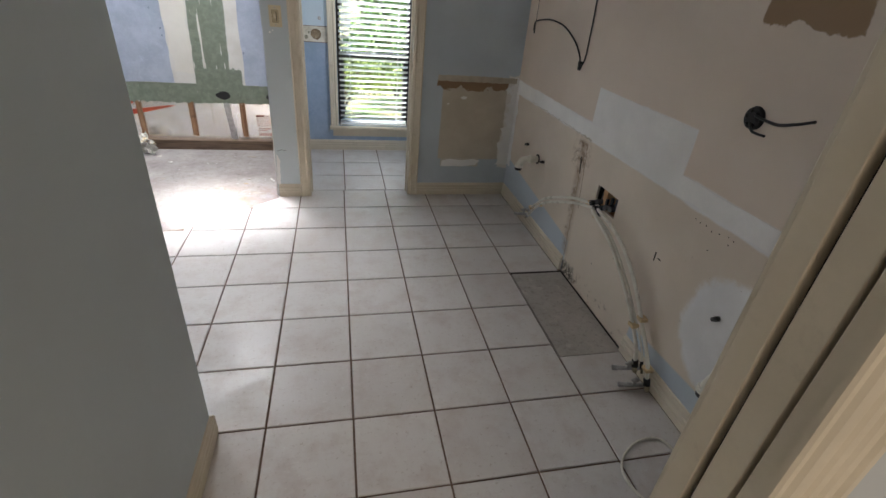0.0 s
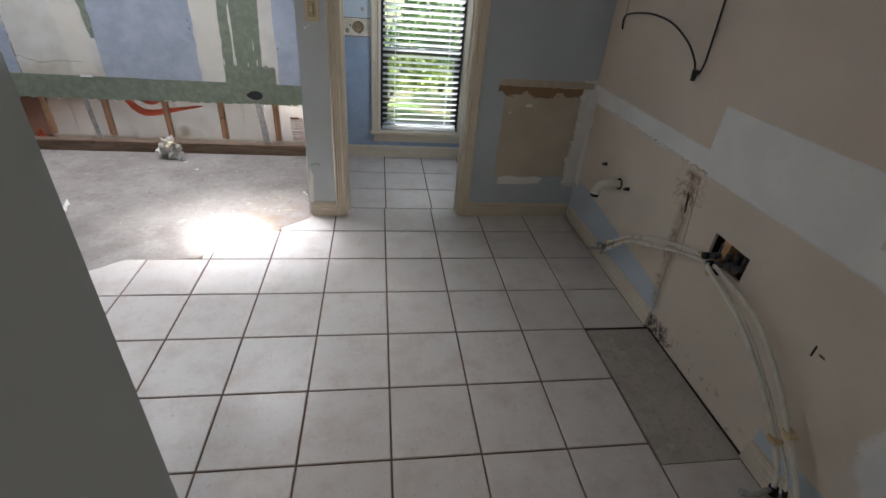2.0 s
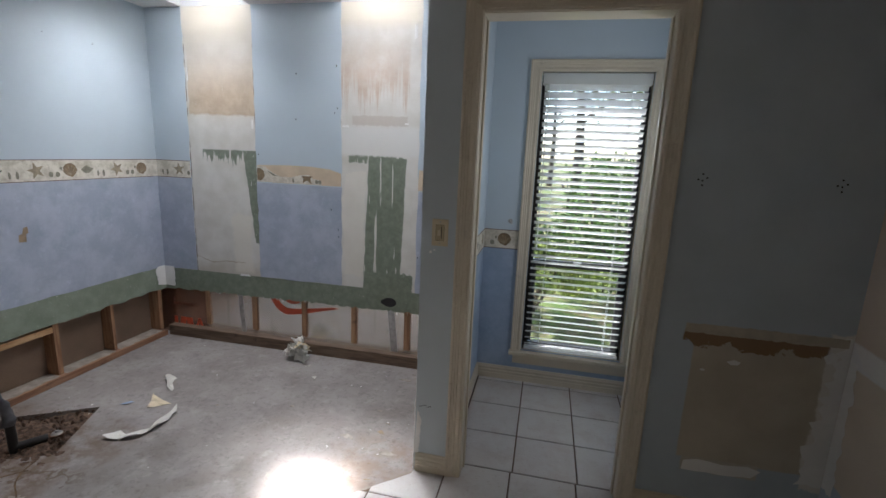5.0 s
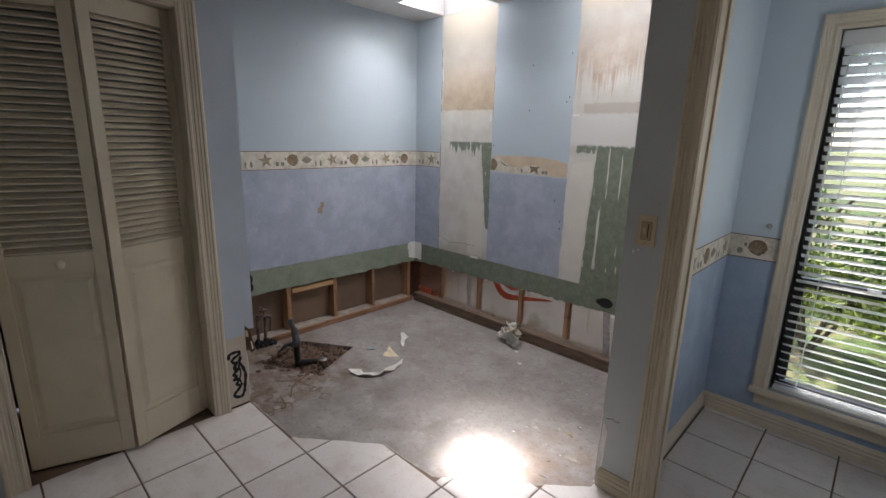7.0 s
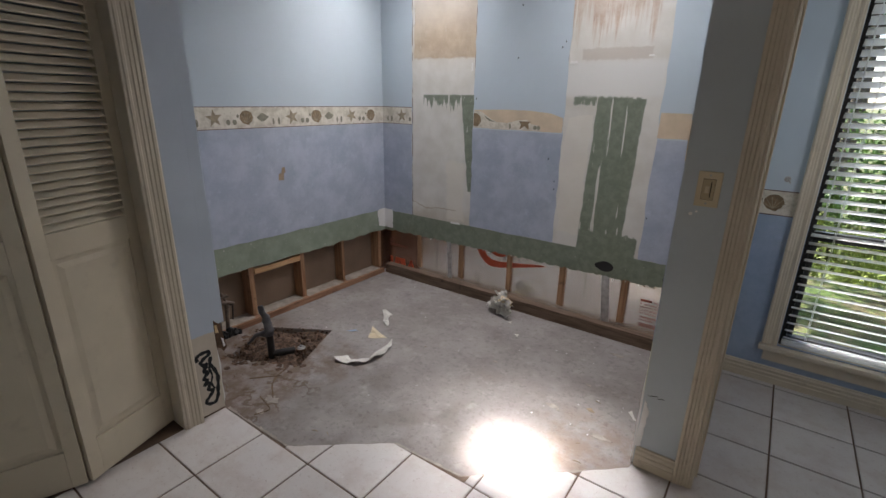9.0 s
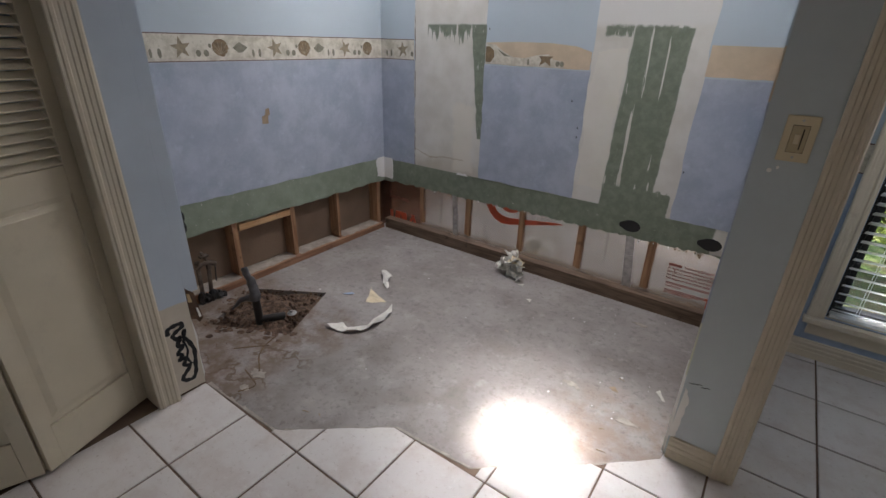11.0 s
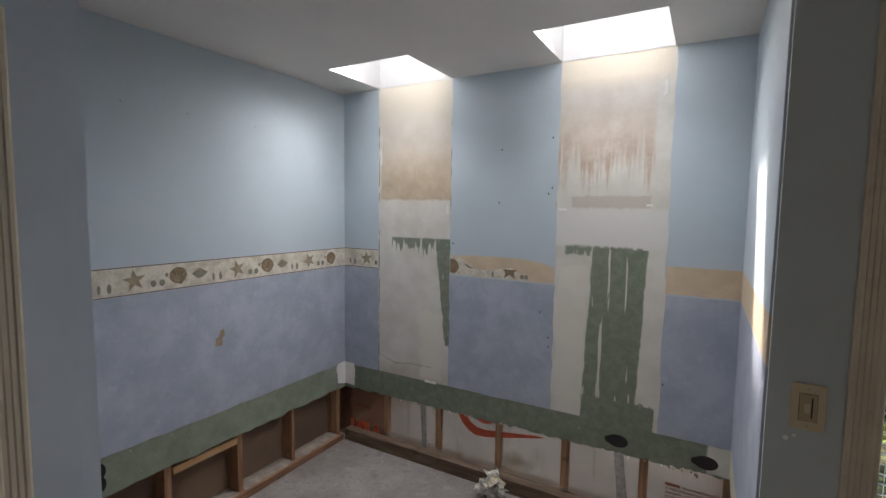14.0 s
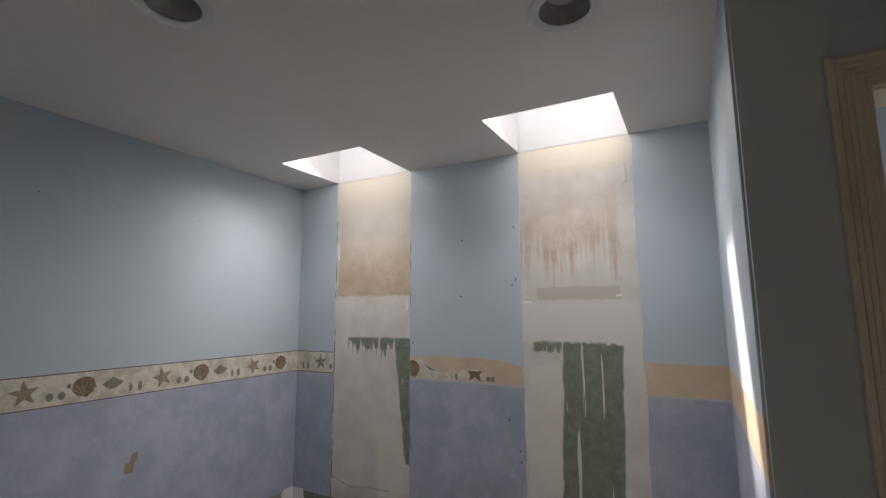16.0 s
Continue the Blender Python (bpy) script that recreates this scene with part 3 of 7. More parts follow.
def slab_edge(x):
    """How far north the tiles reach at x, where the alcove floor was stripped."""
    if x <= EDGE[0][0] or x >= EDGE[-1][0]:
        return 99.0
    for (a, b), (c, d) in zip(EDGE, EDGE[1:]):
        if a <= x <= c:
            return b + (d - b) * (x - a) / (c - a)
    return 99.0


# the ground and slab under everything; the pit is left open
PIT = [(-1.723, 4.06), (-1.343, 4.30), (-1.16, 3.896), (-1.558, 3.701)]


def floor_mesh(bm):
    outer = [(-2.1, -1.2), (2.5, -1.2), (2.5, 5.52), (-2.1, 5.52)]
    e = []
    for ring in (outer, PIT):
        v = [bm.verts.new((x, y, -0.010)) for x, y in ring]
        e += [bm.edges.new((v[i], v[(i + 1) % 4])) for i in range(4)]
    bmesh.ops.triangle_fill(bm, use_beauty=True, edges=e)
    for (x0, y0), (x1, y1) in zip(PIT, PIT[1:] + PIT[:1]):
        a = [bm.verts.new(p) for p in ((x0, y0, -0.010), (x1, y1, -0.010), (x1, y1, -0.16), (x0, y0, -0.16))]
        bm.faces.new(a)
    bmesh.ops.remove_doubles(bm, verts=bm.verts[:], dist=1e-5)


floor = thing("floor", quick(floor_mesh), M_SLAB, "bare stained grey concrete slab with white square tiles", "floor", kind="structure")

# grout bed under the tiles
bm = bmesh.new()
prism(bm, [(-1.25, 2.0), (0.5, 2.0), (0.5, 1.3), (0.4, 1.3), (0.4, -1.2), (2.45, -1.2), (2.45, 2.43), (1.945, 2.43), (1.945, 3.14), (2.45, 3.14), (2.45, 4.35), (1.9, 4.35), (1.9, 5.34), (0.72, 5.34), (0.72, 4.262), (0.58, 4.25),
           (0.35, 4.037), (0.02, 3.769), (-0.315, 3.749), (-0.67, 3.455), (-1.127, 3.444), (-1.25, 3.444)], -0.009, -0.0045, ON_Z(0))
part("grout", bm, M_GROUT, floor, "brown dirty grout between the tiles")
# dark strips drawn for the patch's far joint and the gap under the wall
part("dark_joint", boxes((1.945, 2.262, 3.128, 3.1405, -0.0088, -0.0015), (2.2585, 2.2645, 2.45, 3.128, -0.0028, 0.003)), M_DARK, floor, "black joint line and wall-foot gap along the patch")
part("concrete_patch", boxes((1.952, 2.275, 2.44, 3.127, -0.0095, -0.003)), M_PATCHC, floor, "dark bare concrete where a tile strip is missing")

# alcove back wall
def ragged_bottom(x0, x1, z0, z1, n, amp):
    return ragged((x0, z0), (x1, z1), n, amp, rng)


bm = bmesh.new()
pts = ragged_bottom(LEFT, -0.1, 0.373, 0.390, 110, 0.008) + ragged_bottom(-0.1, PART + 0.004, 0.390, 0.395, 40, 0.007)
prism(bm, pts + [(PART + 0.004, 0.395), (PART + 0.004, CEIL), (LEFT, CEIL)], 0.0, 0.0127, ON_Y(BACK))
wall_back = thing("wall_back", bm, M_BACKWALL, "blue wallpapered wall with stripped drops and cut-away bottom", "wall", kind="structure")

P_DROPS = ((LEFT, -1.522), (-0.97, -0.312), (0.238, PART + 0.003))


def drop_outline(x0, x1, z0, z1, left, right):
    n = 30
    p = ragged((x0, z0), (x1, z0), 8, 0.004, rng)
    p += ragged((x1, z0), (x1, z1), n, 0.005 if right else 0, rng)
    p += [(x1, z1)]
    p += ragged((x0, z1), (x0, z0), n, 0.005 if left else 0, rng)
    return p


for i, (a, b) in enumerate(P_DROPS):
    bm = bmesh.new()
    prism(bm, drop_outline(a, b, 0.543, CEIL, i > 0, i < 2), -0.0018, -0.0003, ON_Y(BACK))
    part("wallpaper_panel", bm, M_WALLP, wall_back, "pale blue wallpaper with torn edges, mottled blue below")

# edges of torn paper and compound, curled away from the wall
bm = bmesh.new()
for x, z, w, h in ((0.20, 2.26, 0.022, 0.10), (-0.99, 1.66, 0.014, 0.07), (-1.50, 2.0, 0.012, 0.12), (-0.28, 1.665, 0.05, 0.016), (0.15, 1.69, 0.03, 0.012), (-1.1, 0.545, 0.09, 0.02)):
    prism(bm, [(x - w / 2, z - h / 2), (x + w / 2, z - h / 2.4), (x + w * 0.3, z + h / 2), (x + w * 0.05, z + h * 0.1), (x - w * 0.4, z + h * 0.4)], -0.006, -0.0005, ON_Y(BACK))
part("torn_flap", bm, M_PLASTER, wall_back, "curled white paper flaps", bevel=0.002)

# white patch in the corner
part("corner_patch", quick(lambda b: prism(b, [(LEFT + 0.0045, 0.398)] + ragged((LEFT + 0.085, 0.392), (LEFT + 0.098, 0.535), 9, 0.007, rng) + [(LEFT + 0.085, 0.553), (LEFT + 0.0045, 0.553)], -0.004, -0.0002, ON_Y(BACK))), M_PLASTER, wall_back, "white joint compound patch in the corner")

# two cut holes for pipes
for x, z in ((0.052, 0.455), (0.457, 0.452)):
    bm = bmesh.new()
    o = [(x + 0.052 * math.cos(t) * (1.25 if math.cos(t) < -0.8 else 1), z + 0.034 * math.sin(t)) for t in [k * math.pi / 9 for k in range(18)]]
    prism(bm, o, -0.0025, -0.0002, ON_Y(BACK))
    part("pipe_hole", bm, M_BLACK, wall_back, "black torn oval pipe hole")

# foil sheathing behind the studs closes the outer wall
SH = BACK + 0.0127 + 0.016
WX0, WX1, WZ0, WZ1 = 1.0, 1.635, 0.225, 2.018
sheath = thing("wall_sheathing", boxes((LEFT - 0.15, WX0, SH, SH + 0.05, -0.02, 2.7), (WX1, 2.5, SH, SH + 0.05, -0.02, 2.7), (WX0, WX1, SH, SH + 0.05, -0.02, WZ0), (WX0, WX1, SH, SH + 0.05, WZ1, 2.7)),
               M_FOIL, "dull foil-faced insulation sheathing behind the studs", "sheathing", kind="structure")


def board_outline(x, w, z0, z1, seed):
    r = random.Random(seed)
    return [(x - w / 2 + r.uniform(-.006, .006), z0 + r.uniform(0, .01)), (x + w / 2 - r.uniform(0, .012), z0), (x + w / 2 + r.uniform(-.003, .003), z1), (x - w / 2 + r.uniform(-.003, .003), z1)]


for k, x in enumerate((-1.462, -1.042, -0.63, -0.222, 0.186)):
    bm = bmesh.new()
    prism(bm, board_outline(x, 0.044, 0.098, 2.43, k), 0.0135, 0.0282, ON_Y(BACK))
    part("stud", bm, M_WOODZ, wall_back, "rough brown wall stud", bevel=0.002)
part("stud", boxes((0.535, 0.573, BACK + 0.0135, BACK + 0.0282, 0.075, 2.43)), M_WOODZ, wall_back, "rough brown wall stud", bevel=0.002)
part("bottom_plate", boxes((LEFT + 0.03, 0.573, 5.308, SH - 0.0005, -0.010, 0.073)), M_WOODX, wall_back, "dark weathered bottom plate along the floor", bevel=0.004)

# print on the sheathing
def on_sheath(name, bm, mat, label):
    return part(name, bm, mat, sheath, label)


def arc_band(bm, cx, cz, r0, r1, a0, a1, sx, n=20):
    t = [radians(a0 + (a1 - a0) * i / n) for i in range(n + 1)]
    o = [(cx + sx * r1 * math.cos(q), cz + r1 * math.sin(q)) for q in t] + [(cx + sx * r0 * math.cos(q), cz + r0 * math.sin(q)) for q in t[::-1]]
    prism(bm, o, -0.0015, 0.0, ON_Y(SH))


bm = bmesh.new()
prism(bm, [(-0.915, 0.42), (-0.905, 0.365), (-0.875, 0.315), (-0.835, 0.278), (-0.785, 0.258), (-0.72, 0.262), (-0.60, 0.288), (-0.35, 0.350), (-0.40, 0.352), (-0.58, 0.326), (-0.72, 0.308), (-0.78, 0.312), (-0.825, 0.338), (-0.850, 0.378), (-0.858, 0.42)], -0.0015, 0, ON_Y(SH))
on_sheath("printed_mark", bm, M_ORANGE, "orange-red printed curved mark")
bm = bmesh.new()
arc_band(bm, -0.725, 0.415, 0.0, 0.068, 180, 330, 1.25)
on_sheath("printed_mark", bm, M_ORANGE, "orange-red printed round mark")
bm = bmesh.new()
for x, w, lean in ((-1.795, 0.028, 0.0), (-1.745, 0.05, 0.012), (-1.675, 0.055, -0.01), (-1.60, 0.022, 0.035), (-1.545, 0.022, -0.03)):
    prism(bm, [(x, 0.06), (x + w, 0.06), (x + w + lean, 0.128), (x + lean, 0.128)], -0.0015, 0, ON_Y(SH))
on_sheath("printed_mark", bm, M_ORANGE, "thick orange-red printed bars")


def lettering(text, size, m, mat, parent, label):
    cu = bpy.data.curves.new("lettering", "FONT")
    cu.body, cu.size, cu.extrude = text, size, 0.0004
    tmp = new("lettering_source", cu)
    me = bpy.data.meshes.new_from_object(tmp.evaluated_get(bpy.context.evaluated_depsgraph_get()))
    bpy.data.objects.remove(tmp)
    me.materials.append(mat)
    ob = new("lettering", me)
    ob.parent, ob.matrix_basis = parent, m
    return tagged(ob, label)


lettering("              Insulating Sheathing\nA rigid polyisocyanurate foam board\ninsulation with a triplex facer (foil\non the printed side and one solid\nfoil facer on the other side.", 0.0205,
          pose(0.286, SH - 0.001, 0.274, 90), M_FADED, sheath, "small red printed lines of text")
lettering("WARNING:", 0.017, pose(0.290, SH - 0.001, 0.146, 90), M_FADED, sheath, "small red printed warning")
lettering("R\nSHEATHING", 0.036, pose(-1.795, SH - 0.001, 0.262, 90), M_FADED, sheath, "faded red printed word")
bm = boxes((0.286, 0.352, SH - 0.0012, SH, 0.274, 0.288), *[(0.292, 0.292 + w, SH - 0.0012, SH, z, z + 0.003) for z, w in ((0.172, .27), (0.165, .22), (0.128, .20), (0.121, .22), (0.114, .18), (0.107, .14))])
on_sheath("printed_lines", bm, M_FADED, "fine red print too small to read")
on_sheath("printed_mark", boxes((0.498, 0.535, SH - 0.0014, SH, 0.122, 0.134), (0.511, 0.522, SH - 0.0016, SH, 0.075, 0.122), (0.538, 0.549, SH - 0.0016, SH, 0.078, 0.128), (0.549, 0.556, SH - 0.0016, SH, 0.085, 0.105)), M_ORANGE, "small orange printed mark")
# tape strip on the foil
for xb, xt, w in ((0.088, 0.052, 0.05), (-1.155, -1.178, 0.036)):
    bm = bmesh.new()
    for k in range(14):
        z0, z1 = 0.07 + 0.025 * k, 0.095 + 0.025 * k
        m0, m1 = xb + (xt - xb) * k / 14, xb + (xt - xb) * (k + 1) / 14
        prism(bm, [(m0 - w / 2 + rng.uniform(-.003, .003), z0), (m0 + w / 2 + rng.uniform(-.003, .003), z0), (m1 + w / 2, z1), (m1 - w / 2, z1)], -0.0012 - rng.uniform(0.0005, 0.003), -0.0001, ON_Y(SH))
    part("foil_tape", bm, M_STEEL, sheath, "shiny wrinkled foil tape")

# paper shreds along the cut edge
for mt, lab, cnt in ((M_PLASTER, "white paper shreds along the cut edge", 18), (M_TORN, "brown paper shreds along the cut edge", 26)):
    bm = bmesh.new()
    for k in range(cnt):
        x = rng.choice((rng.uniform(-1.6, -0.2), rng.uniform(-0.95, -0.45), rng.uniform(0.1, 0.5)))
        z, w, h = 0.386 + rng.uniform(-0.006, 0.008), rng.uniform(0.004, 0.014), rng.uniform(0.006, 0.022)
        prism(bm, [(x, z), (x + w, z + 0.002), (x + w * rng.uniform(0.5, 1.1), z - h * 0.6), (x + w * rng.uniform(0.1, 0.7), z - h)], 0.001, 0.004, ON_Y(BACK))
    part("torn_edge", bm, mt, wall_back, lab)

# alcove left wall
bm = bmesh.new()
pts = ragged((3.44, 0.375), (BACK, 0.37), 40, 0.008, rng)
prism(bm, pts + [(BACK, 0.37), (BACK, CEIL), (3.44, CEIL)], -0.0127, 0.0, ON_X(LEFT))
wall_left = thing("wall_left", bm, M_GREEN, "blue wallpapered wall over a cut green board", "wall", kind="structure")
bm = bmesh.new()
bot = ragged((3.44, 0.560), (BACK - 0.002, 0.546), 24, 0.004, rng)
prism(bm, bot + [(BACK - 0.002, 0.545), (BACK - 0.002, CEIL), (3.44, CEIL)], 0.0003, 0.0018, ON_X(LEFT))
part("wallpaper_panel", bm, M_WALLP, wall_left, "pale blue wallpaper, mottled darker blue below")
part("corner_patch", quick(lambda b: prism(b, [(BACK - 0.0005, 0.392), (BACK - 0.0005, 0.556), (BACK - 0.07, 0.556)] + ragged((BACK - 0.088, 0.54), (BACK - 0.078, 0.40), 9, 0.007, rng), 0.0019, 0.004, ON_X(LEFT))), M_PLASTER, wall_left, "white joint compound patch in the corner")
part("cavity_board", boxes((LEFT - 0.13, LEFT - 0.102, 3.4, SH, -0.02, 2.5)), M_BROWNB, wall_left, "brown board at the back of the cavity")
for k, y in enumerate((3.68, 4.08, 4.478, 4.872, 5.285)):
    bm = bmesh.new()
    prism(bm, board_outline(y, 0.038, 0.033, 2.43, 20 + k), -0.1015, -0.0135, ON_X(LEFT))
    part("stud", bm, M_WOODZ, wall_left, "orange-brown wall stud", bevel=0.002)
part("bottom_plate", boxes((LEFT - 0.10, LEFT + 0.022, 3.46, 5.303, -0.010, 0.032)), M_WOODY, wall_left, "brown bottom plate along the floor", bevel=0.003)
for y0, y1 in ((3.70, 4.06), (4.10, 4.457), (4.50, 4.85), (4.894, 5.265)):
    bm = bmesh.new()
    prism(bm, ragged((LEFT - 0.098, y0), (LEFT - 0.098, y1), 8, 0.003, rng) + [(LEFT - 0.098, y1)] + ragged((LEFT + 0.004, y1), (LEFT + 0.004, y0), 12, 0.009, rng) + [(LEFT + 0.004, y0)], 0.0003, 0.0016, ON_Z(0.032))
    part("plaster_dust", bm, M_DUST, wall_left, "pale plaster dust on the plate")
part("blocking", boxes((LEFT - 0.045, LEFT - 0.0075, 4.10, 4.458, 0.322, 0.36)), M_NEWWOOD, wall_left, "fresh pine block between two studs", bevel=0.002)
bm = bmesh.new()
prism(bm, [(4.335, 0.915), (4.375, 0.912), (4.378, 0.955), (4.392, 0.965), (4.388, 1.0), (4.366, 0.995), (4.358, 0.962), (4.338, 0.955)], 0.0019, 0.0026, ON_X(LEFT))
part("torn_spot", bm, M_TORN, wall_left, "brown spot of torn wallpaper")
part("nail_hole", boxes(*[(LEFT + 0.0018, LEFT + 0.0028, y - .0022, y + .0022, 2.1, 2.104) for y in (3.924, 4.222, 4.609, 4.917)]), M_DARK, wall_left, "small nail holes")
bm = bmesh.new()
for z in (0.44, 0.50):
    prism(bm, [(3.782 + 0.022 * math.cos(q), z + 0.035 * math.sin(q)) for q in [k * math.pi / 6 for k in range(12)]], 0.0002, 0.002, ON_X(LEFT))
part("pipe_hole", bm, M_BLACK, wall_left, "black pipe holes in the green board")


# ---- printed border with shells ----
def star_outline(cx, cy, r, rot=0.0):
    o = []
    for k in range(10):
        a = radians(90 + rot + 36 * k)
        q = r if k % 2 == 0 else r * 0.40
        o.append((cx + q * math.cos(a), cy + q * math.sin(a)))
    return o


def shell_outline(cx, cy, r):
    return [(cx + r * math.cos(a) * (1.0 + 0.05 * math.cos(9 * a)), cy + r * 0.92 * math.sin(a)) for a in [radians(-60 + 300 * k / 22) for k in range(23)]] + [(cx + 0.25 * r, cy - 1.05 * r), (cx + 0.45 * r, cy - 0.95 * r)]


def oval(cx, cy, a, b, n=12):
    return [(cx + a * math.cos(2 * math.pi * k / n), cy + b * math.sin(2 * math.pi * k / n)) for k in range(n)]


def make_border(parent, put, u0, u1, zm, h, first, pitch=0.527, sign=1, only=None):
    """A strip of printed border: first is the place of a starfish."""
    bm = bmesh.new()
    prism(bm, [(u0, zm - h / 2), (u1, zm - h / 2), (u1, zm + h / 2), (u0, zm + h / 2)], 0.0021, 0.0027, put)
    strip = part("border", bm, M_BORDER, parent, "cream wallpaper border printed with seashells")
    bm = bmesh.new()
    for z in (zm - h / 2 + 0.002, zm + h / 2 - 0.002):
        prism(bm, [(u0, z - 0.0022), (u1, z - 0.0022), (u1, z + 0.0022), (u0, z + 0.0022)], 0.0028, 0.0031, put)
    part("edge_line", bm, M_LINE, strip)
    n0 = int((u0 - first) / pitch) - 2
    for k in range(n0, n0 + 12):
        c = first + k * pitch

        def one(name, mat, outs, ctr, rad):
            if u0 + rad < ctr < u1 - rad and (only is None or only(ctr)):
                b = bmesh.new()
                for o in outs:
                    prism(b, o, 0.0028, 0.0032, put)
                part(name, b, mat, strip)
        one("starfish", M_STAR, [star_outline(c, zm, 0.052, 6 + 9 * k)], c, 0.045)
        s = c + 0.2 * sign
        one("scallop_shell", M_SHELL, [shell_outline(s, zm + 0.002, 0.043)], s, 0.04)
        # ribs of the shell
        ribs = []
        for a in range(-60, 61, 24):
            d = V((math.sin(radians(a)), math.cos(radians(a))))
            nrm = V((d.y, -d.x)) * 0.0016
            p, q = V((s, zm - 0.030)), V((s, zm - 0.030)) + d * 0.058
            ribs.append([tuple(p - nrm), tuple(q - nrm), tuple(q + nrm), tuple(p + nrm)])
        if u0 + 0.04 < s < u1 - 0.04 and (only is None or only(s)):
            b = bmesh.new()
            for o in ribs:
                prism(b, o, 0.0033, 0.0036, put)
            part("shell_ribs", b, M_STAR, strip)
        d = c + 0.31 * sign
        one("whelk_print", M_OLIVE, [[(d - 0.042, zm), (d - 0.015, zm + 0.02), (d, zm + 0.028), (d + 0.02, zm + 0.016), (d + 0.045, zm + 0.004), (d + 0.015, zm - 0.02), (d - 0.012, zm - 0.024)]], d, 0.045)
        for off, w, hh in ((0.082, 0.013, 0.016), (0.122, 0.014, 0.016), (0.385, 0.007, 0.02), (0.425, 0.009, 0.022), (0.145, 0.008, 0.010)):
            e = c + off * sign
            one("small_shell", M_OLIVE, [oval(e, zm - 0.025 + (0.035 if off == 0.145 else 0), w, hh)], e, w)
    return strip


make_border(wall_left, ON_X(LEFT), 3.45, BACK - 0.002, 1.316, 0.128, 3.95)
onback = lambda u, v, w: (u, BACK - w, v)
make_border(wall_back, onback, LEFT + 0.004, -1.525, 1.316, 0.128, -1.625)
# torn border on the middle drop, glue backing where it is gone
bm = bmesh.new()
prism(bm, [(-0.968, 1.30)] + ragged((-0.968, 1.258), (-0.315, 1.256), 10, 0.002, rng) + [(-0.315, 1.256), (-0.315, 1.345), (-0.40, 1.37), (-0.55, 1.383), (-0.75, 1.384), (-0.968, 1.376)], 0.0019, 0.0023, onback)
part("border_backing", bm, M_PEACH, wall_back, "peach glue backing of a torn border")
bm = bmesh.new()
prism(bm, [(-0.968, 1.258), (-0.46, 1.258), (-0.47, 1.29), (-0.53, 1.30), (-0.56, 1.325), (-0.63, 1.318), (-0.70, 1.30), (-0.78, 1.302), (-0.84, 1.325), (-0.90, 1.365), (-0.968, 1.375)], 0.0024, 0.0029, onback)
torn = part("border", bm, M_BORDER, wall_back, "torn remnant of a seashell border")
for nm, mt, o in (("scallop_shell", M_SHELL, [(-0.966, 1.27), (-0.93, 1.268), (-0.905, 1.30), (-0.912, 1.335), (-0.94, 1.355), (-0.966, 1.355)]), ("whelk_print", M_OLIVE, [(-0.89, 1.345), (-0.86, 1.33), (-0.80, 1.303), (-0.84, 1.306)]),
                  ("starfish", M_SHELL, [(-0.61, 1.262), (-0.575, 1.285), (-0.54, 1.262), (-0.548, 1.30), (-0.53, 1.315), (-0.615, 1.315), (-0.60, 1.295)]), ("small_shell", M_OLIVE, oval(-0.50, 1.278, 0.013, 0.014)), ("small_shell", M_OLIVE, oval(-0.475, 1.278, 0.012, 0.014)), ("small_shell", M_OLIVE, oval(-0.68, 1.28, 0.008, 0.018))):
    b = bmesh.new()
    prism(b, o, 0.0030, 0.0034, onback)
    part(nm, b, mt, torn)
bm = bmesh.new()
prism(bm, ragged((0.240, 1.258), (PART - 0.002, 1.256), 8, 0.003, rng) + [(PART - 0.002, 1.256), (PART - 0.002, 1.392), (0.242, 1.394)], 0.0019, 0.0024, onback)
part("border_backing", bm, M_PEACH, wall_back, "peach glue backing of a stripped border")
# pock marks at the torn edges
bm = boxes(*[(x - 0.0028, x + 0.0028, BACK - 0.003, BACK - 0.0017, z - 0.005, z + 0.005) for x, z in ((-0.335, 0.90), (-0.337, 0.95), (-0.39, 1.09), (0.25, 0.80), (-0.95, 1.45), (-0.34, 1.78), (-0.36, 1.75), (-0.345, 2.05), (-0.64, 2.0), (-0.65, 1.7))])
part("gouge", bm, M_DARK, wall_back, "small dark gouges")

# alcove south wall and the stub beside the closet
wall_stub = thing("wall_stub", boxes((LEFT - 0.13, -1.125, 3.30, 3.44, 0.012, CEIL), (LEFT + 0.003, -1.1252, 3.4402, 3.490, 0.445, CEIL)), M_STUB, "pale blue stub wall with a bare cream foot", "wall", kind="structure")
part("corner_bead", quick(lambda b: prism(b, [(3.4405, 0.47), (3.452, 0.455), (3.470, 0.44), (3.4745, 0.40), (3.487, 0.315), (3.470, 0.30), (3.461, 0.318), (3.4405, 0.33)], -0.006, 0.0015, ON_X(-1.125))), M_RUST, wall_stub, "rusted metal corner bead")
part("bare_plaster", quick(lambda b: prism(b, [(3.466, 0.372), (3.4735, 0.366), (3.481, 0.325), (3.472, 0.322)], 0.0016, 0.003, ON_X(-1.125))), M_PLASTER, wall_stub, "white plaster stuck to the rusted bead")
part("rust_stain", quick(lambda b: prism(b, [(3.4415, 0.445), (3.452, 0.44), (3.458, 0.40), (3.4425, 0.405)], 0.0016, 0.0026, ON_X(-1.125))), M_CLIP, wall_stub, "orange rust on the bead")
part("rough_edge", quick(lambda b: prism(b, [(3.4405, 0.03), (3.447, 0.06), (3.443, 0.15), (3.45, 0.24), (3.4405, 0.33)], -0.03, -0.002, ON_X(-1.125))), M_PLASTER, wall_stub, "broken plaster edge")
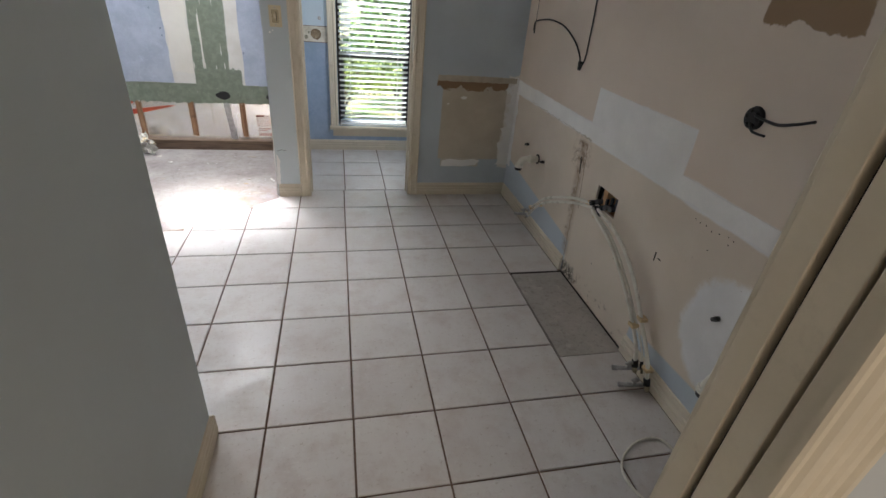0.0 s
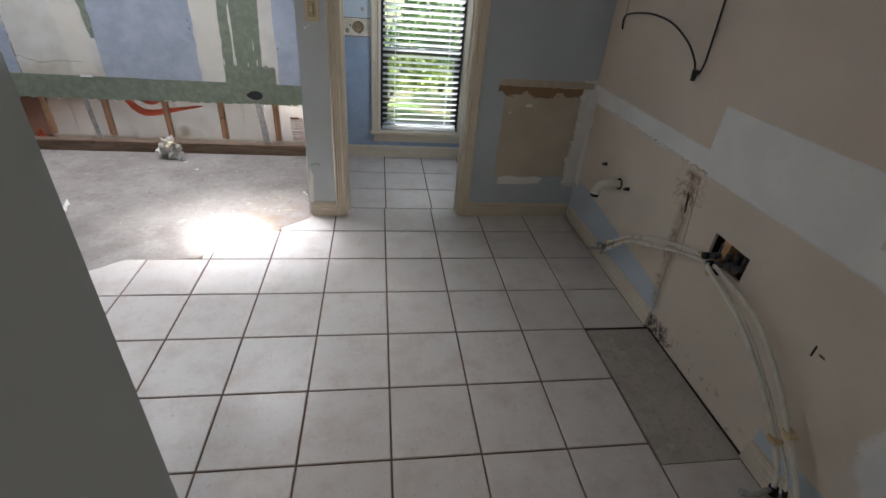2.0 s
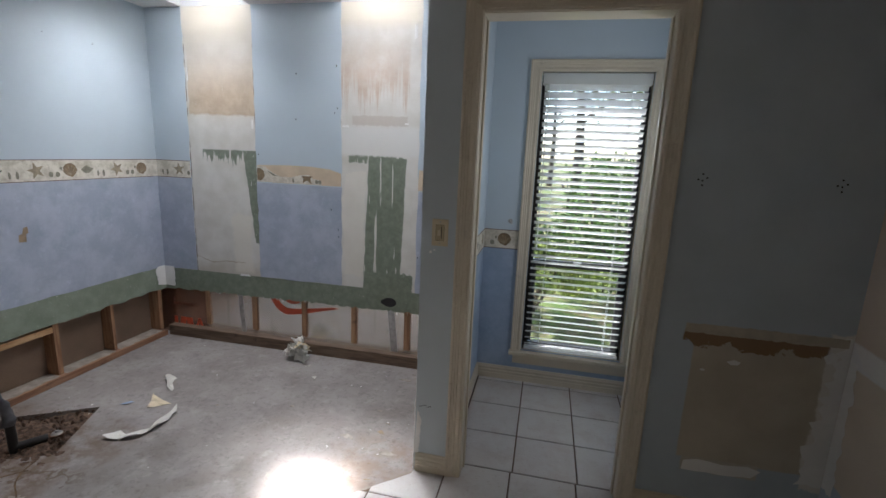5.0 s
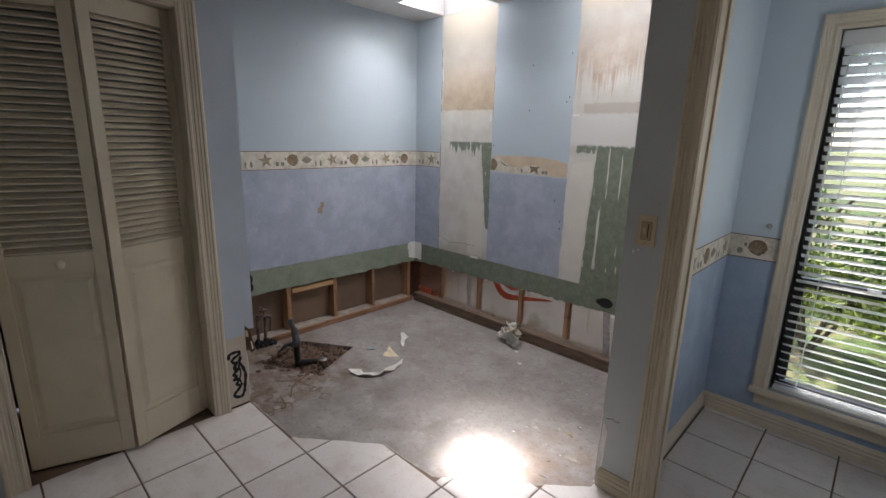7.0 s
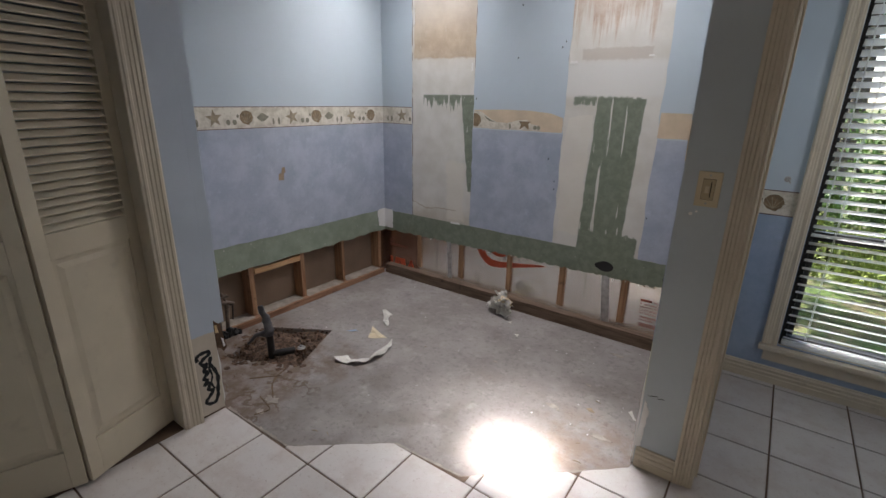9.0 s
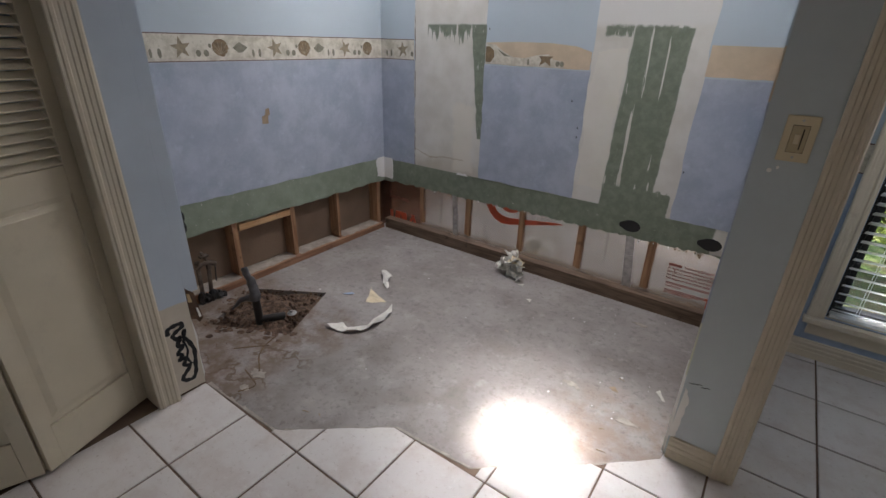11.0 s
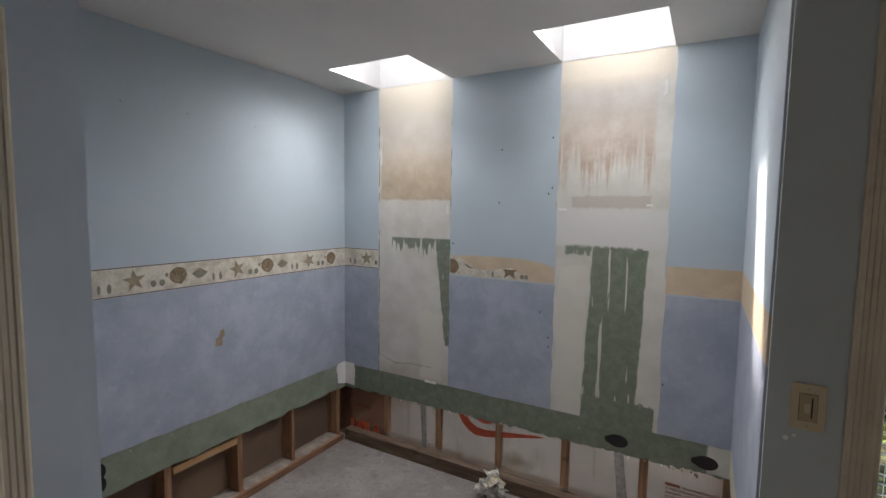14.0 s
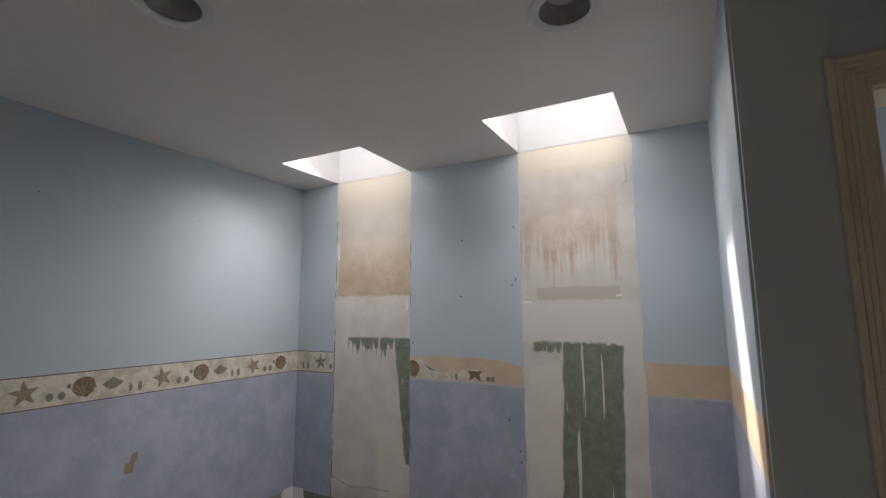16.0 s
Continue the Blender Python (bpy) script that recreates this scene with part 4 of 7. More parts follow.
wall_closet = thing("wall_closet", boxes((-1.245, -1.125, 2.21, 2.415, 0, CEIL), (-1.245, -1.125, 2.415, 3.30, 2.045, CEIL)), M_PAINT, "pale blue wall round the closet doors", "wall", kind="structure")
thing("closet_shell", boxes((LEFT - 0.13, LEFT - 0.10, 2.1, 3.30, 0, CEIL), (LEFT - 0.13, -1.245, 2.10, 2.21, 0, CEIL)), M_PAINT, "plain closet interior walls", "wall", kind="structure")

# partition between alcove and window nook
bm = bmesh.new()
pts = [(FRONT + 0.001, 0.0), (FRONT + 0.03, 0.12), (FRONT + 0.06, 0.20)] + ragged((FRONT + 0.1, 0.30), (BACK, 0.43), 18, 0.014, rng)
prism(bm, pts + [(BACK, 0.43), (BACK, CEIL), (FRONT + 0.001, CEIL)], 0.0, 0.0127, ON_X(PART))
wall_partition = thing("wall_partition", bm, M_PARTITION, "blue papered partition with a broken lower edge", "wall", kind="structure")
part("nook_side", boxes((0.6895, 0.702, FRONT + 0.11, BACK, 0, CEIL)), M_NOOKP, wall_partition, "blue wallpaper on the window side")
for y in (4.33, 4.72, 5.12):
    part("stud", boxes((PART + 0.0135, 0.689, y, y + 0.038, 0.04, 2.43)), M_WOODZ, wall_partition, "orange-brown wall stud", bevel=0.002)
part("bottom_plate", boxes((PART + 0.008, 0.689, FRONT + 0.04, BACK - 0.05, -0.010, 0.038)), M_WOODY, wall_partition, "brown bottom plate", bevel=0.002)
part("wall_front_face", boxes((PART + 0.006, 0.730, FRONT - 0.02, FRONT - 0.001, 0.0, CEIL)), M_PAINT, wall_partition, "pale blue painted end of the partition")
bm = bmesh.new()
chip = [(PART + 0.004, 0.09)] + ragged((PART + 0.022, 0.09), (PART + 0.034, 0.27), 14, 0.006, rng) + ragged((PART + 0.034, 0.27), (PART + 0.006, 0.33), 6, 0.005, rng)
prism(bm, chip, -0.0232, -0.0202, ON_Y(FRONT))
part("broken_edge", bm, M_PLASTER, wall_partition, "chipped white plaster along the corner", bevel=0.0008)
bm = bmesh.new()
prism(bm, [(FRONT - 0.019, 0.0)] + ragged((FRONT - 0.012, 0.0), (FRONT - 0.004, 0.36), 14, 0.005, rng) + [(FRONT + 0.018, 0.40), (FRONT + 0.006, 0.26), (FRONT + 0.016, 0.1), (FRONT + 0.012, 0.0)], -0.004, 0.006, ON_X(PART))
part("broken_edge", bm, M_PLASTER, wall_partition, "crumbling plaster along the corner", bevel=0.0008)
part("crack", boxes(*[(PART + 0.02 + 0.012 * k, PART + 0.034 + 0.012 * k, FRONT - 0.0206, FRONT - 0.0201, 0.335 + 0.004 * (k % 3), 0.3375 + 0.004 * (k % 3)) for k in range(5)]), M_DARK, wall_partition, "thin dark cracks")

# front wall with the nook doorway
OX0, OX1, OZ = 0.770, 1.512, 2.075
wall_front = thing("wall_front", boxes((OX1, VAN, FRONT, FRONT + 0.11, 0, CEIL), (0.7305, OX0, FRONT - 0.001, FRONT + 0.11, 0, CEIL), (OX0, OX1, FRONT, FRONT + 0.11, OZ, CEIL)), M_FRONT, "blue-grey wall with a torn tan rectangle", "wall", kind="structure")
part("screw_hole", boxes(*[(x + dx * .8 - .003, x + dx * .8 + .003, FRONT - 0.0015, FRONT - 0.0002, 1.45 + dz * .8 - .003, 1.45 + dz * .8 + .003) for x in (1.655, 2.117) for dx, dz in ((0, 0), (.02, .012), (-.018, .004), (.002, -.022), (0.0, .03))]), M_DARK, wall_front, "clusters of dark screw holes")
part("torn_board_lip", quick(lambda b: prism(b, ragged((1.74, 0.228), (2.04, 0.232), 9, 0.006, rng) + [(2.04, 0.27), (1.99, 0.285), (1.90, 0.272), (1.80, 0.285), (1.745, 0.27)], -0.004, -0.0003, ON_Y(FRONT))), M_PLASTER, wall_front, "cream strip of torn board paper", bevel=0.0015)

bm = bmesh.new()
prism(bm, ragged((2.165, 0.24), (2.262, 0.24), 4, 0.01, rng) + [(2.262, 0.24), (2.262, 0.885)] + ragged((2.235, 0.885), (2.165, 0.24), 30, 0.022, rng), -0.0016, -0.0003, ON_Y(FRONT))
part("torn_board_lip", bm, M_PLASTER, wall_front, "ragged white board paper along the corner")
bm = bmesh.new()
prism(bm, ragged((1.672, 0.846), (2.25, 0.846), 34, 0.005, rng) + [(2.25, 0.846), (2.25, 0.872)] + ragged((2.25, 0.880), (1.672, 0.884), 34, 0.006, rng), -0.003, -0.0003, ON_Y(FRONT))
part("torn_board_lip", bm, M_TANPAPER, wall_front, "tan paper strip above the torn rectangle")
for x, z, w, h in ((1.87, 0.735, 0.05, 0.022), (1.76, 0.69, 0.02, 0.01), (2.20, 0.80, 0.05, 0.05)):
    part("torn_flap", quick(lambda b: prism(b, [(x - w / 2, z), (x - w * 0.2, z - h / 2), (x + w * 0.3, z - h * 0.4), (x + w / 2, z + h * 0.2), (x, z + h / 2)], -0.006, -0.0003, ON_Y(FRONT))), M_PLASTER, wall_front, "small white paper flap", bevel=0.001)

# nook
wall_nook = thing("wall_nook", boxes((0.702, WX0, BACK, BACK + 0.0127, 0, CEIL), (WX1, 1.9, BACK, BACK + 0.0127, 0, CEIL), (WX0, WX1, BACK, BACK + 0.0127, 0, WZ0), (WX0, WX1, BACK, BACK + 0.0127, WZ1, CEIL)), M_NOOKP, "blue papered wall round the window", "wall", kind="structure")
thing("wall_nook_side", boxes((1.85, 1.95, FRONT + 0.11, BACK - 0.001, 0, CEIL)), M_NOOKP, "blue papered side wall of the nook", "wall", kind="structure")
make_border(wall_nook, onback, 0.704, 0.928, 0.978, 0.126, 0.635)
make_border(wall_nook, onback, 1.67, 1.85, 0.978, 0.126, 1.70)
make_border(wall_partition, lambda u, v, w: (0.702 + w, u, v), FRONT + 0.11, BACK - 0.004, 0.978, 0.126, 4.72)

# vanity wall, with a hole for the valve box
BY0, BY1, BZ0, BZ1 = 2.788, 2.978, 0.515, 0.615
wall_vanity = thing("wall_vanity", boxes((VAN, VAN + 0.0127, 1.20, BY0, 0, CEIL)), M_VANITY, "stripped beige drywall with white patches and stains", "wall", kind="structure")
for y0, y1, z0, z1 in ((BY1, 4.40, 0, CEIL), (BY0, BY1, 0, BZ0), (BY0, BY1, BZ1, CEIL)):
    part("drywall_panel", boxes((VAN, VAN + 0.0127, y0, y1, z0, z1)), M_VANITY, wall_vanity)
part("cavity_back", boxes((VAN + 0.11, VAN + 0.15, -1.2, 5.45, 0, CEIL)), M_DARK, wall_vanity)
part("cavity_stud", boxes((VAN + 0.0135, VAN + 0.10, 2.90, 2.938, 0.0, 2.4)), M_NEWWOOD, wall_vanity, "pine stud inside the hole")
part("cavity_sides", boxes((VAN + 0.0135, VAN + 0.10, 2.70, 2.78, 0.3, 0.9), (VAN + 0.0135, VAN + 0.10, 2.99, 3.03, 0.3, 0.9)), M_DARK, wall_vanity)
bm = bmesh.new()
prism(bm, [(1.30, 0.80)] + ragged((1.30, 0.795), (4.28, 0.79), 40, 0.004, rng) + [(4.28, 0.868)] + ragged((4.28, 0.870), (1.30, 0.868), 40, 0.003, rng), -0.0016, -0.0003, ON_X(VAN))
part("joint_tape", bm, M_PLASTER, wall_vanity, "white taped joint along the wall")
part("filled_patch", quick(lambda b: prism(b, [(2.448, 0.867), (3.178, 0.869), (3.174, 1.043), (2.455, 1.038)], -0.002, -0.0003, ON_X(VAN))), M_PLASTER, wall_vanity, "white rectangular filled patch")

bm = bmesh.new()
prism(bm, ragged((4.225, 0.25), (4.288, 0.25), 5, 0.008, rng) + [(4.288, 0.25), (4.288, 0.80)] + ragged((4.235, 0.80), (4.225, 0.25), 22, 0.012, rng), -0.0013, -0.0003, ON_X(VAN))
part("corner_tape", bm, M_PLASTER, wall_vanity, "white ragged tape down the corner")
bm = bmesh.new()
for k in range(46):
    y = 3.15 + 0.85 * (k / 46) ** 1.2 + rng.uniform(-0.01, 0.01)
    w, h = rng.uniform(0.004, 0.016), rng.uniform(0.0015, 0.004) * (1.8 if y < 3.3 else 1)
    z = 0.790 + rng.uniform(-0.006, 0.004)
    prism(bm, [(y - w, z), (y - w * 0.3, z + h * 0.4), (y + w, z + h * 0.3), (y + w * 0.7, z - h * 0.6), (y - w * 0.5, z - h)], -0.0024, -0.0017, ON_X(VAN))
part("frayed_edge", bm, M_TANPAPER, wall_vanity, "frayed tan paper below the taped joint")
bm = bmesh.new()
prism(bm, [(3.205, 0.682), (3.209, 0.672), (3.203, 0.655), (3.199, 0.63), (3.186, 0.588), (3.182, 0.60), (3.189, 0.64), (3.192, 0.66), (3.199, 0.672)], -0.0016, -0.0003, ON_X(VAN))
part("rot_gouge", bm, M_DARK, wall_vanity, "dark rotted gouge at the board joint")
bm = bmesh.new()
for a, c in (((3.186, 0.58), (3.150, 0.10)), ((3.165, 0.72), (3.118, 0.42))):
    p = ragged(a, c, 16, 0.003, rng) + [c]
    prism(bm, p + [(u - 0.004, v) for u, v in p[::-1]], -0.0010, -0.0002, ON_X(VAN))
part("seam", bm, M_TORN, wall_vanity, "stained board seam")

# entry: side wall, door wall, hall
wall_entry = thing("wall_entry", boxes((-1.245, 0.54, 2.09, 2.21, 0, CEIL), (0.40, 0.54, 1.2135, 2.09, 0, CEIL)), M_PAINT, "plain pale grey-blue entry wall", "wall", kind="structure")
wall_door = thing("wall_door", boxes((1.42, VAN + 0.1, 1.2135, 1.315, 0, CEIL), (0.54, 1.42, 1.2135, 1.315, 2.06, CEIL)), M_HALL, "wall beside the entry doorway", "wall", kind="structure")
thing("wall_hall", boxes((0.28, 0.40, -1.2, 1.2135, 0, CEIL), (0.28, 2.4, -1.32, -1.2, 0, CEIL), (VAN + 0.0, VAN + 0.1, -1.2, 1.2135, 0, CEIL)), M_HALL, "plain grey hall walls", "wall", kind="structure")

# ceiling slab with the two skylight wells
CANS = ((-0.738, 3.770), (0.186, 4.294))
HOLES = [(a, b, SKY_Y[0], BACK + 0.0005) for a, b in SKYLIGHTS] + [(x - 0.0715, x + 0.0715, y - 0.0715, y + 0.0715) for x, y in CANS]
gx = sorted({-2.2, 2.6, *(v for h in HOLES for v in h[:2])})
gys = sorted({-1.35, 5.6, *(v for h in HOLES for v in h[2:])})
bm = bmesh.new()
lo = {(x, y): bm.verts.new((x, y, CEIL)) for x in gx for y in gys}
hi = {(x, y): bm.verts.new((x, y, SLAB)) for x in gx for y in gys}
solid = {}
for i in range(len(gx) - 1):
    for j in range(len(gys) - 1):
        mx, my = (gx[i] + gx[i + 1]) / 2, (gys[j] + gys[j + 1]) / 2
        solid[i, j] = not any(a < mx < b and c < my < d for a, b, c, d in HOLES)
for (i, j), full in solid.items():
    if not full:
        continue
    c = [(gx[i], gys[j]), (gx[i + 1], gys[j]), (gx[i + 1], gys[j + 1]), (gx[i], gys[j + 1])]
    bm.faces.new([lo[p] for p in c[::-1]])
    bm.faces.new([hi[p] for p in c])
    for (di, dj), (p, q) in (((0, -1), (c[0], c[1])), ((1, 0), (c[1], c[2])), ((0, 1), (c[2], c[3])), ((-1, 0), (c[3], c[0]))):
        if not solid.get((i + di, j + dj), False):
            bm.faces.new((lo[p], lo[q], hi[q], hi[p]))
ceiling = thing("ceiling", bm, M_CEIL, "smooth matt off-white ceiling with two skylight wells", "ceiling", kind="structure")

# ---- skylights ----
for a, b in SKYLIGHTS:
    sl = thing("skylight", None, None, "white skylight well with a clear pane", "skylight", "skylights in the alcove ceiling", at=(0, 0, 0))
    for r in ((a, a + 0.004, SKY_Y[0], BACK), (b - 0.004, b, SKY_Y[0], BACK), (a + 0.004, b - 0.004, SKY_Y[0], SKY_Y[0] + 0.004), (a + 0.004, b - 0.004, BACK - 0.004, BACK)):
        part("shaft_board", boxes((*r, CEIL + 0.001, SLAB)), M_SHAFT, sl)
    for r in ((a - 0.05, a, SKY_Y[0] - 0.05, BACK + 0.05), (b, b + 0.05, SKY_Y[0] - 0.05, BACK + 0.05), (a, b, SKY_Y[0] - 0.05, SKY_Y[0]), (a, b, BACK, BACK + 0.05)):
        part("curb", boxes((*r, SLAB, SLAB + 0.03)), M_SHAFT, sl)
    pane = part("pane", boxes((a - 0.03, b + 0.03, SKY_Y[0] - 0.03, BACK + 0.03, SLAB + 0.03, SLAB + 0.036)), M_GLASS, sl)
    pane.visible_shadow = False

# ---- trim ----
CASE = [(0, 0), (0.082, 0), (0.082, 0.017), (0.076, 0.020), (0.068, 0.020), (0.064, 0.016), (0.054, 0.016), (0.050, 0.013), (0.040, 0.013), (0.036, 0.010), (0.026, 0.010), (0.022, 0.013), (0.014, 0.013), (0.010, 0.009), (0.003, 0.009), (0.0, 0.006)]


def sweep(bm, prof, p, q, ud, vd, mitre0=0.0, mitre1=0.0):
    """A moulding from p to q; ud and vd are the profile's axes; mitres lengthen the ends by the profile's u."""
    p, q, ud, vd = V(p), V(q), V(ud), V(vd)
    d = (q - p).normalized()
    lo = [bm.verts.new(p + u * ud + v * vd - d * u * mitre0) for u, v in prof]
    hi = [bm.verts.new(q + u * ud + v * vd + d * u * mitre1) for u, v in prof]
    n = len(prof)
    bm.faces.new(lo), bm.faces.new(hi[::-1])
    for i in range(n):
        bm.faces.new((lo[i], hi[i], hi[(i + 1) % n], lo[(i + 1) % n]))


def casing(name, label, legs, w=1.0):
    top = thing(name, None, None, label, "door casing", kind="structure")
    for nm, p, q, ud, vd, m0, m1 in legs:
        bm = bmesh.new()
        sweep(bm, [(a * w, c) for a, c in CASE], p, q, ud, vd, m0, m1)
        part(nm, bm, M_TRIM, top)
    return top


fy = FRONT - 0.0205
casing("door_casing_nook", "fluted almond casing round the nook doorway", (
    ("casing_leg", (0.786, fy, 0), (0.786, fy, OZ - 0.015), (-1, 0, 0), (0, -1, 0), 0, 1),
    ("casing_leg", (1.496, FRONT - 0.0005, 0), (1.496, FRONT - 0.0005, OZ - 0.015), (1, 0, 0), (0, -1, 0), 0, 1),
    ("casing_head", (0.786, FRONT - 0.0008, OZ - 0.015), (1.496, FRONT - 0.0008, OZ - 0.015), (0, 0, 1), (0, -1, 0), 1, 1)), 0.85)
jn = thing("door_jamb_nook", boxes((OX0, OX0 + 0.018, FRONT - 0.0195, FRONT + 0.118, 0, OZ - 0.019), (OX1 - 0.018, OX1, FRONT + 0.0, FRONT + 0.118, 0, OZ - 0.019), (OX0, OX1, FRONT + 0.0, FRONT + 0.118, OZ - 0.018, OZ)), M_TRIM, "almond painted door jamb", "door jamb", kind="structure", bevel=0.0015)
part("door_stop", boxes((OX0 + 0.0185, OX0 + 0.026, FRONT + 0.05, FRONT + 0.085, 0, OZ - 0.03)), M_TRIM, jn, bevel=0.002)
part("door_stop", boxes((OX1 - 0.026, OX1 - 0.0185, FRONT + 0.05, FRONT + 0.085, 0, OZ - 0.03)), M_TRIM, jn, bevel=0.002)

CX = -1.1245
casing("door_casing_closet", "fluted almond casing round the closet doors", (
    ("casing_leg", (CX, 3.245, 0), (CX, 3.245, 2.045), (0, 1, 0), (1, 0, 0), 0, 1),
    ("casing_leg", (CX, 2.495, 0), (CX, 2.495, 2.045), (0, -1, 0), (1, 0, 0), 0, 1),
    ("casing_head", (CX, 2.495, 2.045), (CX, 3.245, 2.045), (0, 0, 1), (1, 0, 0), 1, 1)))
thing("door_jamb_closet", boxes((-1.26, CX - 0.001, 3.246, 3.30, 0, 2.045), (-1.26, CX - 0.001, 2.415, 2.494, 0, 2.045), (-1.26, CX - 0.001, 2.494, 3.246, 2.03, 2.045)), M_TRIM, "almond painted closet jamb", "door jamb", kind="structure")

# entry doorway: jamb, stop and casings
casing("door_casing_entry", "fluted almond casing of the entry doorway", (
    ("casing_leg", (1.396, 1.2125, 0), (1.396, 1.2125, 2.06), (1, 0, 0), (0, -1, 0), 0, 1),
    ("casing_leg", (1.405, 1.3165, 0), (1.405, 1.3165, 2.06), (1, 0, 0), (0, 1, 0), 0, 1),
    ("casing_head", (0.545, 1.2125, 2.06), (1.405, 1.2125, 2.06), (0, 0, 1), (0, -1, 0), 0, 1),
    ("casing_head", (0.545, 1.3165, 2.06), (1.405, 1.3165, 2.06), (0, 0, 1), (0, 1, 0), 0, 1)))
ej = thing("door_jamb_entry", None, None, "almond painted entry jamb with a pocket door slot", "door jamb", kind="structure")
part("jamb_strip", boxes((1.402, 1.4195, 1.2845, 1.3162, 0, 2.06)), M_TRIM, ej, bevel=0.0015)
part("pocket_door_edge", boxes((1.4035, 1.4195, 1.2405, 1.2745, 0.008, 2.06)), M_TRIM, ej, "edge of the pocket door in its slot", bevel=0.0015)
part("jamb_strip", boxes((1.402, 1.4195, 1.2135, 1.2335, 0, 2.06)), M_TRIM, ej, bevel=0.0015)
# near-black backing strips deepen the shade in both slots
part("groove_shade", boxes((1.4175, 1.4192, 1.2745, 1.2845, 0, 2.06), (1.4175, 1.4192, 1.2335, 1.2405, 0, 2.06)), M_DARK, ej, "dark strips for the shade in the pocket door slots")

BASE = [(0, 0), (0.015, 0), (0.015, 0.034), (0.012, 0.037), (0.012, 0.042), (0.015, 0.045), (0.015, 0.056), (0.011, 0.060), (0.011, 0.065), (0.013, 0.068), (0.013, 0.076), (0.007, 0.083), (0.006, 0.089), (0, 0.092)]


def baseboard(p, q, out, label="almond baseboard with a moulded top"):
    bm = bmesh.new()
    sweep(bm, BASE, p, q, out, (0, 0, 1))
    return thing("baseboard", bm, M_TRIM, label, "baseboard", kind="structure")


baseboard((VAN, 3.150, 0), (VAN, FRONT - 0.016, 0), (-1, 0, 0))
baseboard((VAN, 1.42, 0), (VAN, 2.448, 0), (-1, 0, 0))
baseboard((1.567, FRONT, 0), (VAN, FRONT, 0), (0, -1, 0))
baseboard((PART + 0.012, fy, 0), (0.715, fy, 0), (0, -1, 0))
baseboard((0.54, 1.34, 0), (0.54, 2.21, 0), (1, 0, 0))
baseboard((-1.12, 2.21, 0), (0.553, 2.21, 0), (0, 1, 0))
baseboard((0.702, BACK, 0), (1.85, BACK, 0), (0, -1, 0))
baseboard((0.702, FRONT + 0.12, 0), (0.702, BACK - 0.015, 0), (1, 0, 0))

# ---- nook window ----
win = thing("window_1", None, None, "tall single-hung window with dark metal sashes", "window", kind="structure")
gy = BACK + 0.080
part("window_frame", boxes((WX0, WX0 + 0.03, gy, gy + 0.05, WZ0, WZ1), (WX1 - 0.03, WX1, gy, gy + 0.05, WZ0, WZ1), (WX0 + 0.03, WX1 - 0.03, gy, gy + 0.05, WZ0, WZ0 + 0.034), (WX0 + 0.03, WX1 - 0.03, gy, gy + 0.05, WZ1 - 0.03, WZ1)), M_BRONZE, win, "dark bronze metal frame", bevel=0.002)
part("meeting_rail", boxes((WX0 + 0.0305, WX1 - 0.0305, gy - 0.006, gy + 0.04, 0.80, 0.845)), M_BRONZE, win, "dark metal meeting rail", bevel=0.002)
part("sash", boxes((WX0 + 0.0305, WX0 + 0.055, gy - 0.004, gy + 0.03, WZ0 + 0.046, 0.799), (WX1 - 0.055, WX1 - 0.0305, gy - 0.004, gy + 0.03, WZ0 + 0.046, 0.799)), M_BRONZE, win, "dark lower sash", bevel=0.002)
for z0, z1 in ((WZ0 + 0.03, 0.80), (0.845, WZ1 - 0.02)):
    g = part("pane", boxes((WX0 + 0.02, WX1 - 0.02, gy + 0.020, gy + 0.024, z0, z1)), M_TINTED, win)
    g.visible_shadow = False
part("sash_lock", boxes((1.29, 1.34, gy - 0.02, gy - 0.0065, 0.835, 0.85)), M_STEEL, win, "small sash lock")
part("reveal", boxes((WX0 - 0.02, WX0, BACK + 0.001, gy + 0.05, WZ0, WZ1 + 0.02), (WX1, WX1 + 0.02, BACK + 0.001, gy + 0.05, WZ0, WZ1 + 0.02), (WX0, WX1, BACK + 0.001, gy + 0.05, WZ1, WZ1 + 0.02), (WX0 - 0.02, WX1 + 0.02, BACK + 0.0, gy + 0.05, WZ0 - 0.030, WZ0 - 0.001)), M_TRIM, win, "almond window reveal")
for nm, p, q, ud, m0, m1 in (("casing_leg", (WX0 - 0.003, BACK - 0.0003, WZ0), (WX0 - 0.003, BACK - 0.0003, WZ1), (-1, 0, 0), 0, 1), ("casing_leg", (WX1 + 0.003, BACK - 0.0003, WZ0), (WX1 + 0.003, BACK - 0.0003, WZ1), (1, 0, 0), 0, 1), ("casing_head", (WX0 - 0.003, BACK - 0.0006, WZ1), (WX1 + 0.003, BACK - 0.0006, WZ1), (0, 0, 1), 1, 1)):
    bm = bmesh.new()
    sweep(bm, [(u * 0.85, v) for u, v in CASE], p, q, ud, (0, -1, 0), m0, m1)
    part(nm, bm, M_TRIM, win)
part("window_sill", boxes((0.918, 1.72, BACK - 0.045, BACK - 0.0008, WZ0 - 0.030, WZ0 - 0.002)), M_TRIM, win, "almond window stool", bevel=0.006)
part("apron", boxes((0.945, 1.69, BACK - 0.016, BACK - 0.0005, WZ0 - 0.095, WZ0 - 0.031)), M_TRIM, win, "almond apron below the stool", bevel=0.004)

